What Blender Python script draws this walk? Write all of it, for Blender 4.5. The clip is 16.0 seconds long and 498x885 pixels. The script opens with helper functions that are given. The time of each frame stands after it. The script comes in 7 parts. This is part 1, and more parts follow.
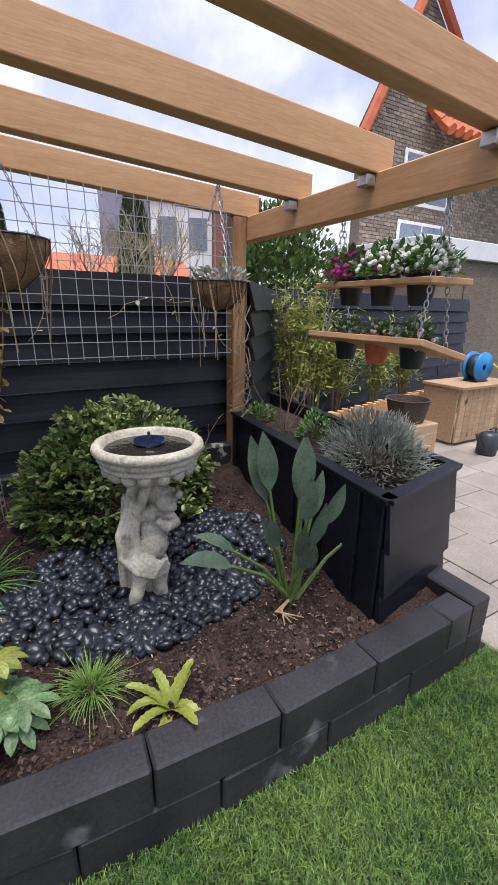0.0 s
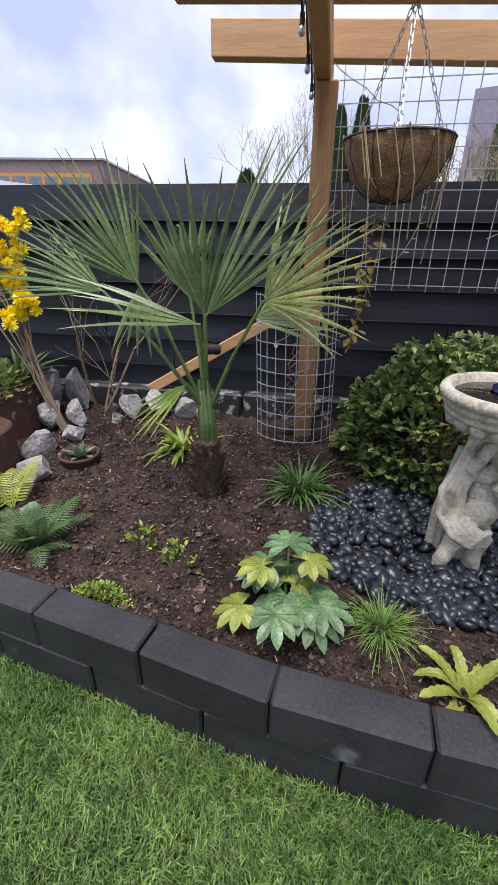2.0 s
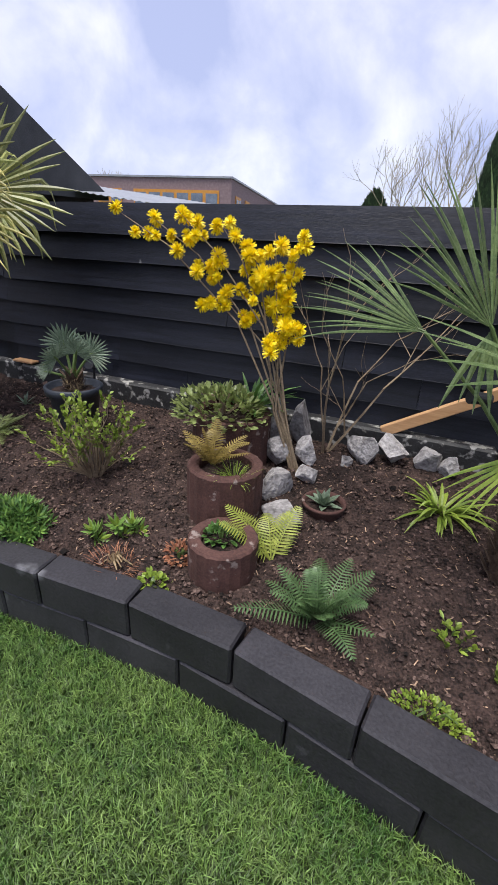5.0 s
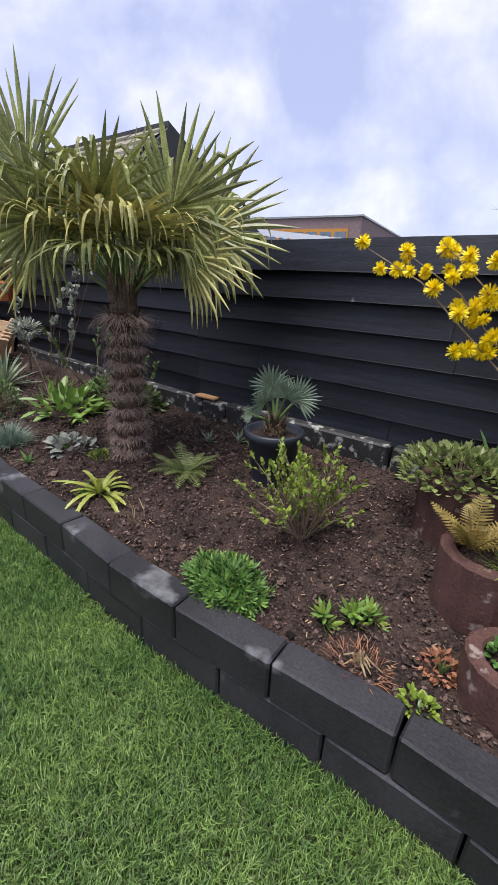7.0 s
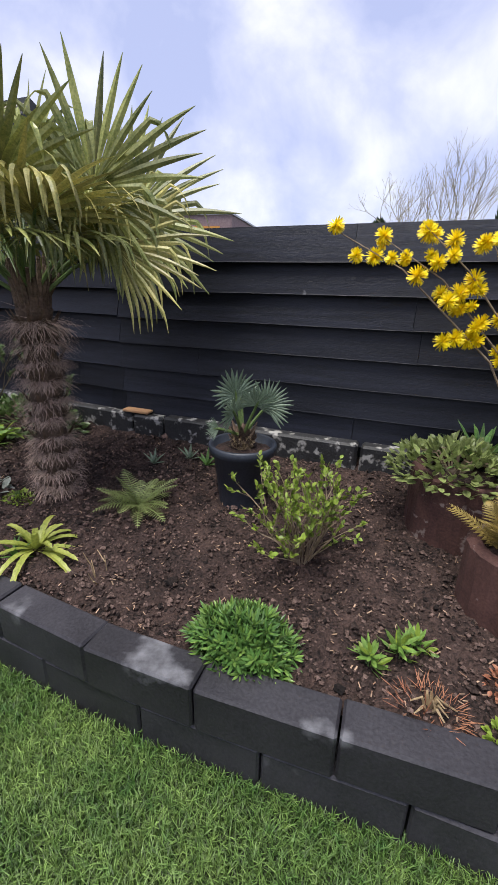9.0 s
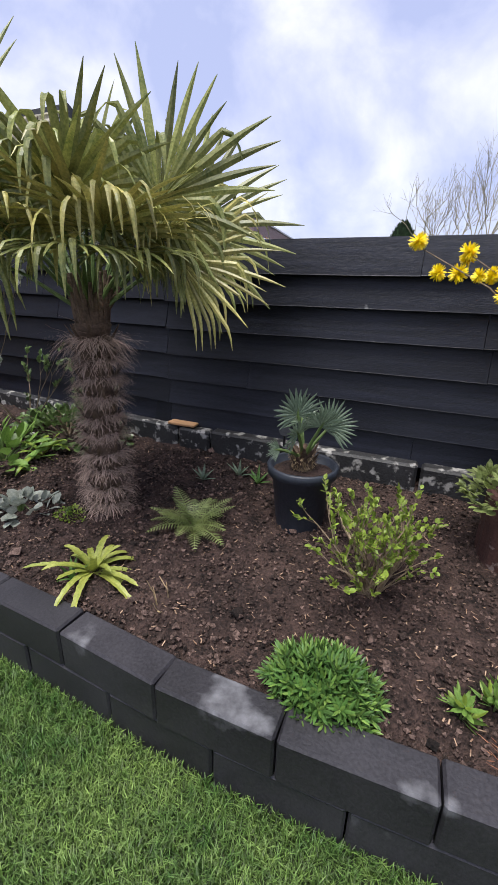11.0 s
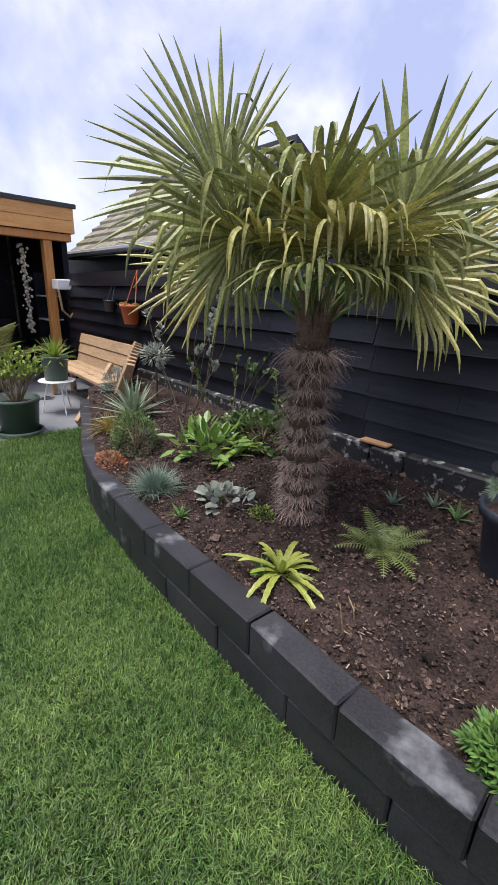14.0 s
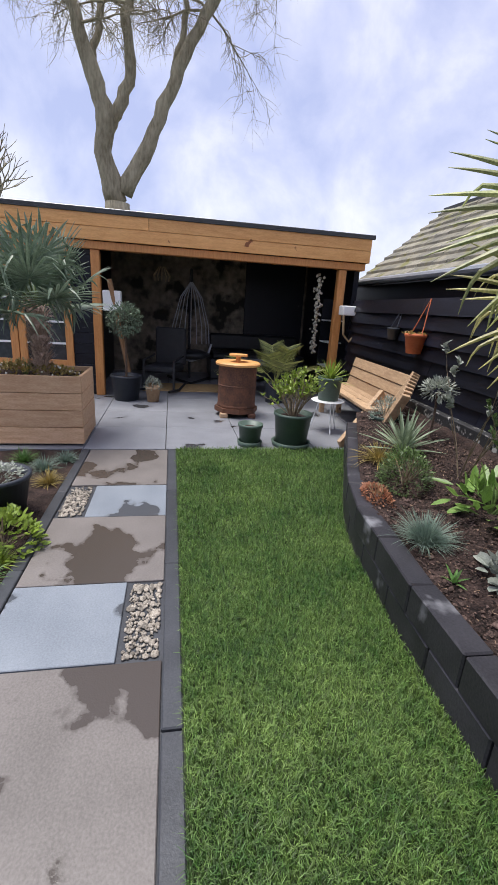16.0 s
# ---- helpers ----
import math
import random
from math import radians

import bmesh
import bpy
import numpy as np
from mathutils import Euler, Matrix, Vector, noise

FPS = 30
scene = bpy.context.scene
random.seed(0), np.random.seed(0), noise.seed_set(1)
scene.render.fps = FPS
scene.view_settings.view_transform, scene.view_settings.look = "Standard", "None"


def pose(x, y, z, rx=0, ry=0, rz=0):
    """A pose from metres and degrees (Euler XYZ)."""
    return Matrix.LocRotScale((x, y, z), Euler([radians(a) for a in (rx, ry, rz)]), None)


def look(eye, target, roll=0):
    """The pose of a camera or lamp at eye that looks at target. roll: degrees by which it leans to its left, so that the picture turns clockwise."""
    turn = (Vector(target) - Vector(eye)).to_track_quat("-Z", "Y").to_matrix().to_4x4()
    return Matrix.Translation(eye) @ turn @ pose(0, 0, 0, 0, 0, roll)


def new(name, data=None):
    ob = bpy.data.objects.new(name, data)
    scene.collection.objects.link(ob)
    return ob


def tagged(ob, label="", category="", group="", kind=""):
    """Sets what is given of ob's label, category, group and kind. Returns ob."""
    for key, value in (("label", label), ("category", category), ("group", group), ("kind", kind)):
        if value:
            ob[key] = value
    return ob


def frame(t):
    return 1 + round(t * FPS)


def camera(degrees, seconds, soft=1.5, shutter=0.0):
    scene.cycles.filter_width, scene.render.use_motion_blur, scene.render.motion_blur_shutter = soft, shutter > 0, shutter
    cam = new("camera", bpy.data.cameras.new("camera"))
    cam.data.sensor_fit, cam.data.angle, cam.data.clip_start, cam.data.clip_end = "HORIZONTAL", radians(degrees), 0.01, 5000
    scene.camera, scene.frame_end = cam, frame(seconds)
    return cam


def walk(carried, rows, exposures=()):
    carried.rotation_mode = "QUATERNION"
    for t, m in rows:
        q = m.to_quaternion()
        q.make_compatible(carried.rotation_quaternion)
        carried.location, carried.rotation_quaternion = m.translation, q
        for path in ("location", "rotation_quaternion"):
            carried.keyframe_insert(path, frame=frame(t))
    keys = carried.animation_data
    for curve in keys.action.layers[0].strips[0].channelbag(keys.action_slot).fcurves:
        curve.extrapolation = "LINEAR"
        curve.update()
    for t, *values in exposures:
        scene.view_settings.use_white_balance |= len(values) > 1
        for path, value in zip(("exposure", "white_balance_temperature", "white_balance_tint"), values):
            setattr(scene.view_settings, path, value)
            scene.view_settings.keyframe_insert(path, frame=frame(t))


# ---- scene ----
cam = camera(60.7, 16.0)
PATH = [
    (0, (0.354, 1.802, 1.398), (1.317, 3.45, 0.8), 1.0),
    (0.5, (0.326, 1.837, 1.373), (1.04, 3.567, 0.667), 2.0),
    (1, (0.283, 1.867, 1.357), (0.648, 3.674, 0.579), 1.9),
    (1.5, (0.242, 1.902, 1.335), (0.262, 3.723, 0.508), 1.5),
    (2, (0.221, 1.944, 1.318), (-0.088, 3.727, 0.467), 0.8),
    (2.5, (0.194, 1.995, 1.302), (-0.271, 3.74, 0.44), -0.5),
    (3, (0.098, 2.015, 1.308), (-0.415, 3.746, 0.449), 0.7),
    (3.5, (-0.042, 2.0, 1.34), (-0.563, 3.741, 0.506), 0.6),
    (4, (-0.197, 1.967, 1.343), (-0.708, 3.726, 0.54), 2.1),
    (4.5, (-0.383, 1.994, 1.322), (-0.926, 3.747, 0.527), 2.4),
    (5, (-0.62, 2.013, 1.34), (-1.29, 3.716, 0.534), 3.3),
    (5.2, (-0.716, 1.999, 1.335), (-1.447, 3.676, 0.526), 3.8),
    (7.3, (-1.27, 2.018, 1.32), (-2.392, 3.526, 0.634), 2.7),
    (7.5, (-1.304, 2.042, 1.313), (-2.414, 3.56, 0.633), 2.6),
    (8, (-1.423, 2.048, 1.296), (-2.355, 3.682, 0.617), 2.7),
    (8.2, (-1.475, 2.042, 1.292), (-2.312, 3.727, 0.614), 1.5),
    (10.3, (-1.832, 2.155, 1.319), (-2.445, 3.929, 0.628), 1.4),
    (10.5, (-1.844, 2.144, 1.328), (-2.49, 3.907, 0.639), 1.3),
    (11, (-1.867, 2.092, 1.343), (-2.611, 3.819, 0.66), 1.4),
    (11.5, (-1.893, 2.068, 1.348), (-2.73, 3.753, 0.668), 1.8),
    (12, (-1.902, 2.057, 1.337), (-2.864, 3.681, 0.676), 1.4),
    (12.5, (-1.928, 2.045, 1.343), (-2.962, 3.621, 0.675), 1.6),
    (13, (-1.944, 2.034, 1.342), (-3.062, 3.556, 0.682), 1.9),
    (13.5, (-1.975, 2.02, 1.343), (-3.189, 3.469, 0.689), 2.3),
    (14, (-2.002, 2.006, 1.346), (-3.37, 3.315, 0.701), 2.1),
    (14.5, (-2.031, 1.988, 1.359), (-3.588, 3.073, 0.727), 2.3),
    (15, (-2.058, 1.974, 1.364), (-3.755, 2.832, 0.746), 2.1),
    (15.5, (-2.119, 1.939, 1.374), (-3.901, 2.616, 0.769), 3.5),
    (16, (-2.201, 1.864, 1.38), (-4.074, 2.224, 0.778), 3.6),
]
walk(cam, [(t, look(eye, target, roll)) for t, eye, target, roll in PATH], [(0, 0.2), (0.5, 0.35), (1.0, 0.55), (1.5, 0.45), (2.5, 0.15), (3.5, 0.08), (8, 0.12), (14, 0.15), (16, 0.08)])

# ---- world and light ----
world = bpy.data.worlds.new("sky")
scene.world = world
world.use_nodes = True
wn, wl = world.node_tree.nodes, world.node_tree.links
bg = wn["Background"]
sky = wn.new("ShaderNodeTexSky")
sky.sky_type, sky.sun_disc = "NISHITA", False
sky.sun_elevation, sky.sun_rotation = radians(76), radians(198)
sky_gain = wn.new("ShaderNodeVectorMath")
sky_gain.operation = "SCALE"
sky_gain.inputs["Scale"].default_value = 0.03
wl.new(sky.outputs[0], sky_gain.inputs[0])
cloud = wn.new("ShaderNodeTexNoise")
cloud.inputs["Scale"].default_value, cloud.inputs["Detail"].default_value, cloud.inputs["Roughness"].default_value = 4.2, 9, 0.55
cloud.inputs["Distortion"].default_value = 0.25
ramp = wn.new("ShaderNodeValToRGB")
ramp.color_ramp.elements[0].position, ramp.color_ramp.elements[0].color = 0.36, (0.50, 0.55, 0.84, 1)
ramp.color_ramp.elements[1].position, ramp.color_ramp.elements[1].color = 0.66, (0.98, 0.98, 1.05, 1)
mid = ramp.color_ramp.elements.new(0.5)
mid.color = (0.68, 0.71, 0.95, 1)
wl.new(cloud.outputs[0], ramp.inputs[0])
sky_sum = wn.new("ShaderNodeVectorMath")
sky_sum.operation = "ADD"
wl.new(sky_gain.outputs[0], sky_sum.inputs[0])
wl.new(ramp.outputs[0], sky_sum.inputs[1])
wl.new(sky_sum.outputs[0], bg.inputs["Color"])
bg.inputs["Strength"].default_value = 0.9
sun = new("sun", bpy.data.lights.new("sun", "SUN"))
sun.data.energy, sun.data.angle, sun.data.color = 4.6, radians(30), (1, 0.97, 0.92)
sun.matrix_world = look((0, 0, 20), (1.6, 4.8, 0))


# ---- materials ----
def mat(name, a, b, scale=8.0, rough=0.7, fine=80.0, bump=0.3, metal=0.0, vary=0.0, island=0.0, stretch=(1, 1, 1), spot=None, spec=0.5, wet=None, bump_d=0.01, trans=0.0):
    """Two colours mixed at two scales, with relief; spot: (colour, scale, threshold) for stains with a shape of their own."""
    m = bpy.data.materials.new(name)
    m.use_nodes = True
    n, l = m.node_tree.nodes, m.node_tree.links
    p = n["Principled BSDF"]
    co, mp = n.new("ShaderNodeTexCoord"), n.new("ShaderNodeMapping")
    mp.inputs["Scale"].default_value = stretch
    l.new(co.outputs["Object"], mp.inputs[0])
    n1, n2 = n.new("ShaderNodeTexNoise"), n.new("ShaderNodeTexNoise")
    n1.inputs["Scale"].default_value, n1.inputs["Detail"].default_value = scale, 5
    n2.inputs["Scale"].default_value, n2.inputs["Detail"].default_value = fine, 3
    for q in (n1, n2):
        l.new(mp.outputs[0], q.inputs[0])
    ad = n.new("ShaderNodeMath")
    ad.operation = "ADD"
    l.new(n1.outputs[0], ad.inputs[0])
    l.new(n2.outputs[0], ad.inputs[1])
    mr = n.new("ShaderNodeMapRange")
    mr.inputs[1].default_value, mr.inputs[2].default_value = 0.72, 1.28
    l.new(ad.outputs[0], mr.inputs[0])
    mix = n.new("ShaderNodeMixRGB")
    mix.inputs[1].default_value, mix.inputs[2].default_value = (*a, 1), (*b, 1)
    l.new(mr.outputs[0], mix.inputs[0])
    out = mix.outputs[0]
    if vary or island:
        src = n.new("ShaderNodeObjectInfo").outputs["Random"] if vary else n.new("ShaderNodeNewGeometry").outputs["Random Per Island"]
        k = vary or island
        vr = n.new("ShaderNodeMapRange")
        vr.inputs[3].default_value, vr.inputs[4].default_value = 1 - k, 1 + k
        l.new(src, vr.inputs[0])
        hs = n.new("ShaderNodeHueSaturation")
        l.new(vr.outputs[0], hs.inputs["Value"])
        l.new(out, hs.inputs["Color"])
        out = hs.outputs[0]
    rsock = None
    if spot:
        n3, r3, m3 = n.new("ShaderNodeTexNoise"), n.new("ShaderNodeMapRange"), n.new("ShaderNodeMixRGB")
        n3.inputs["Scale"].default_value, n3.inputs["Detail"].default_value = spot[1], 6
        r3.inputs[1].default_value, r3.inputs[2].default_value = spot[2], spot[2] + (spot[3] if len(spot) > 3 else 0.06)
        co2 = n.new("ShaderNodeTexCoord")
        l.new(co2.outputs["Object"], n3.inputs[0])
        l.new(n3.outputs[0], r3.inputs[0])
        l.new(r3.outputs[0], m3.inputs[0])
        l.new(out, m3.inputs[1])
        m3.inputs[2].default_value = (*spot[0], 1)
        out = m3.outputs[0]
        if wet is not None:
            rr = n.new("ShaderNodeMapRange")
            rr.inputs[3].default_value, rr.inputs[4].default_value = rough, wet
            l.new(r3.outputs[0], rr.inputs[0])
            rsock = rr.outputs[0]
    l.new(out, p.inputs["Base Color"])
    p.inputs["Roughness"].default_value, p.inputs["Metallic"].default_value = rough, metal
    p.inputs["Specular IOR Level"].default_value = spec
    if rsock:
        l.new(rsock, p.inputs["Roughness"])
    if bump:
        bp = n.new("ShaderNodeBump")
        bp.inputs["Strength"].default_value, bp.inputs["Distance"].default_value = bump, bump_d
        l.new(ad.outputs[0], bp.inputs["Height"])
        l.new(bp.outputs[0], p.inputs["Normal"])
    if trans:
        tr, ms = n.new("ShaderNodeBsdfTranslucent"), n.new("ShaderNodeMixShader")
        l.new(out, tr.inputs[0])
        ms.inputs[0].default_value = trans
        l.new(p.outputs[0], ms.inputs[1])
        l.new(tr.outputs[0], ms.inputs[2])
        l.new(ms.outputs[0], n["Material Output"].inputs[0])
    return m


def leaf(name, a, b, rough=0.45, island=0.3, trans=0.25):
    return mat(name, a, b, 14, rough, 120, 0.15, island=island, trans=trans, bump_d=0.003)


M_BLOCK = mat("dark_concrete", (0.013, 0.012, 0.0155), (0.038, 0.0355, 0.042), 5, 0.5, 110, 0.28, vary=0.22, spot=((0.19, 0.19, 0.205), 4.2, 0.63, 0.10), bump_d=0.004, spec=0.45)
M_SOIL = mat("soil", (0.008, 0.0048, 0.004), (0.098, 0.061, 0.051), 11, 0.9, 95, 1.0, bump_d=0.035, spec=0.3, spot=((0.014, 0.008, 0.007), 1.6, 0.58, 0.15))
M_CLOD = mat("soil_clods", (0.018, 0.011, 0.009), (0.135, 0.090, 0.075), 40, 0.9, 150, 0.8, island=0.9, spec=0.3)
M_FENCE = mat("black_stained_wood", (0.0020, 0.0024, 0.0046), (0.0120, 0.0138, 0.0235), 5, 0.4, 60, 0.22, vary=0.4, stretch=(0.6, 6, 9), spot=((0.11, 0.11, 0.115), 9, 0.74, 0.03), bump_d=0.005, spec=0.3)
M_PLINTH = mat("black_painted_concrete", (0.010, 0.010, 0.011), (0.03, 0.03, 0.032), 8, 0.6, 90, 0.6, spot=((0.34, 0.33, 0.31), 17, 0.55, 0.08), bump_d=0.006)
M_WOOD = mat("planed_pine", (0.45, 0.245, 0.115), (0.56, 0.33, 0.165), 3, 0.6, 14, 0.12, vary=0.08, stretch=(1.2, 9, 14), spot=((0.16, 0.065, 0.025), 3.2, 0.71, 0.03), bump_d=0.004)
M_WOODY = mat("planed_pine_lengthwise", (0.45, 0.245, 0.115), (0.56, 0.33, 0.165), 3, 0.6, 14, 0.12, vary=0.08, stretch=(9, 1.2, 14), spot=((0.16, 0.065, 0.025), 3.2, 0.71, 0.03), bump_d=0.004)
M_POST = mat("weathered_pine_post", (0.22, 0.11, 0.045), (0.36, 0.20, 0.10), 4, 0.6, 26, 0.3, stretch=(12, 12, 1.2), bump_d=0.004)
M_LARCH = mat("oiled_larch", (0.62, 0.29, 0.09), (0.80, 0.43, 0.16), 4, 0.5, 26, 0.25, vary=0.08, stretch=(12, 1, 8), spot=((0.22, 0.07, 0.02), 5, 0.70, 0.03), bump_d=0.003)
M_LARCHV = mat("oiled_larch_upright", (0.46, 0.18, 0.05), (0.62, 0.29, 0.095), 4, 0.5, 26, 0.25, stretch=(12, 12, 1), bump_d=0.003)
M_OLDWOOD = mat("weathered_boards", (0.30, 0.185, 0.105), (0.48, 0.33, 0.20), 4, 0.7, 30, 0.35, vary=0.15, stretch=(2, 10, 10), spot=((0.1, 0.06, 0.04), 5, 0.68), bump_d=0.004)
M_CRATE = mat("larch_crate", (0.47, 0.27, 0.145), (0.66, 0.44, 0.27), 4, 0.65, 26, 0.3, vary=0.15, stretch=(8, 1.5, 10), spot=((0.2, 0.09, 0.05), 4, 0.70, 0.03), bump_d=0.003)
M_LAWN = mat("lawn_soil", (0.012, 0.02, 0.006), (0.04, 0.06, 0.016), 3, 0.9, 60, 0.8)
M_GRASS = mat("grass", (0.047, 0.118, 0.024), (0.185, 0.280, 0.072), 2.6, 0.5, 26, 0, island=0.65, trans=0.3)
M_SLAB = mat("stone_slabs", (0.11, 0.097, 0.09), (0.18, 0.16, 0.15), 3, 0.55, 120, 0.25, vary=0.12, spot=((0.065, 0.053, 0.045), 2.4, 0.52, 0.025), wet=0.22, bump_d=0.003)
M_SLATE = mat("blue_slate", (0.15, 0.17, 0.20), (0.22, 0.245, 0.28), 3, 0.5, 120, 0.25, spot=((0.07, 0.075, 0.085), 2.2, 0.56, 0.025), wet=0.2, bump_d=0.003)
M_EDGE = mat("dark_edging", (0.026, 0.028, 0.034), (0.052, 0.055, 0.064), 6, 0.5, 130, 0.3, vary=0.15, bump_d=0.003)
M_PATIO = mat("grey_patio_tiles", (0.15, 0.155, 0.175), (0.24, 0.245, 0.27), 3, 0.5, 120, 0.25, vary=0.08, spot=((0.05, 0.05, 0.055), 1.7, 0.65, 0.03), wet=0.25, bump_d=0.003)
M_PAVER = mat("worn_pavers", (0.19, 0.165, 0.145), (0.32, 0.28, 0.25), 3, 0.75, 110, 0.3, vary=0.15, bump_d=0.004)
M_GRAVEL = mat("gravel", (0.15, 0.125, 0.10), (0.36, 0.32, 0.27), 40, 0.7, 120, 0.5, island=0.5)
M_PEBBLE = mat("black_pebbles", (0.005, 0.006, 0.009), (0.026, 0.032, 0.044), 12, 0.34, 90, 0.2, vary=0.7, bump_d=0.002)
M_STONE = mat("cast_stone", (0.31, 0.28, 0.215), (0.57, 0.54, 0.45), 14, 0.85, 90, 0.7, spot=((0.14, 0.12, 0.075), 12, 0.57, 0.12), bump_d=0.005)
M_ROCK = mat("grey_rock", (0.15, 0.14, 0.14), (0.42, 0.40, 0.40), 12, 0.9, 60, 1.0, vary=0.2, bump_d=0.012)
M_RED = mat("red_brown_concrete", (0.045, 0.018, 0.014), (0.10, 0.045, 0.036), 14, 0.85, 120, 0.6, spot=((0.24, 0.19, 0.17), 20, 0.62), bump_d=0.004)
M_BARK = mat("bark", (0.05, 0.03, 0.02), (0.15, 0.10, 0.068), 20, 0.9, 90, 0.7)
M_TWIG = mat("twigs", (0.16, 0.115, 0.075), (0.30, 0.23, 0.15), 20, 0.8, 90, 0.4)
M_TREE = mat("tree_bark", (0.20, 0.17, 0.11), (0.42, 0.37, 0.26), 3, 0.9, 20, 0.7, stretch=(1, 1, 0.3), bump_d=0.05)
M_FIBRE = mat("palm_fibre", (0.23, 0.145, 0.11), (0.56, 0.43, 0.35), 20, 0.9, 120, 0.4, island=0.4, stretch=(4, 4, 1))
M_PALM = leaf("palm_leaf", (0.10, 0.135, 0.03), (0.34, 0.34, 0.11), 0.42, 0.5, 0.12)
M_PALMY = leaf("young_palm_leaf", (0.055, 0.10, 0.03), (0.17, 0.23, 0.09), 0.34, 0.4)
M_PALM2 = leaf("old_palm_leaf", (0.20, 0.21, 0.05), (0.52, 0.45, 0.15), 0.4, 0.45, 0.1)
M_PALMB = leaf("blue_palm_leaf", (0.085, 0.13, 0.08), (0.21, 0.27, 0.19), 0.4, 0.25)
M_STALK = leaf("stalk_green", (0.06, 0.10, 0.025), (0.13, 0.19, 0.06), 0.45, 0.2, 0.1)
M_STREL = leaf("paddle_leaf", (0.05, 0.085, 0.055), (0.12, 0.17, 0.12), 0.32, 0.25)
M_DARKLEAF = leaf("dark_evergreen_leaf", (0.05, 0.09, 0.025), (0.15, 0.22, 0.075), 0.28, 0.55)
M_OLIVE = leaf("olive_young_leaf", (0.13, 0.17, 0.05), (0.30, 0.35, 0.13), 0.35, 0.4)
M_YLEAF = leaf("yellow_green_leaf", (0.19, 0.24, 0.035), (0.40, 0.42, 0.095), 0.45, 0.25)
M_LIME = leaf("lime_leaf", (0.15, 0.24, 0.03), (0.30, 0.38, 0.06), 0.45, 0.35)
M_MID = leaf("mid_green_leaf", (0.055, 0.13, 0.03), (0.13, 0.25, 0.06), 0.4, 0.35)
M_FRESH = leaf("fresh_green_leaf", (0.10, 0.20, 0.035), (0.24, 0.37, 0.09), 0.4, 0.3)
M_FATSIA = leaf("variegated_leaf", (0.06, 0.15, 0.05), (0.27, 0.38, 0.20), 0.4, 0.3)
M_AGAVE = leaf("grey_green_sword_leaf", (0.13, 0.19, 0.11), (0.30, 0.36, 0.24), 0.5, 0.3)
M_SILVER = leaf("silver_leaf", (0.20, 0.23, 0.19), (0.40, 0.42, 0.36), 0.6, 0.25)
M_BLUE = leaf("blue_grass", (0.11, 0.17, 0.13), (0.23, 0.30, 0.24), 0.6, 0.25)
M_FERN = leaf("fern_green", (0.045, 0.095, 0.03), (0.13, 0.21, 0.085), 0.45, 0.25)
M_BRONZE = leaf("bronze_leaf", (0.20, 0.15, 0.04), (0.36, 0.27, 0.08), 0.5, 0.3)
M_STRAW = leaf("dry_straw", (0.28, 0.20, 0.11), (0.48, 0.36, 0.21), 0.7, 0.3)
M_REDLEAF = leaf("russet_leaf", (0.26, 0.09, 0.05), (0.45, 0.22, 0.12), 0.6, 0.3)
M_YELLOW = leaf("yellow_petals", (0.88, 0.66, 0.0), (0.95, 0.80, 0.015), 0.5, 0.15, 0.2)
M_WHITEF = leaf("white_petals", (0.7, 0.7, 0.66), (0.85, 0.85, 0.8), 0.6, 0.1)
M_PINK = leaf("magenta_petals", (0.5, 0.02, 0.25), (0.65, 0.05, 0.4), 0.5, 0.2)
M_REDBERRY = mat("red_berries", (0.35, 0.02, 0.015), (0.5, 0.05, 0.03), 20, 0.3, 90, 0)
M_METAL = mat("galvanised_steel", (0.45, 0.46, 0.48), (0.6, 0.61, 0.63), 20, 0.4, 100, 0.1, metal=0.9)
M_WIRE = mat("grey_wire", (0.30, 0.31, 0.34), (0.42, 0.43, 0.46), 20, 0.5, 100, 0.1, metal=0.3)
M_RUST = mat("rusted_steel", (0.055, 0.028, 0.02), (0.20, 0.085, 0.045), 7, 0.75, 70, 0.5, metal=0.2)
M_BLACK = mat("black_plastic", (0.010, 0.011, 0.014), (0.02, 0.021, 0.025), 9, 0.5, 90, 0.15)
M_ANTH = mat("anthracite_pot", (0.018, 0.022, 0.032), (0.03, 0.036, 0.048), 9, 0.45, 90, 0.15)
M_GREENPOT = mat("green_pot", (0.06, 0.095, 0.075), (0.085, 0.125, 0.10), 9, 0.45, 90, 0.1)
M_TERRA = mat("terracotta", (0.46, 0.10, 0.035), (0.58, 0.16, 0.06), 9, 0.7, 90, 0.2)
M_COIR = mat("coconut_coir", (0.18, 0.10, 0.05), (0.42, 0.26, 0.15), 14, 0.95, 120, 1.0, stretch=(1, 1, 2))
M_WHITE = mat("white_paint", (0.72, 0.72, 0.72), (0.82, 0.82, 0.82), 9, 0.5, 90, 0.05)
M_BRICK = mat("grey_brown_brick", (0.15, 0.115, 0.09), (0.27, 0.215, 0.17), 9, 0.9, 60, 0.4, vary=0.2, stretch=(1, 1, 4))
M_REDBRICK = mat("purple_brick", (0.22, 0.15, 0.155), (0.32, 0.235, 0.24), 6, 0.9, 60, 0.4)
M_TILE = mat("orange_roof_tiles", (0.46, 0.085, 0.035), (0.62, 0.16, 0.065), 5, 0.6, 60, 0.3, vary=0.15)
M_DTILE = mat("mossy_roof_tiles", (0.13, 0.125, 0.11), (0.30, 0.27, 0.20), 6, 0.9, 40, 0.6, island=0.3, spot=((0.16, 0.15, 0.05), 4, 0.55, 0.1))
M_REDTILE = mat("brown_red_tiles", (0.17, 0.065, 0.05), (0.27, 0.12, 0.095), 5, 0.7, 60, 0.4, stretch=(1, 1, 6))
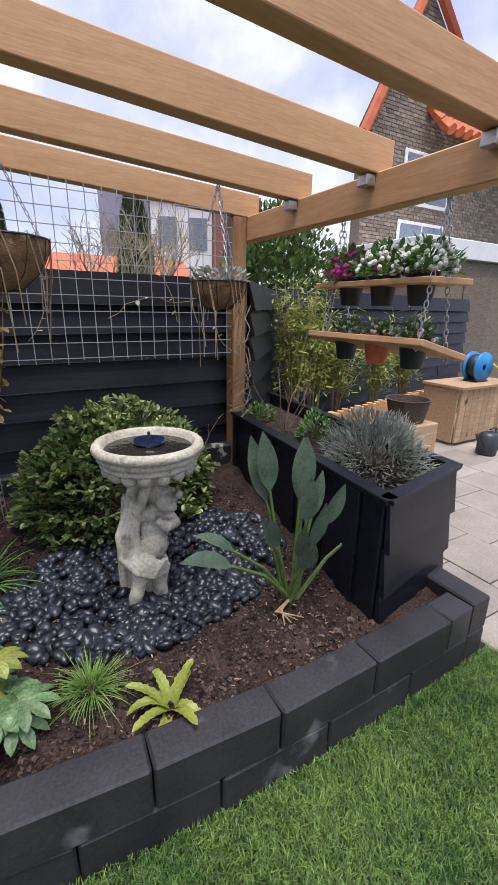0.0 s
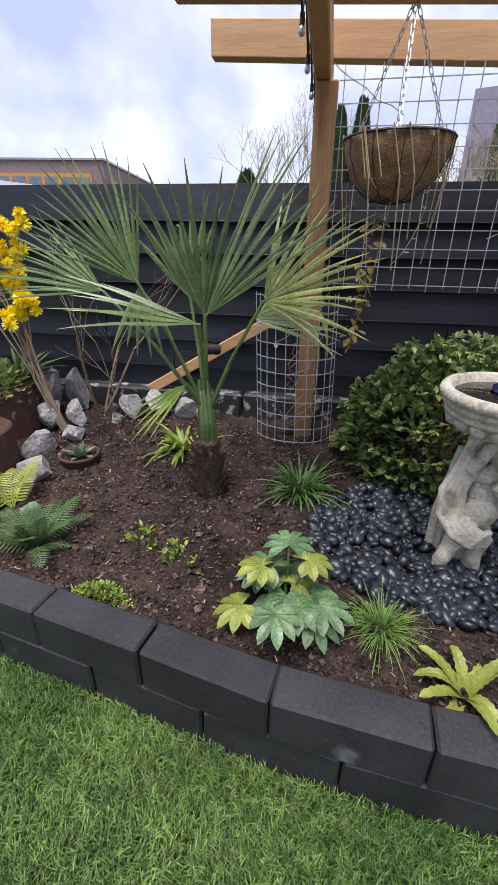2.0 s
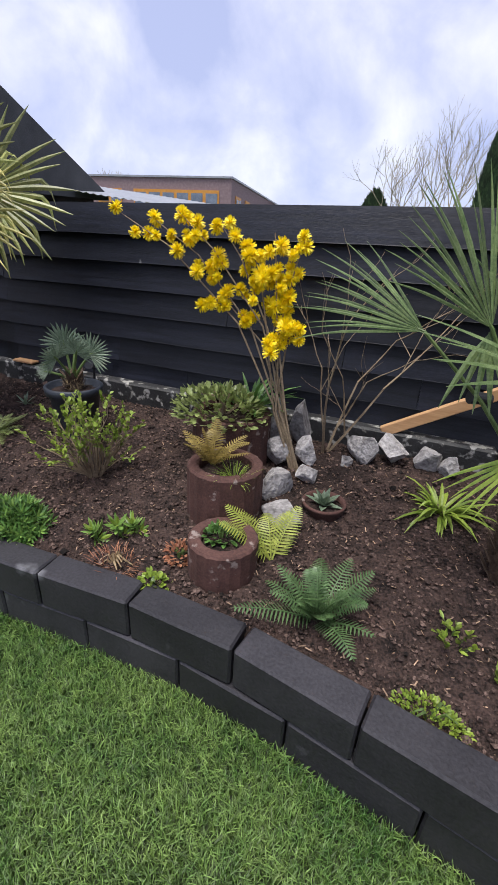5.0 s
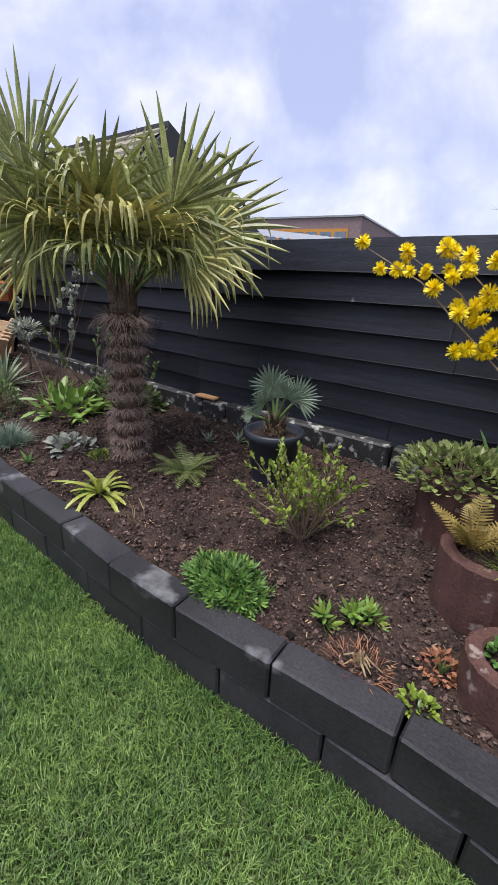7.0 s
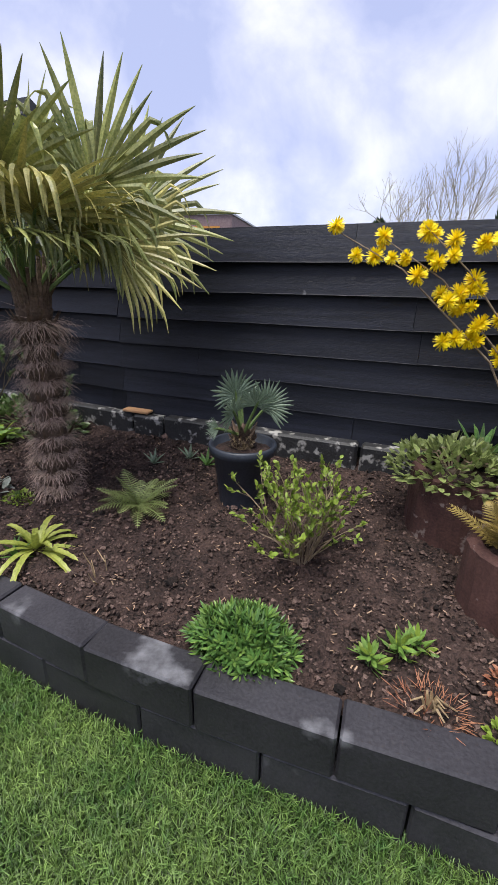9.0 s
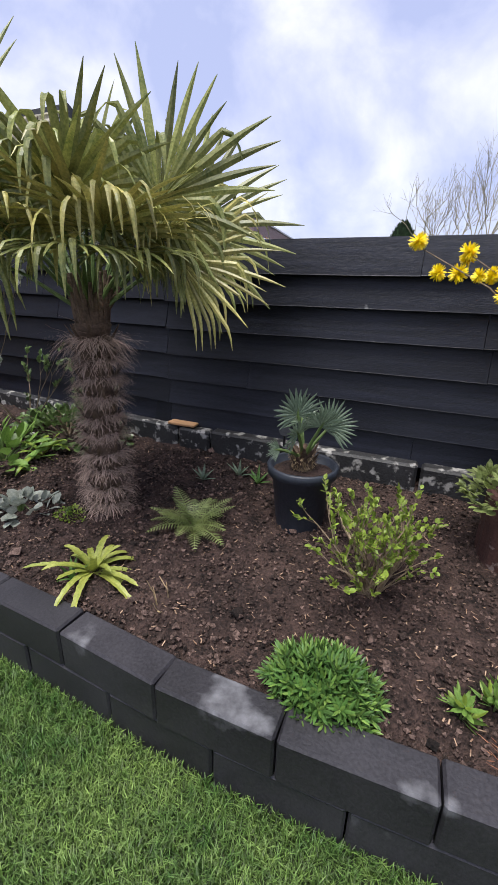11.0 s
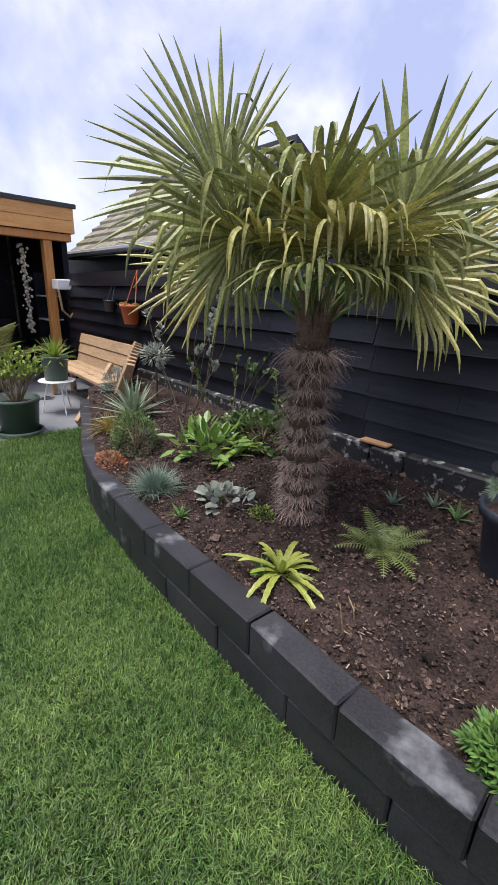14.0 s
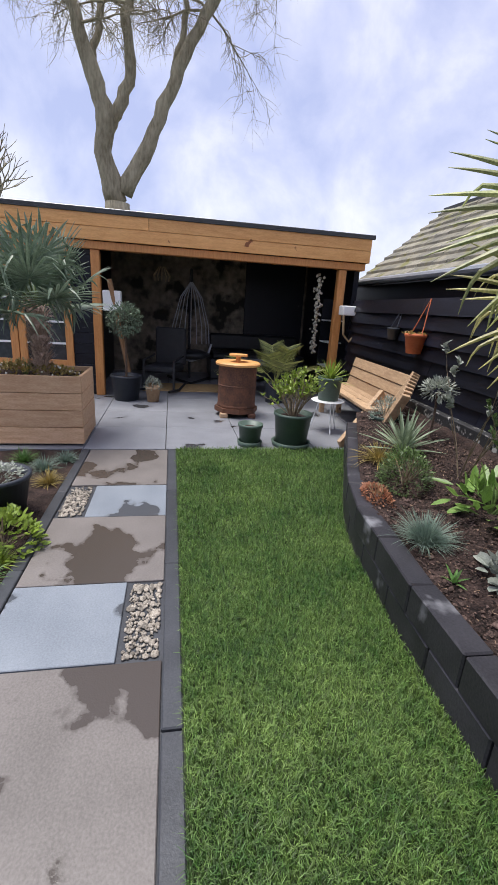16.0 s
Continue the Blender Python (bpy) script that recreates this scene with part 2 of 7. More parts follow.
M_ROOF = mat("roofing_felt", (0.03, 0.032, 0.036), (0.06, 0.062, 0.066), 5, 0.7, 60, 0.2)
M_ZINC = mat("grey_zinc", (0.30, 0.31, 0.33), (0.42, 0.43, 0.45), 5, 0.4, 60, 0.1, metal=0.5)
M_MURAL = mat("mottled_wall_cloth", (0.09, 0.078, 0.06), (0.34, 0.29, 0.23), 2.2, 0.95, 9, 0.2, spot=((0.03, 0.028, 0.022), 2.6, 0.55, 0.1))
M_GLASS = mat("dark_window_glass", (0.03, 0.035, 0.04), (0.06, 0.065, 0.075), 2, 0.06, 20, 0)
M_SKYGLASS = mat("pale_window_glass", (0.12, 0.15, 0.2), (0.22, 0.26, 0.32), 2, 0.08, 20, 0)
M_ORANGE = mat("orange_window_frame", (0.55, 0.23, 0.03), (0.68, 0.32, 0.06), 4, 0.5, 30, 0.1)
M_BLUEP = mat("blue_plastic", (0.01, 0.16, 0.42), (0.02, 0.22, 0.52), 9, 0.35, 60, 0)
M_YHOSE = mat("yellow_hose", (0.55, 0.45, 0.04), (0.65, 0.55, 0.08), 9, 0.4, 60, 0)
M_WATER = mat("dark_water", (0.012, 0.010, 0.008), (0.03, 0.025, 0.018), 5, 0.05, 30, 0.25)
M_WICKER = mat("dark_wicker", (0.03, 0.018, 0.012), (0.08, 0.05, 0.035), 20, 0.7, 90, 0.8, stretch=(1, 1, 6))
M_CONIFER = leaf("conifer", (0.02, 0.05, 0.018), (0.06, 0.10, 0.035), 0.7, 0.5, 0.05)
M_SOLAR = mat("solar_panel", (0.005, 0.008, 0.03), (0.01, 0.016, 0.06), 30, 0.15, 90, 0)
M_MAT = mat("straw_mat", (0.42, 0.27, 0.11), (0.58, 0.40, 0.19), 14, 0.9, 90, 0.5)
M_SLATEROOF = mat("purple_slate_roof", (0.20, 0.19, 0.28), (0.30, 0.29, 0.38), 5, 0.6, 50, 0.3)


# ---- mesh helpers ----
class Soup:
    """Vertices and faces gathered for one mesh."""

    def __init__(self):
        self.v, self.f = [], []

    def add(self, verts, faces):
        k = len(self.v)
        self.v += [tuple(p) for p in verts]
        self.f += [tuple(i + k for i in f) for f in faces]

    def box(self, x0, x1, y0, y1, z0, z1, m=None, bev=0.0):
        b = min(bev, (x1 - x0) / 3, (y1 - y0) / 3, (z1 - z0) / 3)
        if b <= 0:
            vs = [Vector((x, y, z)) for z in (z0, z1) for y in (y0, y1) for x in (x0, x1)]
            fs = [(0, 2, 3, 1), (4, 5, 7, 6), (0, 1, 5, 4), (2, 6, 7, 3), (0, 4, 6, 2), (1, 3, 7, 5)]
        else:
            bm = bmesh.new()
            bmesh.ops.create_cube(bm, size=1, matrix=Matrix.Translation(((x0 + x1) / 2, (y0 + y1) / 2, (z0 + z1) / 2)) @ Matrix.Diagonal((x1 - x0, y1 - y0, z1 - z0, 1)))
            bmesh.ops.bevel(bm, geom=bm.edges[:], offset=b, segments=1, affect="EDGES")
            bm.verts.index_update()
            vs, fs = [v.co.copy() for v in bm.verts], [[v.index for v in f.verts] for f in bm.faces]
            bm.free()
        self.add([m @ v for v in vs] if m else vs, fs)
        return self

    def tube(self, pts, radii, n=6, caps=True):
        pts = [Vector(p) for p in pts]
        if not hasattr(radii, "__len__"):
            radii = [radii] * len(pts)
        ring, side = [], None
        for i, p in enumerate(pts):
            d = (pts[min(i + 1, len(pts) - 1)] - pts[max(i - 1, 0)]).normalized()
            if side is None:
                side = d.orthogonal().normalized()
            side = (side - d * side.dot(d)).normalized()
            up = d.cross(side)
            ring += [p + (side * math.cos(2 * math.pi * k / n) + up * math.sin(2 * math.pi * k / n)) * radii[i] for k in range(n)]
        fs = [(i * n + k, i * n + (k + 1) % n, (i + 1) * n + (k + 1) % n, (i + 1) * n + k) for i in range(len(pts) - 1) for k in range(n)]
        if caps:
            fs += [tuple(range(n))[::-1], tuple((len(pts) - 1) * n + k for k in range(n))]
        self.add(ring, fs)
        return self

    def strip(self, pts, widths, side, fold=0.0):
        """A leaf blade along pts; fold lifts its edges above its midrib."""
        vs, fs = [], []
        for i, (p, w) in enumerate(zip(pts, widths)):
            p = Vector(p)
            d = (Vector(pts[min(i + 1, len(pts) - 1)]) - Vector(pts[max(i - 1, 0)])).normalized()
            s = Vector(side)
            s = (s - d * s.dot(d))
            s = s.normalized() if s.length > 1e-5 else d.orthogonal().normalized()
            nrm = s.cross(d)
            if fold:
                vs += [p - s * w + nrm * fold * w, p, p + s * w + nrm * fold * w]
            else:
                vs += [p - s * w, p + s * w]
        c = 3 if fold else 2
        for i in range(len(pts) - 1):
            for k in range(c - 1):
                a = i * c + k
                fs.append((a, a + 1, a + 1 + c, a + c))
        self.add(vs, fs)
        return self

    def lathe(self, prof, n=24, at=(0, 0, 0), wave=0.0, waves=0):
        vs, fs = [], []
        for r, z in prof:
            for k in range(n):
                a = 2 * math.pi * k / n
                q = r * (1 + wave * math.cos(waves * a))
                vs.append((at[0] + q * math.cos(a), at[1] + q * math.sin(a), at[2] + z))
        for i in range(len(prof) - 1):
            for k in range(n):
                fs.append((i * n + k, i * n + (k + 1) % n, (i + 1) * n + (k + 1) % n, (i + 1) * n + k))
        self.add(vs, fs)
        return self

    def ball(self, c, r, n=10, m=6, noise_amp=0.0, rot=None):
        r = r if hasattr(r, "__len__") else (r, r, r)
        c = Vector(c)
        vs = []
        for i in range(m + 1):
            t = math.pi * i / m
            for k in range(n if 0 < i < m else 1):
                a = 2 * math.pi * k / n
                p = Vector((math.sin(t) * math.cos(a) * r[0], math.sin(t) * math.sin(a) * r[1], math.cos(t) * r[2]))
                if noise_amp:
                    p *= 1 + noise_amp * noise.noise((p + c) * 2.2 / max(r))
                vs.append(c + (rot @ p if rot else p))
        fs = [(0, 1 + k, 1 + (k + 1) % n) for k in range(n)]
        for i in range(m - 2):
            for k in range(n):
                a, b = 1 + i * n, 1 + (i + 1) * n
                fs.append((a + k, b + k, b + (k + 1) % n, a + (k + 1) % n))
        last = len(vs) - 1
        a = 1 + (m - 2) * n
        fs += [(last, a + (k + 1) % n, a + k) for k in range(n)]
        self.add(vs, fs)
        return self

    def data(self, name, material, smooth=False):
        me = bpy.data.meshes.new(name)
        me.from_pydata(self.v, [], self.f)
        if material:
            me.materials.append(material)
        if smooth:
            me.polygons.foreach_set("use_smooth", [True] * len(me.polygons))
        me.update()
        return me


def part(name, soup, material, parent=None, label="", smooth=False):
    ob = new(name, soup.data(name, material, smooth))
    if parent:
        ob.parent = parent
    return tagged(ob, label)


def thing(name, label, category, at=(0, 0, 0), turn=0, group="", kind=""):
    ob = new(name)
    ob.matrix_basis = pose(*at, 0, 0, turn)
    ob.empty_display_size = 0.1
    return tagged(ob, label, category, group, kind)


def setting(name, soup, material, smooth=False, label="", category="", kind="structure"):
    return tagged(part(name, soup, material, None, label, smooth), "", category, "", kind)


R = random.Random(7)


def soil_z(x, y):
    z = 0.25 + 0.14 * max(0.0, y - 2.75)
    d = math.hypot((x - 0.8) / 0.55, (y - 3.3) / 0.35)
    if d < 1:
        z -= 0.07 * (1 - d)
    return min(z, 0.47)


def spot(x, y):
    return (x, y, soil_z(x, y) - 0.008)

# ---- ground ----
setting("ground", Soup().box(-400, 400, -400, 400, -0.3, -0.045), M_LAWN, label="flat ground reaching far beyond the garden", category="ground")

# wall line: front edge of the top course, from its right end to the patio
LINE = [(1.84, 2.565), (1.69, 2.555), (1.30, 2.549), (0.919, 2.546), (0.546, 2.572), (0.162, 2.612), (-0.214, 2.688), (-0.581, 2.757), (-0.955, 2.822), (-1.334, 2.839), (-1.70, 2.818), (-2.082, 2.80), (-2.446, 2.80), (-2.836, 2.832), (-3.21, 2.85), (-3.595, 2.868), (-3.99, 2.915), (-4.345, 2.95), (-4.70, 3.045), (-5.05, 3.175), (-5.39, 3.32), (-5.74, 3.46), (-6.08, 3.60), (-6.30, 3.69)]


def line_y(x):
    for (xa, ya), (xb, yb) in zip(LINE, LINE[1:]):
        if xb <= x <= xa:
            return ya + (yb - ya) * (xa - x) / (xa - xb)
    return LINE[0][1] if x > 0 else LINE[-1][1]


def wall_block(xa, ya, xb, yb, z0, z1):
    d = Vector((xb - xa, yb - ya, 0))
    m = Matrix.Translation((xa, ya, 0)) @ Matrix.Rotation(math.atan2(d.y, d.x), 4, "Z")
    jut = R.uniform(-0.003, 0.003)
    return Soup().box(0.003, d.length - 0.003, -0.115 + jut, jut, z0, z1 + R.uniform(-0.002, 0.002), m, 0.007)


bed_wall = tagged(new("retaining_wall"), "low curved retaining wall of dark concrete stacking blocks", "garden wall", "", "structure")
for z0, z1, half in ((0.15, 0.30, False), (-0.02, 0.148, True)):
    pts = LINE if not half else [LINE[0]] + [((a[0] + b[0]) / 2, (a[1] + b[1]) / 2 + 0.004) for a, b in zip(LINE[1:], LINE[2:])] + [LINE[-1]]
    for a, b in zip(pts, pts[1:]):
        part("block", wall_block(*a, *b, z0, z1), M_BLOCK, bed_wall)
# the short return at the right end
for z0, z1 in ((0.15, 0.30), (-0.02, 0.148)):
    part("block", Soup().box(1.845, 1.96, 2.57, 2.95, z0, z1, None, 0.007), M_BLOCK, bed_wall)

# soil
soil = Soup()
nx, ny = 560, 104
for i in range(nx + 1):
    x = -6.3 + (1.86 + 6.3) * i / nx
    y0 = line_y(x) + 0.09
    for j in range(ny + 1):
        y = y0 + (4.75 - y0) * j / ny
        z = soil_z(x, y) + 0.022 * noise.noise((x * 5, y * 5, 0)) + 0.014 * noise.noise((x * 17, y * 17, 3)) + 0.010 * noise.noise((x * 46, y * 46, 7)) + 0.005 * noise.noise((x * 97, y * 97, 5))
        soil.v.append((x, y, z))
soil.f = [(i * (ny + 1) + j, (i + 1) * (ny + 1) + j, (i + 1) * (ny + 1) + j + 1, i * (ny + 1) + j + 1) for i in range(nx) for j in range(ny)]
setting("soil", soil, M_SOIL, True, "dark moist crumbly soil of the planting bed", "soil")

crumb = np.random.default_rng(12)
KC = 52000
cx = crumb.uniform(-6.1, 1.45, KC)
cy = np.interp(cx, [p[0] for p in LINE][::-1], [p[1] for p in LINE][::-1]) + 0.12 + crumb.random(KC) ** 1.15 * 1.25
keep = cy < 4.12
cx, cy = cx[keep], cy[keep]
KC = len(cx)
cr = 0.0022 + 0.0075 * crumb.random(KC) ** 2.2
cr *= np.where(crumb.random(KC) < 0.03, 1.9, 1.0) * np.where((cx < -2.3) & (crumb.random(KC) < 0.10), 1.7, 1.0)
cz = np.array([soil_z(a, b) + 0.022 * noise.noise((a * 5, b * 5, 0)) for a, b in zip(cx, cy)]) + cr * 0.45
octa = np.array([(1, 0, 0), (0, 1, 0), (-1, 0, 0), (0, -1, 0), (0.3, 0.2, 0.8), (0, 0, -0.8), (0.6, 0.6, 0.45), (-0.6, -0.6, 0.5)])
cv = octa[None] * crumb.uniform(0.6, 1.25, (KC, 8, 3)) * cr[:, None, None]
turn = crumb.uniform(0, 6.283, KC)
co_, si_ = np.cos(turn)[:, None], np.sin(turn)[:, None]
cv = np.stack([cv[..., 0] * co_ - cv[..., 1] * si_ + cx[:, None], cv[..., 0] * si_ + cv[..., 1] * co_ + cy[:, None], cv[..., 2] + cz[:, None]], 2)
faces = np.array([(0, 6, 4), (6, 1, 4), (1, 2, 4), (2, 7, 4), (7, 3, 4), (3, 0, 4), (0, 1, 6), (2, 3, 7), (1, 0, 5), (2, 1, 5), (3, 2, 5), (0, 3, 5)])
clods = Soup()
clods.v = cv.reshape(-1, 3).tolist()
clods.f = (faces[None] + 8 * np.arange(KC)[:, None, None]).reshape(-1, 3).tolist()
chips = Soup()
for _ in range(2800):
    x = R.uniform(-6.0, 1.4)
    y = line_y(x) + 0.13 + R.random() * 1.1
    if y > 4.1:
        continue
    a = R.uniform(0, 6.283)
    u = Vector((math.cos(a), math.sin(a), R.uniform(-0.3, 0.5))).normalized()
    p = Vector((x, y, soil_z(x, y) + 0.012))
    chips.strip([p, p + u * R.uniform(0.004, 0.022)], [R.uniform(0.0008, 0.0024)] * 2, (-u.y, u.x, 0))
setting("wood_chips", chips, mat("wood_chips", (0.16, 0.09, 0.055), (0.36, 0.25, 0.17), 20, 0.8, 60, 0.2, island=0.5), False, "scattered pale bark chips and straw on the soil", "bark chips", "stuff")
setting("soil_clods", clods, M_CLOD, False, "scattered crumbs and lumps of dark soil", "soil", "stuff")

# lawn
lawn = Soup()
for i in range(60):
    for j in range(2):
        x = -6.27 + 8.32 * (i + j * 0) / 59
        lawn.v.append((x, 1.905 if j == 0 else line_y(x) + 0.02, 0.0))
lawn.f = [(2 * i, 2 * i + 2, 2 * i + 3, 2 * i + 1) for i in range(59)]
setting("lawn", lawn, M_LAWN, False, "short green lawn beside the path", "lawn")

rng = np.random.default_rng(3)
N = 290000
gx = np.where(rng.random(N) < 0.84, rng.uniform(-4.4, 2.02, N), rng.uniform(-6.26, -4.4, N))
ly = np.interp(gx, [p[0] for p in LINE][::-1], [p[1] for p in LINE][::-1])
gy = 1.915 + rng.random(N) * (ly - 1.915)
ang = 2.5 * np.sin(3.1 * gx + 1.7 * np.sin(6.3 * gy)) + 2.0 * np.sin(8.7 * gy + 2.3 * gx) + rng.normal(0, 2.2, N)
tilt = rng.uniform(0.15, 1.25, N)
hgt, wid = rng.uniform(0.022, 0.062, N), rng.uniform(0.0009, 0.0021, N)
dx, dy = np.cos(ang) * np.sin(tilt), np.sin(ang) * np.sin(tilt)
sx, sy = -np.sin(ang) * wid, np.cos(ang) * wid
z0 = np.zeros(N) - 0.002
base = np.stack([gx, gy, z0], 1)
side = np.stack([sx, sy, 0 * sx], 1)
midp = base + np.stack([dx * 0.35, dy * 0.35, np.cos(tilt * 0.4) * 0.62], 1) * hgt[:, None]
tip = base + np.stack([dx, dy, np.cos(tilt) * 0.9 + 0.1], 1) * hgt[:, None]
gv = np.stack([base - side, base + side, midp + side * 0.8, midp - side * 0.8, tip], 1).reshape(-1, 3)
k = np.arange(N) * 5
grass_mesh = bpy.data.meshes.new("grass")
grass_mesh.from_pydata(gv.tolist(), [], np.stack([k, k + 1, k + 2, k + 3], 1).tolist() + np.stack([k + 3, k + 2, k + 4], 1).tolist())
grass_mesh.materials.append(M_GRASS)
tagged(new("grass", grass_mesh), "dense short green grass blades of the lawn", "grass", "", "stuff")

# path slabs, edging, patio, pavers
path = tagged(new("path"), "garden path of large wet stone slabs", "path", "", "structure")
ROWS_X = [-6.25, -5.39, -4.87, -4.14, -3.61, -2.82, -2.28, -1.50, -0.95, -0.15, 0.4, 1.2, 2.0]
setting("path_bed", Soup().box(-6.27, 2.02, 1.03, 1.91, -0.04, -0.012), M_EDGE, label="dark bedding under the path slabs", category="path")
for i, (xa, xb) in enumerate(zip(ROWS_X, ROWS_X[1:])):
    ya, yb, m = 1.11, 1.83, M_SLAB
    insert = None
    if i % 4 == 1:
        ya, insert, m = 1.30, (1.11, 1.29), M_SLATE
    if i % 4 == 3:
        yb, insert, m = 1.645, (1.655, 1.83), M_SLATE
    part("slab", Soup().box(xa + 0.004, xb - 0.004, ya, yb, -0.03, 0.0 + R.uniform(-0.002, 0.002), None, 0.003), m, path)
    if insert:
        g = Soup()
        for _ in range(480):
            r = R.uniform(0.005, 0.011) if R.random() < 0.9 else R.uniform(0.016, 0.024)
            g.ball((R.uniform(xa + 0.02, xb - 0.02), R.uniform(insert[0] + 0.015, insert[1] - 0.015), -0.006), (r, r * 0.8, min(r * 0.6, 0.006)), 6, 4, 0.3)
        tagged(part("gravel_inlay", g, M_GRAVEL, path, "pale rounded gravel set between slabs", True), kind="stuff")
edging = tagged(new("edging"), "narrow dark concrete edging strip along the path", "edging", "", "structure")
for y0, y1 in ((1.835, 1.91), (1.035, 1.105)):
    x = -6.25
    while x < 2.0:
        part("edging_stone", Soup().box(x + 0.002, min(x + 0.98, 2.02), y0, y1, -0.04, 0.006 + R.uniform(-0.002, 0.002), None, 0.005), M_EDGE, edging)
        x += 0.985
patio = tagged(new("patio"), "patio of large grey square tiles with wet patches", "patio", "", "structure")
for i in range(8):
    for j in range(-5, 8):
        part("tile", Soup().box(-6.275 - 0.78 * (i + 1) + 0.003, -6.275 - 0.78 * i - 0.003, 0.25 + 0.78 * j + 0.003, 0.25 + 0.78 * (j + 1) - 0.003, -0.04, 0.0 + R.uniform(-0.0015, 0.0015), None, 0.003), M_PATIO, patio)
terrace = tagged(new("terrace"), "terrace of worn brown grey paving slabs", "paving", "", "structure")
for i in range(10):
    for j in range(-2, 12):
        off = 0.15 if i % 2 else 0
        part("paver", Soup().box(2.10 + 0.4 * i + 0.003, 2.10 + 0.4 * (i + 1) - 0.003, 1.5 + 0.4 * j + off + 0.003, 1.5 + 0.4 * (j + 1) + off - 0.003, -0.04, -0.004 + R.uniform(-0.003, 0.002), None, 0.004), M_PAVER, terrace)
setting("kerb", Soup().box(2.04, 2.09, 1.0, 2.9, -0.05, 0.012, None, 0.006), M_PAVER, label="narrow grey concrete kerb between lawn and terrace", category="kerb")
bed2 = Soup()
for i in range(41):
    for j in range(13):
        x, y = -6.25 + 8.2 * i / 40, -0.6 + 1.63 * j / 12
        bed2.v.append((x, y, -0.01 + 0.03 * noise.noise((x * 6, y * 6, 1))))
bed2.f = [(i * 13 + j, (i + 1) * 13 + j, (i + 1) * 13 + j + 1, i * 13 + j + 1) for i in range(40) for j in range(12)]
setting("side_soil", bed2, M_SOIL, True, "brown soil bed on the far side of the path", "soil")


# ---- fences ----
def board_fence(name, a, b, z0, z1, label, n, seg=1.8):
    fence = tagged(new(name), label, "fence", "", "structure")
    d = Vector((b[0] - a[0], b[1] - a[1], 0))
    m = Matrix.Translation((a[0], a[1], 0)) @ Matrix.Rotation(math.atan2(d.y, d.x), 4, "Z")
    h = (z1 - z0) / n
    for r in range(n):
        u = -R.uniform(0, seg) * 0.8
        while u < d.length:
            ua, ub = max(u, 0), min(u + seg, d.length)
            if ub - ua > 0.02:
                za, zb = z0 + r * h - 0.018, z0 + (r + 1) * h
                s = Soup()
                j, lift = R.uniform(-0.003, 0.003), R.uniform(-0.004, 0.004)
                k = max(2, int((ub - ua) / 0.15))
                for i in range(k + 1):
                    q = ua + 0.0012 + (ub - ua - 0.0024) * i / k
                    wav = 0.0045 * noise.noise((q * 1.7, r * 9.1, a[0])) + 0.002 * noise.noise((q * 9, r * 5.3, a[1])) + lift * (i / k - 0.5)
                    bow = 0.003 * noise.noise((q * 1.1, r * 3.7, 8))
                    s.v += [tuple(m @ Vector((q, y + j + bow, z))) for y, z in ((-0.054, za + wav), (-0.0525, za + wav + 0.003), (-0.006, zb), (0.006, zb), (-0.026, za + wav))]
                s.f = [(5 * i + e, 5 * i + 5 + e, 5 * i + 5 + (e + 1) % 5, 5 * i + (e + 1) % 5) for i in range(k) for e in range(5)] + [(4, 3, 2, 1, 0), tuple(5 * k + e for e in range(5))]
                part("board", s, M_FENCE, fence)
            u += seg
    part("backing", Soup().box(0, d.length, 0.008, 0.05, z0 - 0.5, z1 - 0.01, m), M_FENCE, fence)
    return fence


board_fence("fence_back", (-3.3, 4.235), (1.72, 4.235), 0.56, 1.57, "back fence of overlapping black stained boards", 7)
board_fence("fence_bench", (-8.7, 4.62), (-3.3, 4.24), 0.56, 1.585, "side fence of overlapping black stained boards", 7)
board_fence("fence_corner", (1.75, 4.235), (2.75, 5.45), 0.3, 1.57, "short angled fence of black stained boards", 8)
board_fence("fence_terrace", (2.75, 5.45), (6.9, 6.2), 0.0, 1.6, "terrace fence of black stained boards", 10)
plinth = tagged(new("plinth"), "black painted concrete plinth with flaked white patches under the fence", "plinth", "", "structure")
for xa, xb in ((-3.2, -2.99), (-2.985, -1.86), (-1.85, -0.2), (-0.195, 1.7)):
    part("plinth_beam", Soup().box(xa, xb - 0.006, 4.12, 4.222, 0.2, 0.565 + R.uniform(-0.006, 0.006), None, 0.012), M_PLINTH, plinth)
for xa, xb in ((-4.9, -3.22), (-6.3, -4.92)):
    m = Matrix.Translation((-3.2, 4.13, 0)) @ Matrix.Rotation(radians(176), 4, "Z")
    part("plinth_beam", Soup().box(-3.2 - xb, -3.2 - xa, -0.1, 0.0, 0.2, 0.56, m, 0.012), M_PLINTH, plinth)
part("chip_of_wood", Soup().box(-3.28, -3.1, 4.13, 4.22, 0.567, 0.582, None, 0.003), M_WOOD, tagged(new("wood_offcut"), "small pale offcut of wood on the plinth", "wood offcut"))

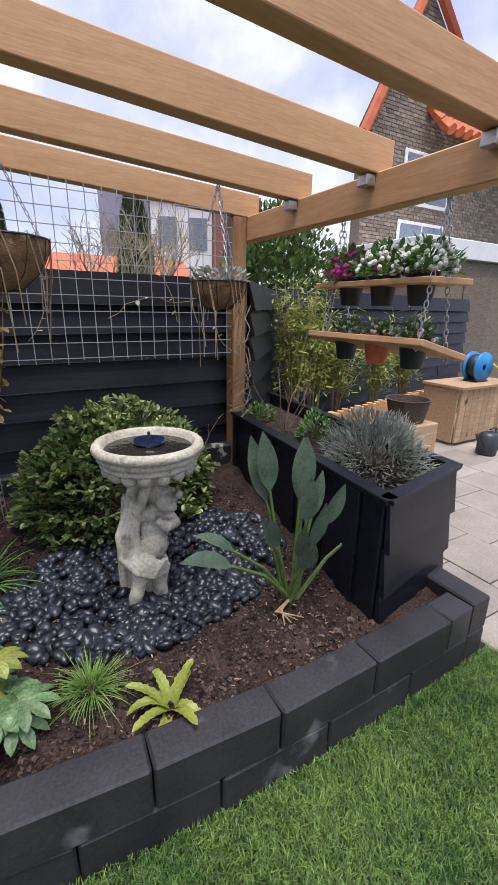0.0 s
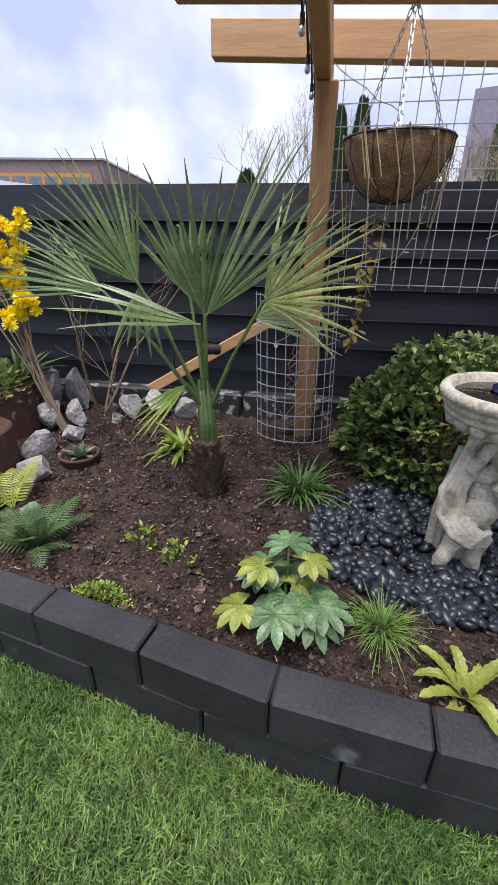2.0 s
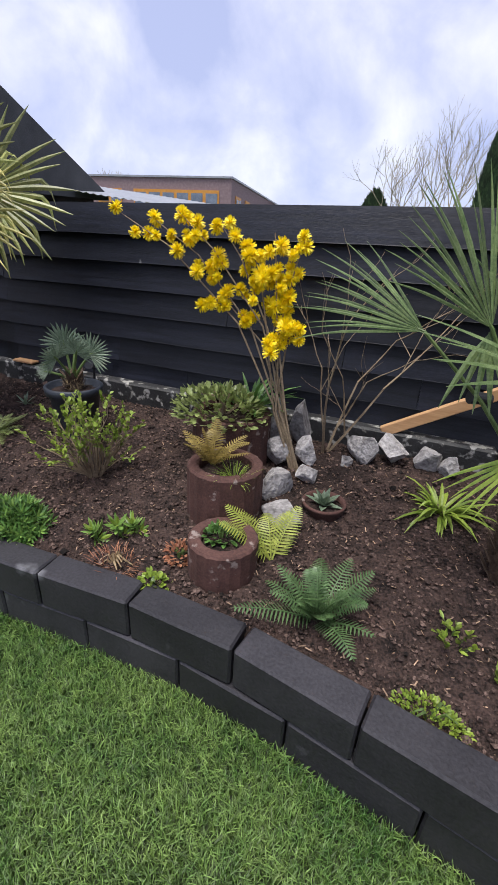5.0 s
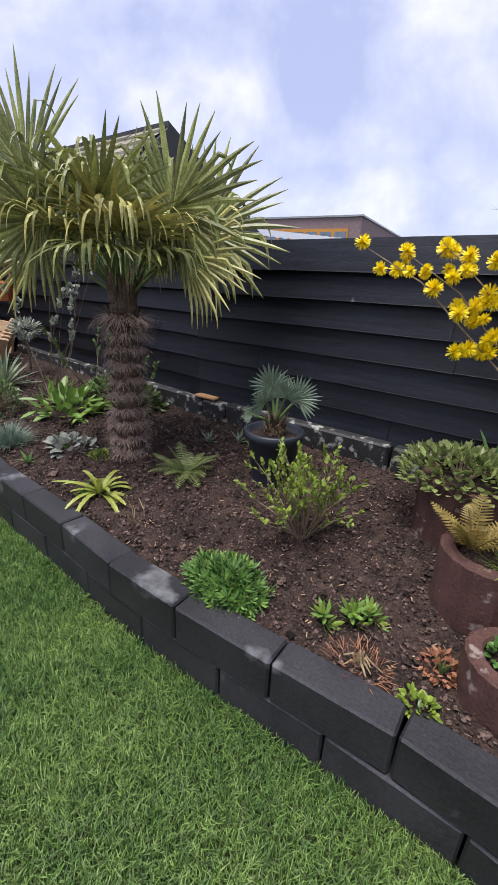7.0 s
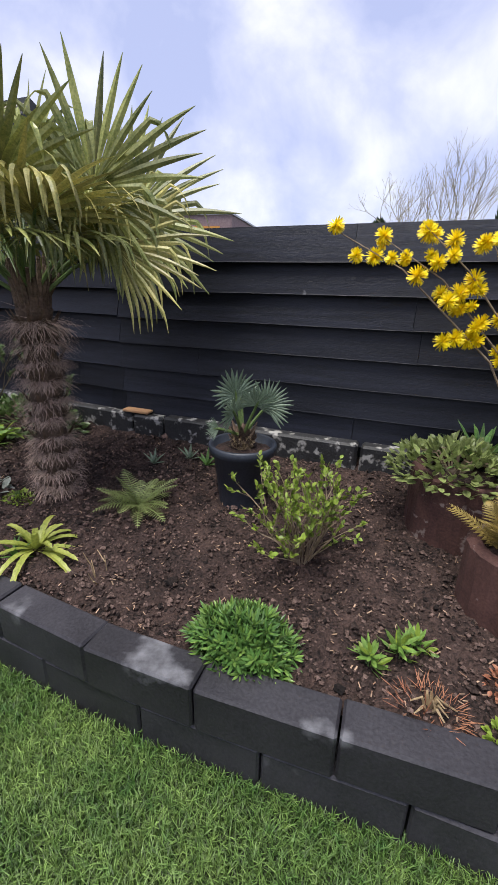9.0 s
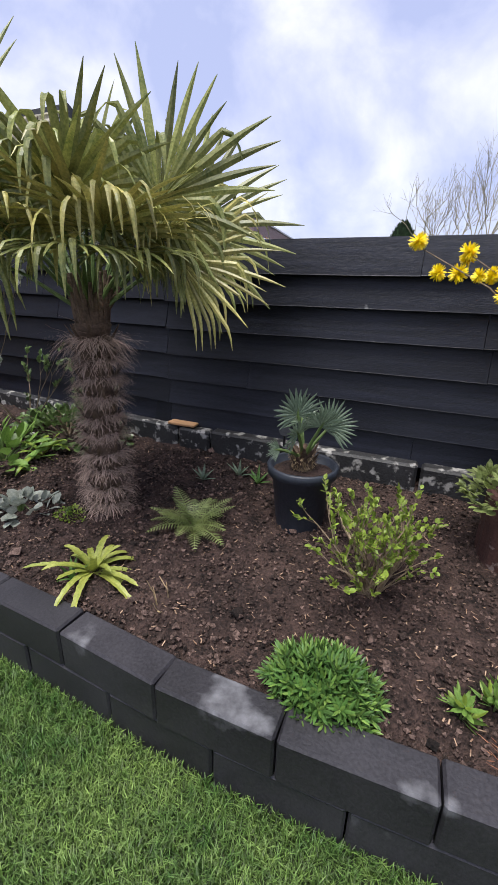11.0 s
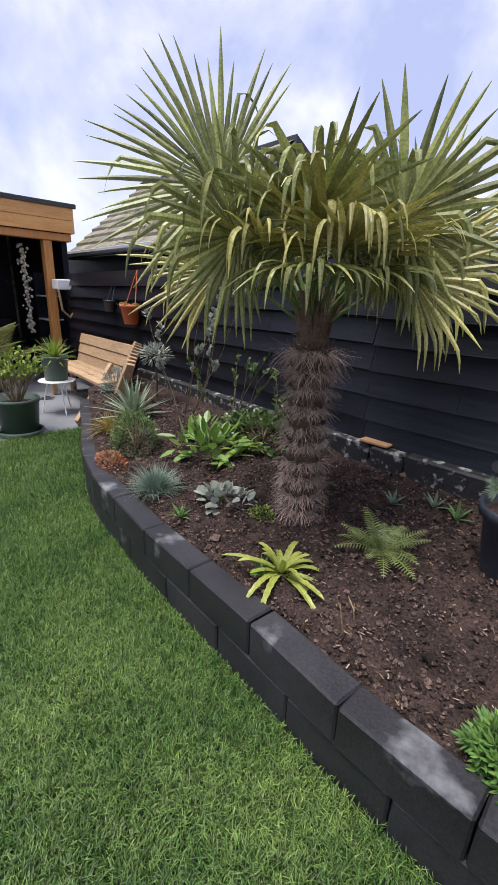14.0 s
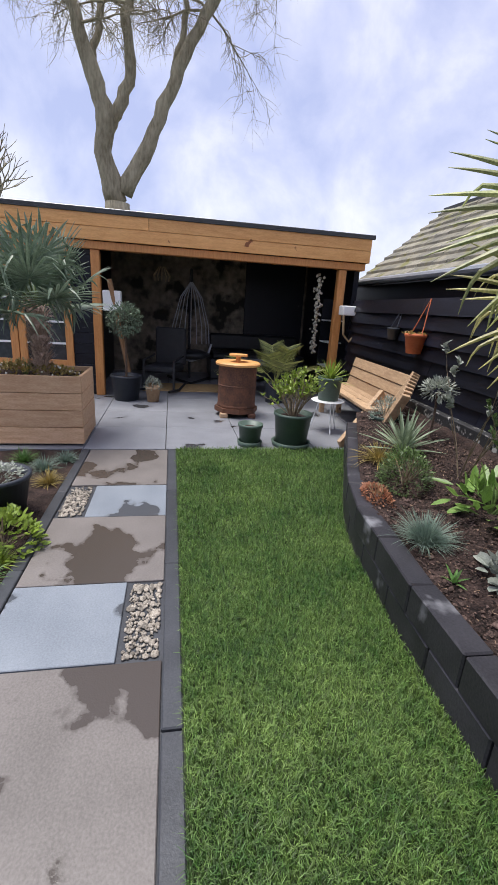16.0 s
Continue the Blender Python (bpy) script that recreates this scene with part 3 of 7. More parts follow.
# ---- pergola ----
pergola = tagged(new("pergola"), "pergola of planed pine beams on square posts", "pergola")
SL = (1.885 - 1.995) / 2.05
for y in (4.13, 3.65, 3.16, 2.67, 2.18):
    za, zb = 1.995, 1.995 + SL * 2.08
    s = Soup()
    xs = (-0.33 if y > 2.5 else -0.33, 1.735)
    s.add([(x, y + dy, z + dz) for x, z in ((xs[0], za), (xs[1], zb)) for dy, dz in ((-0.032, 0), (0.032, 0), (0.032, 0.12), (-0.032, 0.12))],
          [(0, 1, 2, 3), (4, 7, 6, 5), (0, 4, 5, 1), (1, 5, 6, 2), (2, 6, 7, 3), (3, 7, 4, 0)])
    ob = part("rafter", s, M_WOOD, pergola)
    bev = ob.modifiers.new("worn_edge", "BEVEL")
    bev.width, bev.segments = 0.004, 2
    part("bracket", Soup().box(1.615, 1.66, y - 0.025, y + 0.025, 1.845, 1.884, None, 0.003), M_METAL, pergola, "galvanised steel bracket")
for name, b, mt in (("cross_beam", (1.662, 1.73, 1.2, 4.20, 1.765, 1.893), M_WOODY), ("cross_beam", (0.10, 0.16, 1.2, 4.31, 1.868, 1.985), M_WOODY), ("post", (1.575, 1.66, 4.10, 4.19, 0.3, 1.89), M_POST), ("post", (0.105, 0.19, 3.95, 4.04, 0.3, 1.866), M_POST)):
    part(name, Soup().box(*b, None, 0.005), mt, pergola)
for x in (0.105, 1.575):
    part("post", Soup().box(x, x + 0.085, 1.2, 1.285, -0.02, 1.87, None, 0.005), M_POST, pergola)
brace = Soup()
m = Matrix.Translation((-0.72, 4.16, 0.53)) @ Matrix.Rotation(radians(-31), 4, "Y")
tagged(part("timber_prop", brace.box(0, 0.92, -0.035, 0.0, 0, 0.055, m, 0.004), M_WOOD), "loose pine batten leaning against the fence", "timber batten")

# wire meshes
wire = thing("wire_mesh", "grey welded wire mesh panel fixed between the pergola posts", "wire mesh")
for i in range(19):
    x = 0.21 + i * 0.0735
    part("wire", Soup().tube([(x, 4.10, 1.13 + R.uniform(-0.01, 0.01)), (x + R.uniform(-0.004, 0.004), 4.10, 1.95)], 0.0026, 4), M_WIRE, wire)
for j in range(11):
    part("wire", Soup().tube([(0.19, 4.096, 1.15 + j * 0.075), (1.56, 4.096, 1.15 + j * 0.075)], 0.0026, 4), M_WIRE, wire)
wire2 = thing("wire_mesh", "grey wire mesh curled round the foot of a post", "wire mesh")
def curl(u, z):
    a = radians(200 + 150 * u)
    return (0.10 + 0.19 * math.cos(a) - 0.03 * (z - 0.4), 3.98 + 0.13 * math.sin(a), z)
for i in range(11):
    part("wire", Soup().tube([curl(i / 10, z) for z in (0.42, 0.75, 1.12)], 0.0026, 4), M_WIRE, wire2)
for j in range(11):
    part("wire", Soup().tube([curl(i / 10, 0.43 + 0.068 * j) for i in range(11)], 0.0026, 4), M_WIRE, wire2)

# ---- big black planter ----
def quad_wall(a, b, z0, z1, t):
    d = Vector((b[0] - a[0], b[1] - a[1], 0))
    return Matrix.Translation((a[0], a[1], 0)) @ Matrix.Rotation(math.atan2(d.y, d.x), 4, "Z"), d.length
PA, PB, PC, PD = (1.47, 2.73), (1.985, 2.845), (2.16, 4.58), (1.66, 4.62)
planter = thing("planter_box", "large raised planter clad in black stained boards", "planter")
m, ln = quad_wall(PA, PB, 0, 0, 0)
for i in range(4):
    z0 = 0.02 + i * 0.185
    s = Soup()
    s.add([m @ Vector((x, y, z)) for x in (-0.012, ln + 0.012) for y, z in ((-0.034, z0 - 0.012), (-0.012, z0 + 0.185), (0.0, z0 + 0.185), (-0.008, z0 - 0.012))], [(0, 3, 2, 1), (4, 5, 6, 7), (0, 1, 5, 4), (1, 2, 6, 5), (2, 3, 7, 6), (3, 0, 4, 7)])
    part("front_board", s, M_FENCE, planter)
m2, ln2 = quad_wall(PA, PD, 0, 0, 0)
k = 0
while k * 0.12 < ln2:
    part("side_board", Soup().box(k * 0.12 + 0.002, min(k * 0.12 + 0.116, ln2), -0.0, 0.02 + (0.012 if k % 2 else 0), 0.0, 0.755, m2, 0.003), M_FENCE, planter)
    k += 1
m3, ln3 = quad_wall(PB, PC, 0, 0, 0)
part("side_panel", Soup().box(0, ln3, -0.02, 0.0, 0.0, 0.755, m3, 0.003), M_FENCE, planter)
for mm, l, y0, y1 in ((m, ln, -0.03, 0.03), (m2, ln2, -0.03, 0.035), (m3, ln3, -0.035, 0.02)):
    part("rim_board", Soup().box(-0.02, l + 0.01, y0, y1, 0.757 + R.uniform(0, 0.003), 0.78, mm, 0.003), M_FENCE, planter)
s = Soup()
s.add([(PA[0] + .03, PA[1] + .03, 0.70), (PB[0] - .03, PB[1] + .03, 0.70), (PC[0] - .03, PC[1] - .03, 0.70), (PD[0] + .03, PD[1] - .03, 0.70)], [(0, 1, 2, 3)])
part("planter_soil", s, M_SOIL, planter, "dark potting soil")

# ---- garden pavilion ----
hut = tagged(new("pavilion"), "open garden pavilion with larch fascia and dark interior", "pavilion", "", "structure")
for i, (z0, z1) in enumerate(((2.125, 2.29), (2.292, 2.455))):
    for ya, yb in ((-3.2, 1.55), (1.555, 4.79)) if i else ((-3.2, 0.2), (0.205, 4.79)):
        part("fascia_board", Soup().box(-8.76, -8.72, ya, yb, z0 + 0.002, z1, None, 0.004), M_LARCH, hut)
part("fascia_return", Soup().box(-11.5, -8.762, 4.755, 4.79, 2.127, 2.455, None, 0.004), M_LARCH, hut)
part("roof", Soup().box(-11.6, -8.74, -3.3, 4.82, 2.46, 2.50, None, 0.006), M_ROOF, hut, "flat roof of dark felt")
part("roof_trim", Soup().box(-8.735, -8.70, -3.3, 4.83, 2.452, 2.512, None, 0.004), M_ROOF, hut)
part("roof_panel", Soup().box(-11.0, -8.95, -2.5, 4.1, 2.53, 2.56, None, 0.004), M_ZINC, hut, "grey metal roof sheet")
part("header_beam", Soup().box(-8.90, -8.765, -3.2, 4.75, 2.02, 2.12, None, 0.005), M_LARCHV, hut)
for y0 in (4.36, 0.76):
    part("post", Soup().box(-8.92, -8.80, y0, y0 + 0.12, 0.0, 2.018, None, 0.006), M_LARCHV, hut, "upright larch post")
part("rear_wall", Soup().box(-11.5, -11.42, -3.2, 4.75, 0, 2.45), M_MURAL, hut, "rear wall hung with mottled brown cloth")
part("side_wall", Soup().box(-11.42, -8.93, 4.66, 4.74, 0, 2.45), M_FENCE, hut)
part("partition", Soup().box(-11.42, -8.95, 0.62, 0.70, 0, 2.45), M_FENCE, hut)
part("ceiling_boards", Soup().box(-11.42, -8.9, -3.2, 4.65, 2.40, 2.455), M_FENCE, hut)
part("left_wall", Soup().box(-11.42, -8.8, -3.28, -3.2, 0, 2.45), M_FENCE, hut)
for i in range(14):
    part("cladding_board", Soup().box(-8.87, -8.84, 0.47, 0.755, 0.15 * i, 0.15 * i + 0.147, None, 0.004), M_FENCE, hut)
for i in range(14):
    part("cladding_board", Soup().box(-8.87, -8.84, -3.2, -1.02, 0.15 * i, 0.15 * i + 0.147, None, 0.004), M_FENCE, hut)
part("dark_panel", Soup().box(-11.40, -11.36, 3.35, 4.6, 0, 2.3, None, 0.004), M_FENCE, hut)
door = thing("french_door", "larch framed french door with small dark panes", "door")
for y0 in (-0.98, -0.25):
    leaf_ob = part("door_leaf", Soup().box(-8.86, -8.81, y0, y0 + 0.10, 0.0, 2.02, None, 0.004).box(-8.86, -8.81, y0 + 0.62, y0 + 0.72, 0.0, 2.02, None, 0.004).box(-8.86, -8.812, y0 + 0.10, y0 + 0.62, 0.0, 0.5, None, 0.004).box(-8.86, -8.812, y0 + 0.10, y0 + 0.62, 1.9, 2.018, None, 0.004), M_LARCHV, door)
    for z in (0.72, 1.02, 1.32, 1.62):
        part("glazing_bar", Soup().box(-8.85, -8.82, y0 + 0.101, y0 + 0.619, z, z + 0.028), M_WHITE, leaf_ob)
    part("pane", Soup().box(-8.84, -8.836, y0 + 0.101, y0 + 0.619, 0.5, 1.9), M_GLASS, leaf_ob)
part("door_handle", Soup().box(-8.81, -8.79, -0.30, -0.27, 0.95, 1.12, None, 0.004), M_BLACK, door)
part("sitting_mat", Soup().box(-9.9, -9.2, 1.4, 3.0, 0.003, 0.016, None, 0.004), M_MAT, tagged(new("floor_mat"), "yellow straw mat on the pavilion floor", "mat"))

# ---- neighbouring buildings ----
nshed = thing("neighbour_shed", "dark shed with a mossy tiled roof beyond the fence", "shed")
part("wall", Soup().box(-11.5, -6.3, 5.3, 7.9, 0, 1.95), M_FENCE, nshed)
tiles = Soup()
for i in range(11):
    for j in range(10):
        u, v = -6.2 - 0.34 * i, j / 10
        ya, za, yb, zb = 5.15 + 1.5 * v, 1.93 + 1.3 * v, 5.15 + 1.5 * (v + 0.115), 1.93 + 1.3 * (v + 0.115)
        q = R.uniform(0, 0.012)
        tiles.add([(u, ya, za + 0.05 + q), (u - 0.33, ya, za + 0.05 + q), (u - 0.33, yb, zb + 0.012), (u, yb, zb + 0.012), (u, ya, za + q), (u - 0.33, ya, za + q)], [(0, 3, 2, 1), (0, 1, 5, 4)])
tagged(part("roof_tiles", tiles, M_DTILE, nshed, "weathered mossy tiles"), kind="stuff")
s = Soup()
s.add([(x, y, z) for x in (-9.95, -6.15) for y, z in ((6.6, 3.27), (8.8, 2.15), (8.8, 2.07), (6.6, 3.19), (5.1, 1.85))], [(0, 5, 6, 1), (1, 6, 7, 2), (2, 7, 8, 3), (3, 8, 9, 4), (5, 0, 3, 8), (9, 8, 7), (5, 8, 7, 6), (4, 2, 3)])
part("roof_back", s, M_ROOF, nshed)
s = Soup()
s.add([(-6.3, 5.3, 1.9), (-6.3, 8.6, 1.9), (-6.3, 8.6, 2.1), (-6.3, 6.6, 3.15)], [(0, 1, 2, 3)])
part("gable_boards", s, M_FENCE, nshed)
part("gutter", Soup().tube([(-9.95, 5.12, 1.93), (-6.15, 5.12, 1.93)], 0.05, 8), M_ZINC, nshed)
glassroof = thing("lean_to_roof", "pale corrugated lean to roof behind the fence", "roof")
s = Soup()
for i in range(60):
    x0, x1 = -8.5 + 0.07 * i, -8.5 + 0.07 * (i + 1)
    z = 0.018 * (i % 2)
    s.add([(x0, 8.0, 1.90 + z - 0.11 * (x0 + 4.3)), (x1, 8.0, 1.90 + 0.018 - z - 0.11 * (x1 + 4.3)), (x1, 10.0, 2.1 + 0.018 - z - 0.11 * (x1 + 4.3)), (x0, 10.0, 2.1 + z - 0.11 * (x0 + 4.3))], [(0, 1, 2, 3)])
part("corrugated_sheet", s, M_ZINC, glassroof)
part("support", Soup().box(-8.4, -4.4, 8.1, 8.2, 0, 1.85), M_FENCE, glassroof)


def far_block(name, label, x0, x1, y0, y1, h, wallm, wins, winm, turn=0, at=(0, 0)):
    b = thing(name, label, "building", (*at, 0), turn)
    part("wall", Soup().box(x0, x1, y0, y1, 0, h), wallm, b)
    part("roof", Soup().box(x0 - 0.1, x1 + 0.1, y0 - 0.1, y1 + 0.1, h, h + 0.12), M_ZINC, b)
    for (xa, xb, za, zb, side) in wins:
        box = (xa, xb, y0 - 0.06, y0 - 0.01, za, zb) if side == 0 else (x1 + 0.01, x1 + 0.06, xa, xb, za, zb)
        win = part("window", Soup().box(*box), winm, b)
        nb = max(2, int((xb - xa) / 1.1))
        for q in range(nb):
            u0, u1 = xa + (xb - xa) * q / nb + 0.12, xa + (xb - xa) * (q + 1) / nb - 0.12
            gb = (u0, u1, y0 - 0.09, y0 - 0.062, za + 0.35, zb - 0.2) if side == 0 else (x1 + 0.062, x1 + 0.09, u0, u1, za + 0.35, zb - 0.2)
            part("pane", Soup().box(*gb), M_SKYGLASS, win)
    return b


far_block("school_building", "flat roofed purple brick building with orange window frames", -12, 0, 0, 16, 6.15, M_REDBRICK,
          [(-7.6, -0.9, 3.7, 5.4, 0), (-10.6, -8.6, 4.2, 5.4, 0)] + [(1 + 2.6 * i, 2.4 + 2.6 * i, 3.6, 5.2, 1) for i in range(5)], M_ORANGE, 8, (-15.4, 33.4))
white = thing("dormer_house", "white house with a dormer and slate roof behind the fence", "house", (11.0, 28, 0), -20)
white.scale = (1, 1, 1.33)
part("wall", Soup().box(-2.0, 1.6, 0, 6, 0, 5.6), M_WHITE, white)
part("gable", Soup().box(1.62, 4.5, -0.3, 6, 0, 5.8), M_REDTILE, white, "red brown tiled side")
part("roof", Soup().box(-5.0, -2.02, 1, 7, 3.0, 6.4), M_SLATEROOF, white)
part("roof_edge", Soup().box(-2.2, 1.8, -0.2, 6.2, 5.6, 5.75), M_ZINC, white)
for x in (-1.6, 0.2):
    part("window", Soup().box(x, x + 1.1, -0.06, -0.01, 3.6, 4.9), M_SKYGLASS, white)
shed2 = thing("tiled_outbuilding", "low outbuilding with an orange tiled roof", "building", (5.2, 24, 0))
part("wall", Soup().box(-2.5, 4.5, 0, 4, 0, 2.6), M_BRICK, shed2)
s = Soup()
s.add([(-2.8, -0.3, 2.5), (4.8, -0.3, 2.5), (4.8, 2, 3.9), (-2.8, 2, 3.9), (-2.8, 4.3, 2.5), (4.8, 4.3, 2.5)], [(0, 1, 2, 3), (3, 2, 5, 4), (0, 3, 4), (1, 5, 2)])
part("roof", s, M_TILE, shed2)

house = thing("brick_house", "grey brown brick house with an orange tiled gable roof", "house")
s = Soup()
s.add([(8.0, 10, 0), (13.5, 10, 0), (13.5, 10, 4.6), (9.5, 10, 8.1), (8.0, 10, 5.3), (8.0, 10.3, 0), (13.5, 10.3, 0), (13.5, 10.3, 4.6), (9.5, 10.3, 8.1), (8.0, 10.3, 5.3)], [(0, 1, 2, 3, 4), (9, 8, 7, 6, 5), (0, 4, 9, 5)])
gable = part("wall", s, M_BRICK, house)
courses = Soup()
for i in range(88):
    z = 0.9 + i * 0.08
    xl = 8.0 if z < 5.3 else 8.0 + 1.5 * (z - 5.3) / 2.8
    xr = 13.5 if z < 4.6 else 13.5 - 4.0 * (z - 4.6) / 3.5
    x = xl + (0.11 if i % 2 else 0.0)
    while x < xr - 0.2:
        courses.box(x, x + 0.21, 9.982, 9.998, z, z + 0.066)
        x += 0.222
tagged(part("bricks", courses, mat("bricks", (0.15, 0.12, 0.095), (0.29, 0.235, 0.185), 9, 0.9, 60, 0.3, island=0.3), house), kind="stuff")
rows = Soup()
for i in range(26):
    for j in range(16):
        x = 9.9 + 0.3 * i
        y, z = 9.3 + 0.23 * j, 5.3 + 0.24 * j
        rows.tube([(x, y, z + 0.05), (x, y + 0.28, z + 0.29)], 0.13, 6)
tagged(part("roof_tiles", rows, M_TILE, house, "curved orange clay tiles"), kind="stuff")
for (a, b) in (((7.85, 5.1), (9.5, 8.25)), ((9.5, 8.25), (13.8, 4.45))):
    part("verge", Soup().tube([(a[0], 9.93, a[1]), (b[0], 9.93, b[1])], 0.12, 6), M_TILE, house)
for x, z in ((9.2, 3.9), (9.2, 2.4)):
    fr = part("window", Soup().box(x, x + 1.7, 9.93, 9.98, z, z + 1.15, None, 0.02), M_WHITE, house)
    for q in (0, 1):
        part("pane", Soup().box(x + 0.08 + 0.8 * q, x + 0.82 + 0.8 * q, 9.915, 9.927, z + 0.08, z + 1.07), M_SKYGLASS, fr)
annex = thing("annex", "flat roofed brick annex with a white fascia", "building")
part("wall", Soup().box(7.1, 12, 7.3, 9.9, 0, 2.35), M_BRICK, annex)
part("fascia", Soup().box(7.0, 12.1, 7.2, 9.95, 2.352, 2.68, None, 0.01), M_WHITE, annex, "white painted fascia")
part("door", Soup().box(8.3, 9.2, 7.27, 7.297, 0, 2.05, None, 0.005), M_BRICK, annex)


# ---- trees ----
def grow(s, p, d, length, r, depth, rg, spread=0.6, up=0.15, kids=3, tips=None, steps=4):
    pts, rad = [Vector(p)], [r]
    for i in range(steps):
        d = (d + Vector((rg.uniform(-1, 1), rg.uniform(-1, 1), rg.uniform(-1, 1))) * 0.13 + Vector((0, 0, up * 0.2))).normalized()
        pts.append(pts[-1] + d * length / steps)
        rad.append(r * (1 - 0.42 * (i + 1) / steps))
    s.tube(pts, rad, 7 if r > 0.03 else 4 if r > 0.006 else 3, False)
    if depth <= 0:
        if tips is not None:
            tips.append((pts[-1], d))
        return
    for c in range(kids):
        at = pts[-1] if c == 0 else pts[rg.randint(max(1, steps - 2), steps)]
        nd = (d + Vector((rg.uniform(-1, 1), rg.uniform(-1, 1), rg.uniform(-0.6, 0.9))) * spread).normalized()
        grow(s, at, nd, length * rg.uniform(0.6, 0.8), r * (0.58 if c else 0.62), depth - 1, rg, spread, up, kids, tips, steps)


def bare_tree(name, label, at, height, r, seed, depth=5, spread=0.6, limbs=3, lean=0.25):
    rg = random.Random(seed)
    t = thing(name, label, "tree", at)
    trunk, crown = Soup(), Soup()
    h = height * 0.28
    trunk.tube([(0, 0, -0.1), (0.03 * h, 0, h * 0.5), (0, 0.02 * h, h)], [r * 1.25, r, r * 0.92], 10)
    for i in range(limbs):
        a = 2 * math.pi * (i + rg.random() * 0.4) / limbs
        d = Vector((math.cos(a) * lean, math.sin(a) * lean, 1)).normalized()
        grow(crown, (0, 0, h * 0.97), d, height * 0.3, r * 0.66, depth, rg, spread, 0.3)
    part("trunk", trunk, M_TREE, t, smooth=True)
    part("crown", crown, M_TREE, t, "bare leafless branches", True)
    return t


big = thing("bare_tree", "large leafless tree with forked limbs behind the pavilion", "tree", (-14.6, 0.4, 0))
s, rg = Soup(), random.Random(4)
BOUGHS = (
    (((0.0, 0.11, 3.69), (0.07, -0.15, 4.74), (0.15, -0.14, 5.63), (0.22, -0.36, 6.43), (0.3, -0.76, 7.53)), (0.34, 0.29, 0.27, 0.24, 0.17)),
    (((0.0, -0.07, 5.29), (0.07, 0.23, 5.65), (0.15, 0.51, 6.37), (0.22, 0.44, 7.26), (0.3, 0.51, 7.82)), (0.2, 0.19, 0.17, 0.15, 0.13)),
    (((0.0, 0.3, 3.9), (0.07, 0.87, 5.03), (0.15, 1.38, 6.1), (0.22, 1.89, 7.1), (0.3, 2.49, 8.12)), (0.27, 0.24, 0.21, 0.19, 0.16)),
    (((0.0, -0.4, 6.52), (-0.07, -0.24, 7.1), (-0.15, -0.15, 7.66), (-0.22, -0.09, 8.11)), (0.13, 0.11, 0.1, 0.09)),
    (((0.0, 1.38, 6.15), (-0.07, 1.61, 7.04), (-0.15, 1.76, 7.74), (-0.23, 1.83, 8.41)), (0.11, 0.1, 0.09, 0.08)),
)
part("trunk", Soup().tube([(0, 0.0, -0.1), (0, BOUGHS[0][0][0][1] * 0.6, 1.6), BOUGHS[0][0][0]], [0.44, 0.38, 0.30], 12), M_TREE, big, smooth=True)


def weeping(s, p, d, length, r, depth, rg):
    """A side branch whose twigs arch over and hang."""
    pts, rad = [Vector(p)], [r]
    for i in range(6):
        d = (d + Vector((rg.gauss(0, 0.2), rg.gauss(0, 0.2), rg.gauss(0, 0.25) - (0.10 if depth < 2 else 0.03)))).normalized()
        pts.append(pts[-1] + d * length / 6)
        rad.append(r * (1 - 0.7 * (i + 1) / 6))
    s.tube(pts, rad, 5 if r > 0.02 else 3, False)
    if depth > 0:
        for q in range(2, 7):
            for _ in range(1 if depth > 2 else 2):
                nd = (d * 0.6 + Vector((rg.gauss(0, 0.7), rg.gauss(0, 0.7), rg.gauss(0.0, 0.4)))).normalized()
                weeping(s, pts[q], nd, length * rg.uniform(0.4, 0.65), rad[q] * 0.6 + 0.002, depth - 1, rg)


for pts, rad in BOUGHS:
    pts = [Vector(p) for p in pts]
    fine = [pts[i].lerp(pts[i + 1], q / 4) + Vector((0, rg.uniform(-0.05, 0.05), 0)) for i in range(len(pts) - 1) for q in range(4)] + [pts[-1]]
    wide = [0.74 * (rad[i] * (1 - q / 4) + rad[i + 1] * q / 4) * rg.uniform(0.92, 1.10) for i in range(len(pts) - 1) for q in range(4)] + [0.74 * rad[-1]]
    part("limb", Soup().tube(fine, wide, 10), M_TREE, big, "pale mossy limb", True)
    top = pts[-1] + (pts[-1] - pts[-2]) * 1.5
    s.tube([pts[-1], pts[-1].lerp(top, 0.5), top], [rad[-1] * 0.74, rad[-1] * 0.6, rad[-1] * 0.4], 7)
    for k in range(7):
        q = 0.35 + 0.75 * k / 6
        p = pts[-1].lerp(top, (q - 0.6) * 2) if q > 0.6 else pts[-2].lerp(pts[-1], q / 0.6)
        weeping(s, p, Vector((rg.uniform(-0.6, 0.9), rg.choice((-1, 1, 1)) * rg.uniform(0.5, 1.2), rg.uniform(-0.1, 0.7))).normalized(), rg.uniform(1.4, 2.4), 0.032, 2, rg)
part("crown", s, M_TREE, big, "bare leafless branches", True)
bare_tree("bare_tree", "slender leafless tree beyond the back fence", (-2.6, 24, 0), 5.6, 0.07, 5, 4, 0.7, 4, 0.5)
bare_tree("bare_tree", "slender leafless tree beyond the back fence", (-0.9, 22, 0), 6.0, 0.06, 9, 4, 0.5, 4, 0.3)
bare_tree("bare_tree", "leafless tree far behind the houses", (-40, 52, 0), 9.5, 0.2, 12, 4, 0.7, 4, 0.5)
bare_tree("bare_tree", "leafless tree far behind the pavilion", (-30, -9, 0), 9.5, 0.25, 15, 4, 0.7, 4, 0.5)
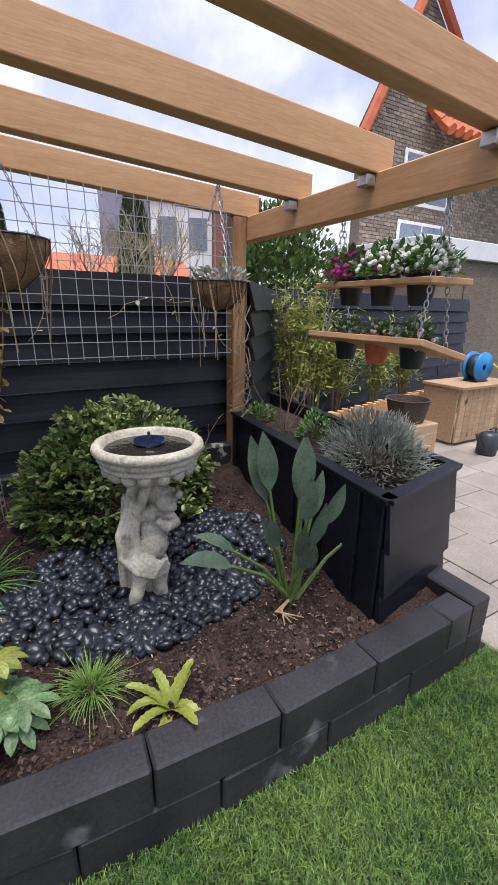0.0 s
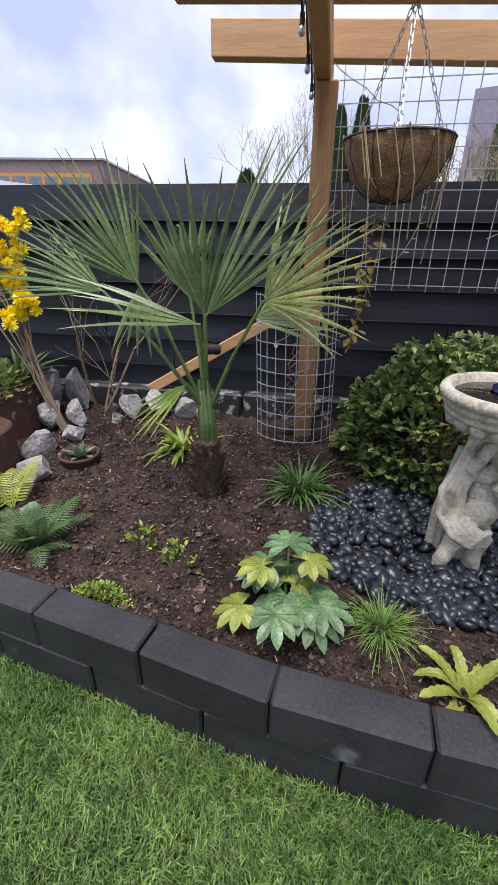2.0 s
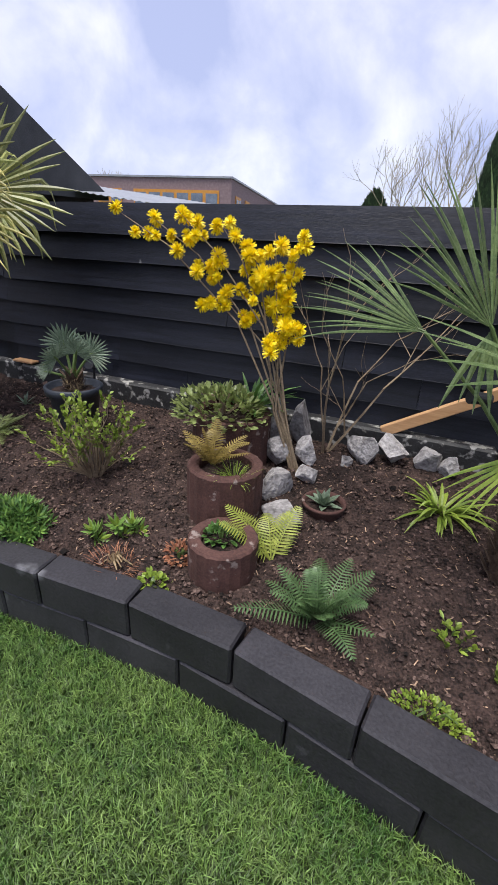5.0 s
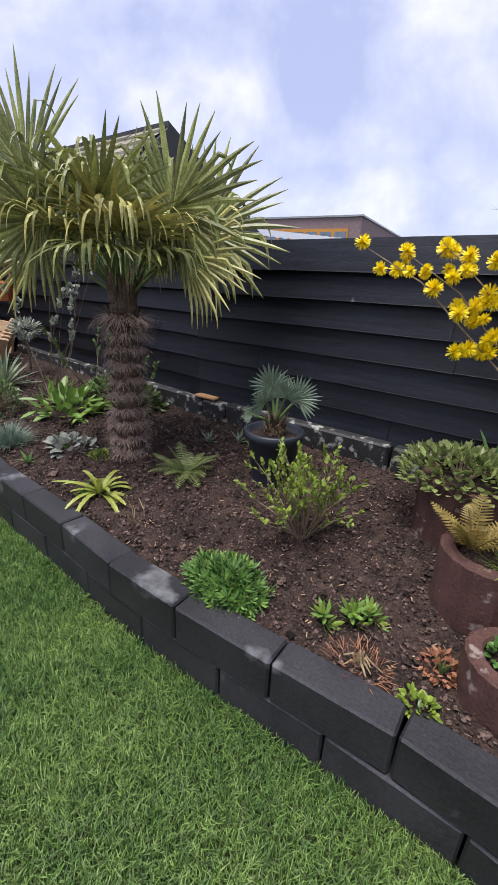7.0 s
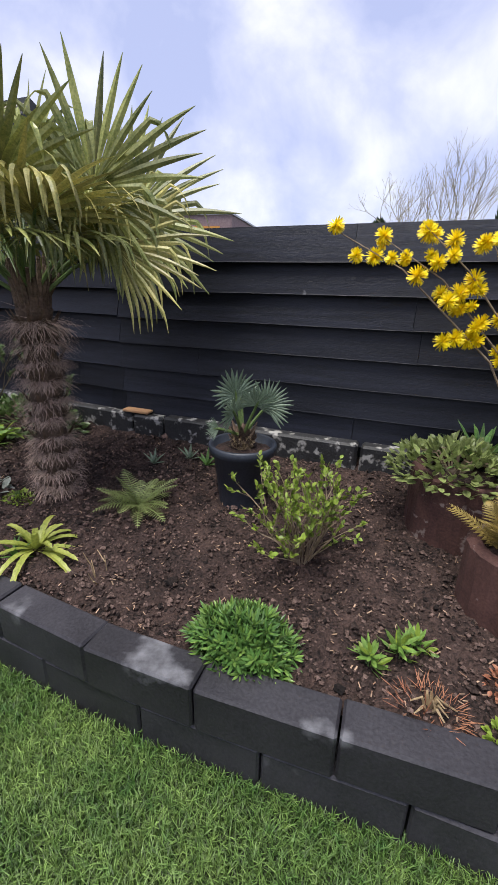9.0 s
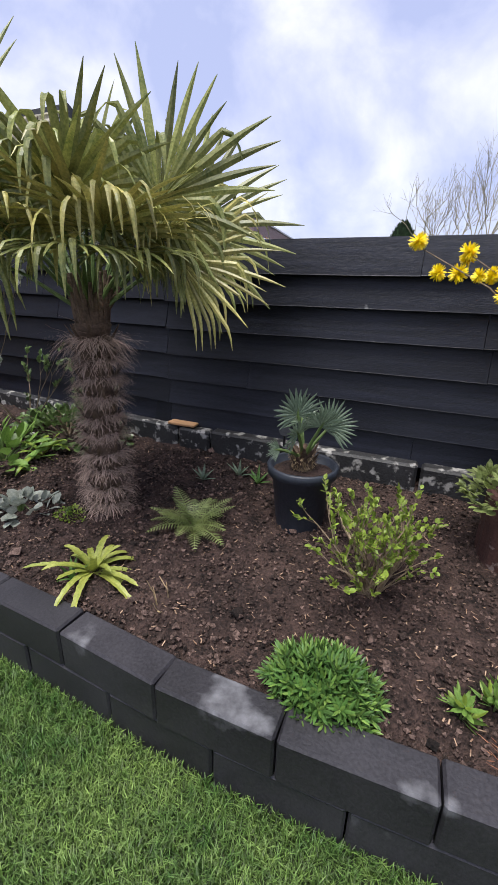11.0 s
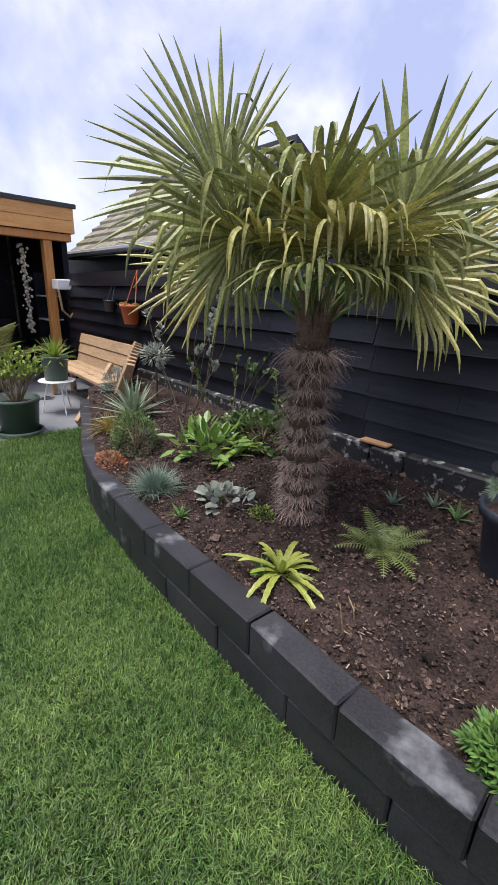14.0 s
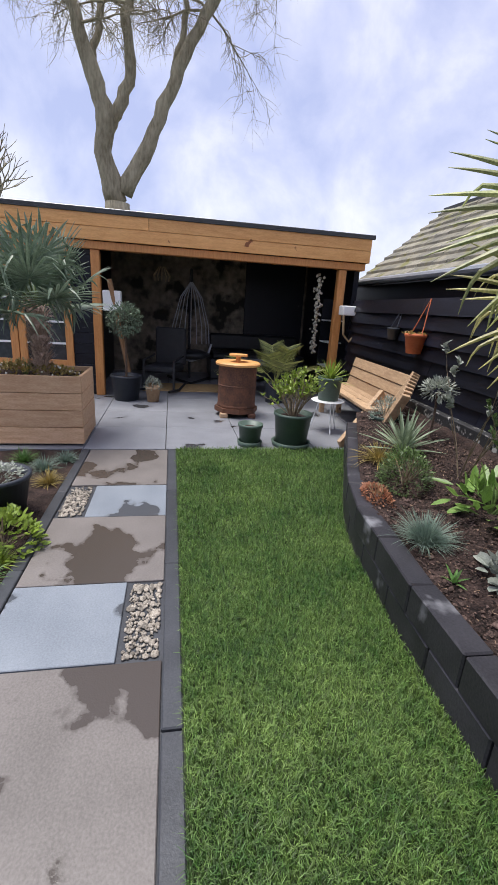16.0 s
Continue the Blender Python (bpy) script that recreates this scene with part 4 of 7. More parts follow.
bare_tree("bare_tree", "pale twiggy tree behind the back fence", (4.3, 13.5, 0), 3.9, 0.07, 22, 4, 0.8, 5, 0.7)
bare_tree("bare_tree", "pale twiggy tree behind the back fence", (3.0, 13.0, 0), 3.6, 0.07, 25, 4, 0.8, 5, 0.7)


def conifer(at, h, r, seed, label="dark green columnar conifer behind the back fence", n=5200):
    rg = random.Random(seed)
    t = thing("conifer", label, "tree", at)
    part("trunk", Soup().tube([(0, 0, -0.1), (0, 0, h * 0.8)], [0.12, 0.03], 6), M_BARK, t)
    s = Soup()
    for _ in range(n):
        z = rg.random() ** 1.1 * h
        q = z / h
        rr = r * min(1, 3 * q + 0.3) * (1 - q ** 3) ** 0.7 * rg.uniform(0.75, 1.08)
        a = rg.uniform(0, 6.283)
        p = Vector((math.cos(a) * rr, math.sin(a) * rr, z))
        tip = p + Vector((math.cos(a) * 0.1, math.sin(a) * 0.1, rg.uniform(0.15, 0.4)))
        s.strip([p, (p + tip) / 2, tip], [0.03, 0.055, 0.01], (-math.sin(a), math.cos(a), 0.2))
    part("crown", s, M_CONIFER, t)


conifer((5.1, 18.2, 0), 5.2, 0.66, 1)
conifer((0.12, 16.6, 0), 4.4, 0.30, 2)
conifer((0.72, 16.8, 0), 4.65, 0.30, 3)
conifer((-4.4, 27.0, 0), 4.4, 1.1, 6, "rounded dark conifer beyond the back fence")


# ---- plants ----
def fan_frond(s, base, d, petiole, radius, rg, n=26, span=300, droop=0.35, width=0.02, stalk=None, sr=0.006, out=1.0):
    """A palmate palm leaf: a stalk from base along d, and narrow folded segments spread round its end."""
    d = Vector(d).normalized()
    side = d.cross(Vector((0, 0, 1)))
    side = side.normalized() if side.length > 0.05 else Vector((1, 0, 0))
    nrm = side.cross(d).normalized()
    hub = Vector(base) + d * petiole + Vector((0, 0, -0.12 * petiole * (1 - d.z)))
    stalk.tube([base, Vector(base) + d * petiole * 0.5, hub], [sr * 1.4, sr, sr * 0.8], 5)
    d = Vector((d.x * out, d.y * out, d.z)).normalized()
    nrm = side.cross(d).normalized()
    for i in range(n):
        a = radians(-span / 2 + span * i / (n - 1))
        u = (d * math.cos(a) + side * math.sin(a)).normalized()
        ln = radius * (0.72 + 0.28 * math.cos(a * 0.55)) * rg.uniform(0.9, 1.05)
        cup = 0.18 * math.cos(a)
        pts, wd = [], []
        bend = droop * rg.uniform(0.4, 1.3) + (rg.uniform(0.5, 1.2) if rg.random() < 1.3 * droop - 0.05 else 0)
        for q in (0.03, 0.3, 0.6, 0.82, 1.0):
            p = hub + u * ln * q + nrm * (cup * ln * q) + Vector((0, 0, -1)) * bend * ln * max(0, q - 0.5) ** 1.5 * 1.5
            pts.append(p)
            wd.append(width * (0.25, 0.9, 1.0, 0.7, 0.08)[len(wd)])
        s.strip(pts, wd, nrm.cross(u), 0.5)


def fan_palm(label, at, trunk_h, trunk_r, fronds, petiole, radius, seed, leaf_m, old_m=None, old=0, droop=0.35, width=0.02, n=26, fibre=0, low=-0.2, high=1.3, dirs=None, span=290, out=1.0):
    rg = random.Random(seed)
    palm = thing("fan_palm", label, "palm", at)
    tr = Soup()
    if trunk_h > 0:
        prof = [(trunk_r * 1.15, -0.03)] + [(trunk_r * (1 + 0.12 * ((i % 2) * 2 - 1) + rg.uniform(-0.05, 0.05)), trunk_h * i / 16) for i in range(17)] + [(0.0, trunk_h + 0.03)]
        tr.lathe(prof, 14)
        for _ in range(150 if fibre else 26):
            a, z = rg.uniform(0, 6.283), rg.uniform(0.02, trunk_h)
            o = Vector((math.cos(a), math.sin(a), 0))
            p = o * trunk_r * 0.85 + Vector((0, 0, z))
            tr.strip([p, p + o * 0.035 + Vector((0, 0, 0.045)), p + o * (0.07 if fibre else 0.05) + Vector((0, 0, 0.08))], [0.02, 0.014, 0.004], (-o.y, o.x, 0))
        part("trunk", tr, M_FIBRE if fibre else M_BARK, palm)
    if fibre:
        f = Soup()
        for _ in range(fibre):
            a, z = rg.uniform(0, 6.283), trunk_h * rg.random()
            k = 1.9 if z > trunk_h * 0.8 else 1.0
            o = Vector((math.cos(a), math.sin(a), 0))
            p = o * trunk_r * rg.uniform(0.9, 1.1) + Vector((0, 0, z))
            ln = rg.uniform(0.04, 0.10) * k
            q = p + o * ln * rg.uniform(0.3, 0.9) + Vector((rg.uniform(-0.5, 0.5) * ln, rg.uniform(-0.5, 0.5) * ln, rg.uniform(-0.7, 0.5) * ln))
            f.strip([p, (p + q) / 2 + o * 0.01, q], [0.0016, 0.0012, 0.0004], (-o.y, o.x, 0.3))
        tagged(part("trunk_fibre", f, M_FIBRE, palm, "shaggy brown trunk fibre"), kind="stuff")
    for i in range(fronds):
        a = 2.4 * i + rg.uniform(-0.25, 0.25)
        e = low + (high - low) * ((i + 0.5) / fronds) ** 0.8
        d = Vector((math.cos(a) * math.cos(e), math.sin(a) * math.cos(e), math.sin(e)))
        pl = petiole * rg.uniform(0.8, 1.15)
        if dirs:
            d, pl = Vector(dirs[i]).normalized(), Vector(dirs[i]).length
        s, st = Soup(), Soup()
        fan_frond(s, (0, 0, trunk_h), d, pl, radius * rg.uniform(0.88, 1.1), rg, n, span, droop * (1.25 if i < old else 1), width, st, 0.006, (1.3 if i < old else out))
        fr = part("frond", s, old_m if old_m and (i < old or i % 3 == 0) else leaf_m, palm)
        part("leaf_stalk", st, M_STALK, fr)
    return palm


def blade(s, base, d, ln, w, bend, rg, side=None, fold=0.3, prof=(0.7, 1, 0.8, 0.1)):
    d = Vector(d).normalized()
    side = side or d.cross(Vector((0, 0, 1)))
    if side.length < 0.01:
        side = Vector((1, 0, 0))
    k = len(prof)
    pts = [Vector(base) + d * ln * q - Vector((0, 0, 1)) * bend * ln * q * q for q in [i / (k - 1) for i in range(k)]]
    s.strip(pts, [w * v for v in prof], side, fold)


def tuft(name, label, at, n, ln, w, mt, seed, lift=(0.5, 1.35), bend=0.5, category="grass plant", r=0.03, group=""):
    rg = random.Random(seed)
    s = Soup()
    for _ in range(n):
        a, e = rg.uniform(0, 6.283), rg.uniform(*lift)
        d = (math.cos(a) * math.cos(e), math.sin(a) * math.cos(e), math.sin(e))
        b = (math.cos(a) * r * rg.random(), math.sin(a) * r * rg.random(), 0)
        blade(s, b, d, ln * rg.uniform(0.55, 1.1), w, bend * rg.uniform(0.4, 1.2), rg, prof=(0.7, 1, 0.9, 0.7, 0.1))
    ob = tagged(part(name, s, mt, None, label), "", category, group)
    ob.location = at
    return ob


def oval(s, p, d, ln, w, rg, fold=0.25, side=None):
    d = Vector(d).normalized()
    sd = side or d.cross(Vector((rg.uniform(-0.4, 0.4), rg.uniform(-0.4, 0.4), 1)))
    if sd.length < 0.01:
        sd = Vector((1, 0, 0))
    p = Vector(p)
    s.strip([p, p + d * ln * 0.35, p + d * ln * 0.75, p + d * ln], [w * 0.25, w, w * 0.75, w * 0.05], sd, fold)


def mound(name, label, at, r, n, ln, w, mt, seed, stem_m=None, stems=10, category="shrub", flat=1.0, tipped=None, inner=0.55):
    """A leafy bush: stems that fork from the base, and leaves set in an uneven shell."""
    rg = random.Random(seed)
    ob = thing(name, label, category, at)
    st, lv = Soup(), Soup()
    lumps = [(Vector((math.cos(a), math.sin(a), rg.uniform(0.1, 0.9))).normalized(), rg.uniform(0.85, 1.18)) for a in [rg.uniform(0, 6.283) for _ in range(7)]]
    for _ in range(stems):
        a, e = rg.uniform(0, 6.283), rg.uniform(0.5, 1.5)
        d = Vector((math.cos(a) * math.cos(e), math.sin(a) * math.cos(e), math.sin(e)))
        st.tube([(0, 0, -0.01), d * r[0] * 0.4 + Vector((0, 0, 0.02)), Vector((d.x * r[0], d.y * r[1], d.z * r[2])) * 0.9], [0.006, 0.004, 0.002], 4)
    for _ in range(n):
        a, e = rg.uniform(0, 6.283), math.asin(rg.uniform(-0.15, 1))
        d = Vector((math.cos(a) * math.cos(e), math.sin(a) * math.cos(e), math.sin(e)))
        k = rg.uniform(inner, 1.0) ** 0.6
        for l, amp in lumps:
            if d.dot(l) > 0.75:
                k *= 1 + (amp - 1) * (d.dot(l) - 0.75) * 4
        p = Vector((d.x * r[0], d.y * r[1], max(0.01, d.z * r[2] + 0.12 * r[2]))) * k
        u = (d + Vector((rg.uniform(-1, 1), rg.uniform(-1, 1), rg.uniform(-0.5, 1))) * 0.75).normalized()
        oval(lv, p, u, ln * rg.uniform(0.6, 1.2), w * rg.uniform(0.7, 1.2), rg)
    tagged(part("branchwork", st, stem_m or M_TWIG, ob), kind="stuff")
    tagged(part("foliage", lv, mt, ob), kind="stuff")
    if tipped:
        b = Soup()
        for _ in range(tipped[1]):
            a, e = rg.uniform(0, 6.283), math.asin(rg.uniform(0.0, 1))
            d = Vector((math.cos(a) * math.cos(e), math.sin(a) * math.cos(e), math.sin(e)))
            b.ball(Vector((d.x * r[0], d.y * r[1], d.z * r[2] + 0.1 * r[2])) * rg.uniform(0.92, 1.03), tipped[2], 6, 4)
        tagged(part("blossom_or_berry", b, tipped[0], ob), kind="stuff")
    return ob


def whorl_mound(name, label, at, r, shoots, leaves, ln, w, mt, tip_m, seed, category="shrub"):
    """A low bush of many shoots, each ending in a whorl of narrow leaves; the youngest leaves are paler."""
    rg = random.Random(seed)
    ob = thing(name, label, category, at)
    st, lv, young_lv = Soup(), Soup(), Soup()
    for i in range(shoots):
        a, e = 2.4 * i, math.asin((i + 0.5) / shoots)
        d = Vector((math.cos(a) * math.cos(e), math.sin(a) * math.cos(e), math.sin(e)))
        c = Vector((d.x * r[0], d.y * r[1], d.z * r[2])) * rg.uniform(0.72, 1.06)
        ax = (d + Vector((rg.gauss(0, 0.25), rg.gauss(0, 0.25), 0.55))).normalized()
        st.tube([(c.x * 0.2, c.y * 0.2, -0.01), c * 0.6, c], [0.003, 0.0025, 0.002], 4)
        o = ax.orthogonal().normalized()
        for k in range(leaves):
            b = 2.4 * k + i
            u = (o * math.cos(b) + ax.cross(o) * math.sin(b))
            spread_out = 0.25 + 1.0 * (1 - k / leaves)
            oval(young_lv if k > leaves * 0.72 else lv, c - ax * 0.03 * (1 - k / leaves), (u * spread_out + ax * 0.75).normalized(), ln * rg.uniform(0.75, 1.15) * (1 if k < leaves * 0.7 else 0.75), w * rg.uniform(0.8, 1.15), rg, 0.3, ax.cross(u))
    tagged(part("stem_tangle", st, M_STALK, ob), kind="stuff")
    tagged(part("foliage", lv, mt, ob), kind="stuff")
    tagged(part("young_foliage", young_lv, tip_m, ob, "pale young leaf whorls"), kind="stuff")
    return ob


def strap_fern(label, at, n, ln, w, mt, seed, turn=0):
    """A hart's tongue or sword fern: each strap leaf waved along its edges."""
    rg = random.Random(seed)
    ob = thing("fern", label, "fern", at)
    for i in range(n):
        a, e = 2.4 * i + rg.uniform(-0.3, 0.3) + turn, rg.uniform(0.35, 1.15)
        d = Vector((math.cos(a) * math.cos(e), math.sin(a) * math.cos(e), math.sin(e)))
        l = ln * rg.uniform(0.7, 1.1)
        s = Soup()
        pr = [0.25] + [(0.8 + 0.2 * (j % 2)) * (1 - 0.5 * (j / 13) ** 3) for j in range(13)] + [0.1]
        blade(s, (0, 0, 0), d, l, w, rg.uniform(0.3, 0.75), rg, prof=pr, fold=0.35)
        part("frond", s, mt, ob)
    return ob


def feather_fern(label, at, n, ln, mt, seed, low=0.35, high=1.0, turn=0.0, arc=6.283, pin=0.16):
    rg = random.Random(seed)
    ob = thing("fern", label, "fern", at)
    for i in range(n):
        a, e = turn + arc * (i + rg.uniform(-0.3, 0.3)) / n, rg.uniform(low, high)
        d = Vector((math.cos(a) * math.cos(e), math.sin(a) * math.cos(e), math.sin(e)))
        l, bend = ln * rg.uniform(0.75, 1.1), rg.uniform(0.25, 0.5)
        side = d.cross(Vector((0, 0, 1))).normalized()
        s = Soup()
        at_q = lambda q: d * l * q - Vector((0, 0, 1)) * bend * l * q * q
        s.tube([at_q(q / 5) for q in range(6)], [0.003, 0.0028, 0.0024, 0.002, 0.0015, 0.0006], 4)
        np_ = max(8, int(l / 0.017))
        for j in range(np_):
            q = 0.12 + 0.87 * j / np_
            g = (at_q(q + 0.02) - at_q(q)).normalized()
            pl = l * pin * (math.sin(math.pi * min(1, 0.25 + q * 0.72)) + 0.05)
            for sg in (-1, 1):
                u = (side * sg + g * 0.45 - Vector((0, 0, 0.15))).normalized()
                s.strip([at_q(q), at_q(q) + u * pl * 0.5, at_q(q) + u * pl], [0.0026, 0.003, 0.0005], g)
        part("frond", s, mt, ob)
    return ob


def twig_shrub(name, label, at, h, n, seed, leaf_m=None, leaves=0, ln=0.03, w=0.012, spread=0.5, stem_m=None, depth=2, category="shrub", r=0.006, low=0.0):
    rg = random.Random(seed)
    ob = thing(name, label, category, at)
    st, lv = Soup(), Soup()
    tips = []
    for i in range(n):
        a, e = rg.uniform(0, 6.283), rg.uniform(1.0, 1.5) - low
        d = Vector((math.cos(a) * math.cos(e) * (1 + spread), math.sin(a) * math.cos(e) * (1 + spread), math.sin(e))).normalized()
        grow(st, (math.cos(a) * 0.02, math.sin(a) * 0.02, -0.01), d, h * rg.uniform(0.4, 0.6), r, depth, rg, spread, 0.2, 2, tips, 3)
    tagged(part("branchwork", st, stem_m or M_TWIG, ob), kind="stuff")
    if leaf_m:
        for p, d in tips:
            for _ in range(max(1, leaves // max(1, len(tips)))):
                u = (d + Vector((rg.uniform(-1, 1), rg.uniform(-1, 1), rg.uniform(-0.6, 0.8)))).normalized()
                oval(lv, p - d * rg.uniform(0, 0.07), u, ln * rg.uniform(0.6, 1.2), w * rg.uniform(0.7, 1.2), rg)
        tagged(part("foliage", lv, leaf_m, ob), kind="stuff")
    return ob


def rosette(name, label, at, n, ln, w, mt, seed, lift=(0.3, 1.3), category="plant", prof=(0.8, 1, 0.7, 0.05)):
    rg = random.Random(seed)
    s = Soup()
    for i in range(n):
        a, e = 2.4 * i, lift[0] + (lift[1] - lift[0]) * i / n
        d = (math.cos(a) * math.cos(e), math.sin(a) * math.cos(e), math.sin(e))
        blade(s, (0, 0, 0), d, ln * rg.uniform(0.8, 1.1), w, 0.1, rg, prof=prof, fold=0.4)
    ob = tagged(part(name, s, mt, None, label), "", category)
    ob.location = at
    return ob


# big shaggy palm and the young palm
def fan_blade(s, hub, axis, face, radius, rg, n=34, span=280, fuse=0.45, hang=0.5, soft=0.05, wide=1.0):
    """A pleated fan leaf: segments joined for the part fuse of their length, then free; the share hang of them folds over at the tip."""
    axis = Vector(axis).normalized()
    face = Vector(face)
    face = (face - axis * face.dot(axis)).normalized()
    side = axis.cross(face)
    step = radians(span) / (n - 1)
    down = Vector((0, 0, -1))
    qs = (0.03, 0.2, fuse, 0.56, 0.64, 0.72, 0.8, 0.9, 1.0)
    for i in range(n):
        a = -radians(span) / 2 + step * i
        u = (axis * math.cos(a) + side * math.sin(a) + face * (0.10 + 0.05 * (i % 2))).normalized()
        ln = radius * (0.74 + 0.26 * math.cos(a * 0.5)) * rg.uniform(0.84, 1.06)
        full = math.tan(step / 2) * ln * fuse * 1.04 * wide
        fold_at = rg.uniform(0.52, 0.86) if rg.random() < hang else 2.0
        v, p, last = u.copy(), Vector(hub), 0.0
        pts, wd = [], []
        for q in qs:
            if q > fold_at:
                v = v.lerp(down, 0.48).normalized()
            elif q > 0.4:
                v = v.lerp(down, soft * rg.uniform(0.4, 1.6)).normalized()
            p = p + v * ln * (q - last)
            last = q
            pts.append(p)
            wd.append(full * q / fuse if q <= fuse else full * (1 - 0.93 * ((q - fuse) / (1 - fuse)) ** 1.8))
        s.strip(pts, wd, face.cross(u), 0.42)


def fan_leaf(palm, base, hub, axis, face, radius, rg, mt, **kw):
    s, st = Soup(), Soup()
    base, hub = Vector(base), Vector(hub)
    fan_blade(s, hub, axis, face, radius, rg, **kw)
    midst = base.lerp(hub, 0.5) + Vector((0, 0, 0.05 * (hub - base).length))
    st.tube([base, midst, hub, hub + Vector(axis).normalized() * 0.03], [0.011, 0.007, 0.006, 0.003], 6)
    fr = part("frond", s, mt, palm)
    part("leaf_stalk", st, M_STALK, fr)


def shaggy_trunk(palm, h, r, tiers, rg, hair=0.095, hair_m=None):
    """A fibrous palm trunk: a core, rows of old leaf bases, and hair that hangs out in rings."""
    core = Soup().lathe([(r * 1.1, -0.04)] + [(r * (1 + 0.10 * math.sin(i * 1.9)), h * i / 24) for i in range(25)] + [(r * 0.6, h + 0.04), (0, h + 0.06)], 16)
    part("trunk", core, M_BARK, palm, "dark fibrous trunk", True)
    boots, f = Soup(), Soup()
    for t in range(tiers):
        z = h * (t + 0.35) / tiers
        for k in range(9):
            a = 6.283 * (k + 0.5 * (t % 2)) / 9 + rg.uniform(-0.12, 0.12)
            o, tg = Vector((math.cos(a), math.sin(a), 0)), Vector((-math.sin(a), math.cos(a), 0))
            b = o * r * 0.95 + Vector((0, 0, z + rg.uniform(-0.012, 0.012)))
            boots.strip([b, b + o * 0.022 + Vector((0, 0, 0.03)), b + o * 0.045 + Vector((0, 0, 0.062))], [0.017, 0.013, 0.004], tg, 0.4)
            long = 1.75 if t == tiers - 1 else 1.25 if t == tiers - 2 else 1.0
            for _ in range(46):
                w = rg.gauss(0, 0.55)
                d = (o + tg * w + Vector((0, 0, rg.uniform(-0.1, 0.75)))).normalized()
                p = b + tg * rg.uniform(-0.025, 0.025) + Vector((0, 0, rg.uniform(-0.014, 0.014)))
                ln = hair * long * rg.uniform(0.5, 1.25)
                pts, v = [p], d
                for q in range(4):
                    v = (v + Vector((0, 0, -0.27)) + Vector((rg.gauss(0, 0.22), rg.gauss(0, 0.22), rg.gauss(0, 0.15)))).normalized()
                    p = p + v * ln / 4
                    pts.append(p)
                f.strip(pts, [0.0012, 0.0012, 0.0010, 0.0008, 0.0003], tg)
    tagged(part("leaf_base", boots, M_BARK, palm, "stubs of old leaf bases"), kind="stuff")
    tagged(part("trunk_fibre", f, hair_m or M_FIBRE, palm, "shaggy grey brown trunk fibre"), kind="stuff")


tall = thing("fan_palm", "tall shaggy windmill palm with drooping yellowing fan leaves", "palm", spot(-3.19, 3.50))
rg = random.Random(3)
shaggy_trunk(tall, 0.84, 0.068, 10, rg, 0.085)
top = Vector((0, 0, 0.87))
VR, VT, VZ = Vector((0.76, 0.65, 0)), Vector((0.65, -0.76, 0)), Vector((0, 0, 1))
chosen = [
    (VT * 0.26 + VZ * 0.40 - VR * 0.02, VZ * 1.0 + VT * 0.30, 0.40, 290, 0.75, M_PALM),
    (VR * 0.28 + VT * 0.14 + VZ * 0.42, VR * 0.75 + VZ * 0.65 + VT * 0.2, 0.45, 285, 0.35, M_PALM),
    (-VR * 0.40 + VT * 0.05 + VZ * 0.53, -VR * 1.0 + VZ * 0.52, 0.54, 190, 0.15, M_PALM),
    (VR * 0.42 - VT * 0.10 + VZ * 0.36, VR * 1.0 + VZ * 0.45, 0.50, 260, 0.35, M_PALM),
    (VT * 0.24 + VZ * 0.30 + VR * 0.02, VT * 0.75 + VZ * 0.55, 0.42, 280, 0.85, M_PALM2),
    (-VR * 0.30 + VT * 0.22 + VZ * 0.34, VT * 0.5 - VR * 0.6 + VZ * 0.4, 0.44, 270, 0.45, M_PALM),
    (-VR * 0.42 - VT * 0.05 + VZ * 0.24, -VR * 1.0 + VZ * 0.40, 0.44, 190, 0.7, M_PALM2),
    (VR * 0.34 + VT * 0.16 + VZ * 0.22, VR * 0.9 + VT * 0.3 + VZ * 0.40, 0.42, 190, 0.7, M_PALM2),
    (VR * 0.06 - VT * 0.05 + VZ * 0.52, VZ + VR * 0.15, 0.36, 280, 0.75, M_PALM),
    (-VR * 0.18 - VT * 0.12 + VZ * 0.50, VZ - VR * 0.4 - VT * 0.2, 0.36, 270, 0.75, M_PALM),
    (VR * 0.2 - VT * 0.25 + VZ * 0.46, VZ * 0.8 + VR * 0.6 - VT * 0.4, 0.40, 270, 0.5, M_PALM),
]
for off, axis, rad, span, hang, mt in chosen:
    axis = axis.normalized()
    flat = Vector((off.x, off.y, 0.0)).normalized()
    face = VT + VZ * 0.45 + flat * 0.2 if abs(off.dot(VR)) > 0.25 else flat * axis.z + VZ * (0.25 + 1 - axis.z)
    fan_leaf(tall, top + off * 0.06, top + off, axis, face, rad, rg, mt, span=span, hang=hang, soft=0.03)
for i in range(17):
    a = 2.4 * i + 0.5 + rg.uniform(-0.2, 0.2)
    tier = i % 3
    e, pl, ax = ((1.0, 0.42, 0.65), (0.80, 0.42, 0.32), (0.75, 0.34, 0.0))[tier]
    flat = Vector((math.cos(a), math.sin(a), 0))
    off = flat * pl * math.cos(e) + VZ * pl * math.sin(e)
    axis = flat * math.cos(ax) + VZ * math.sin(ax)
    fan_leaf(tall, top + off * 0.05, top + off, axis, flat * math.sin(ax + 0.3) + VZ * math.cos(ax), rg.uniform(0.32, 0.41), rg, (M_PALM, M_PALM2, M_PALM)[tier], span=(250, 230, 250)[tier], hang=(0.65, 0.55, 0.55)[tier], soft=(0.05, 0.06, 0.10)[tier])

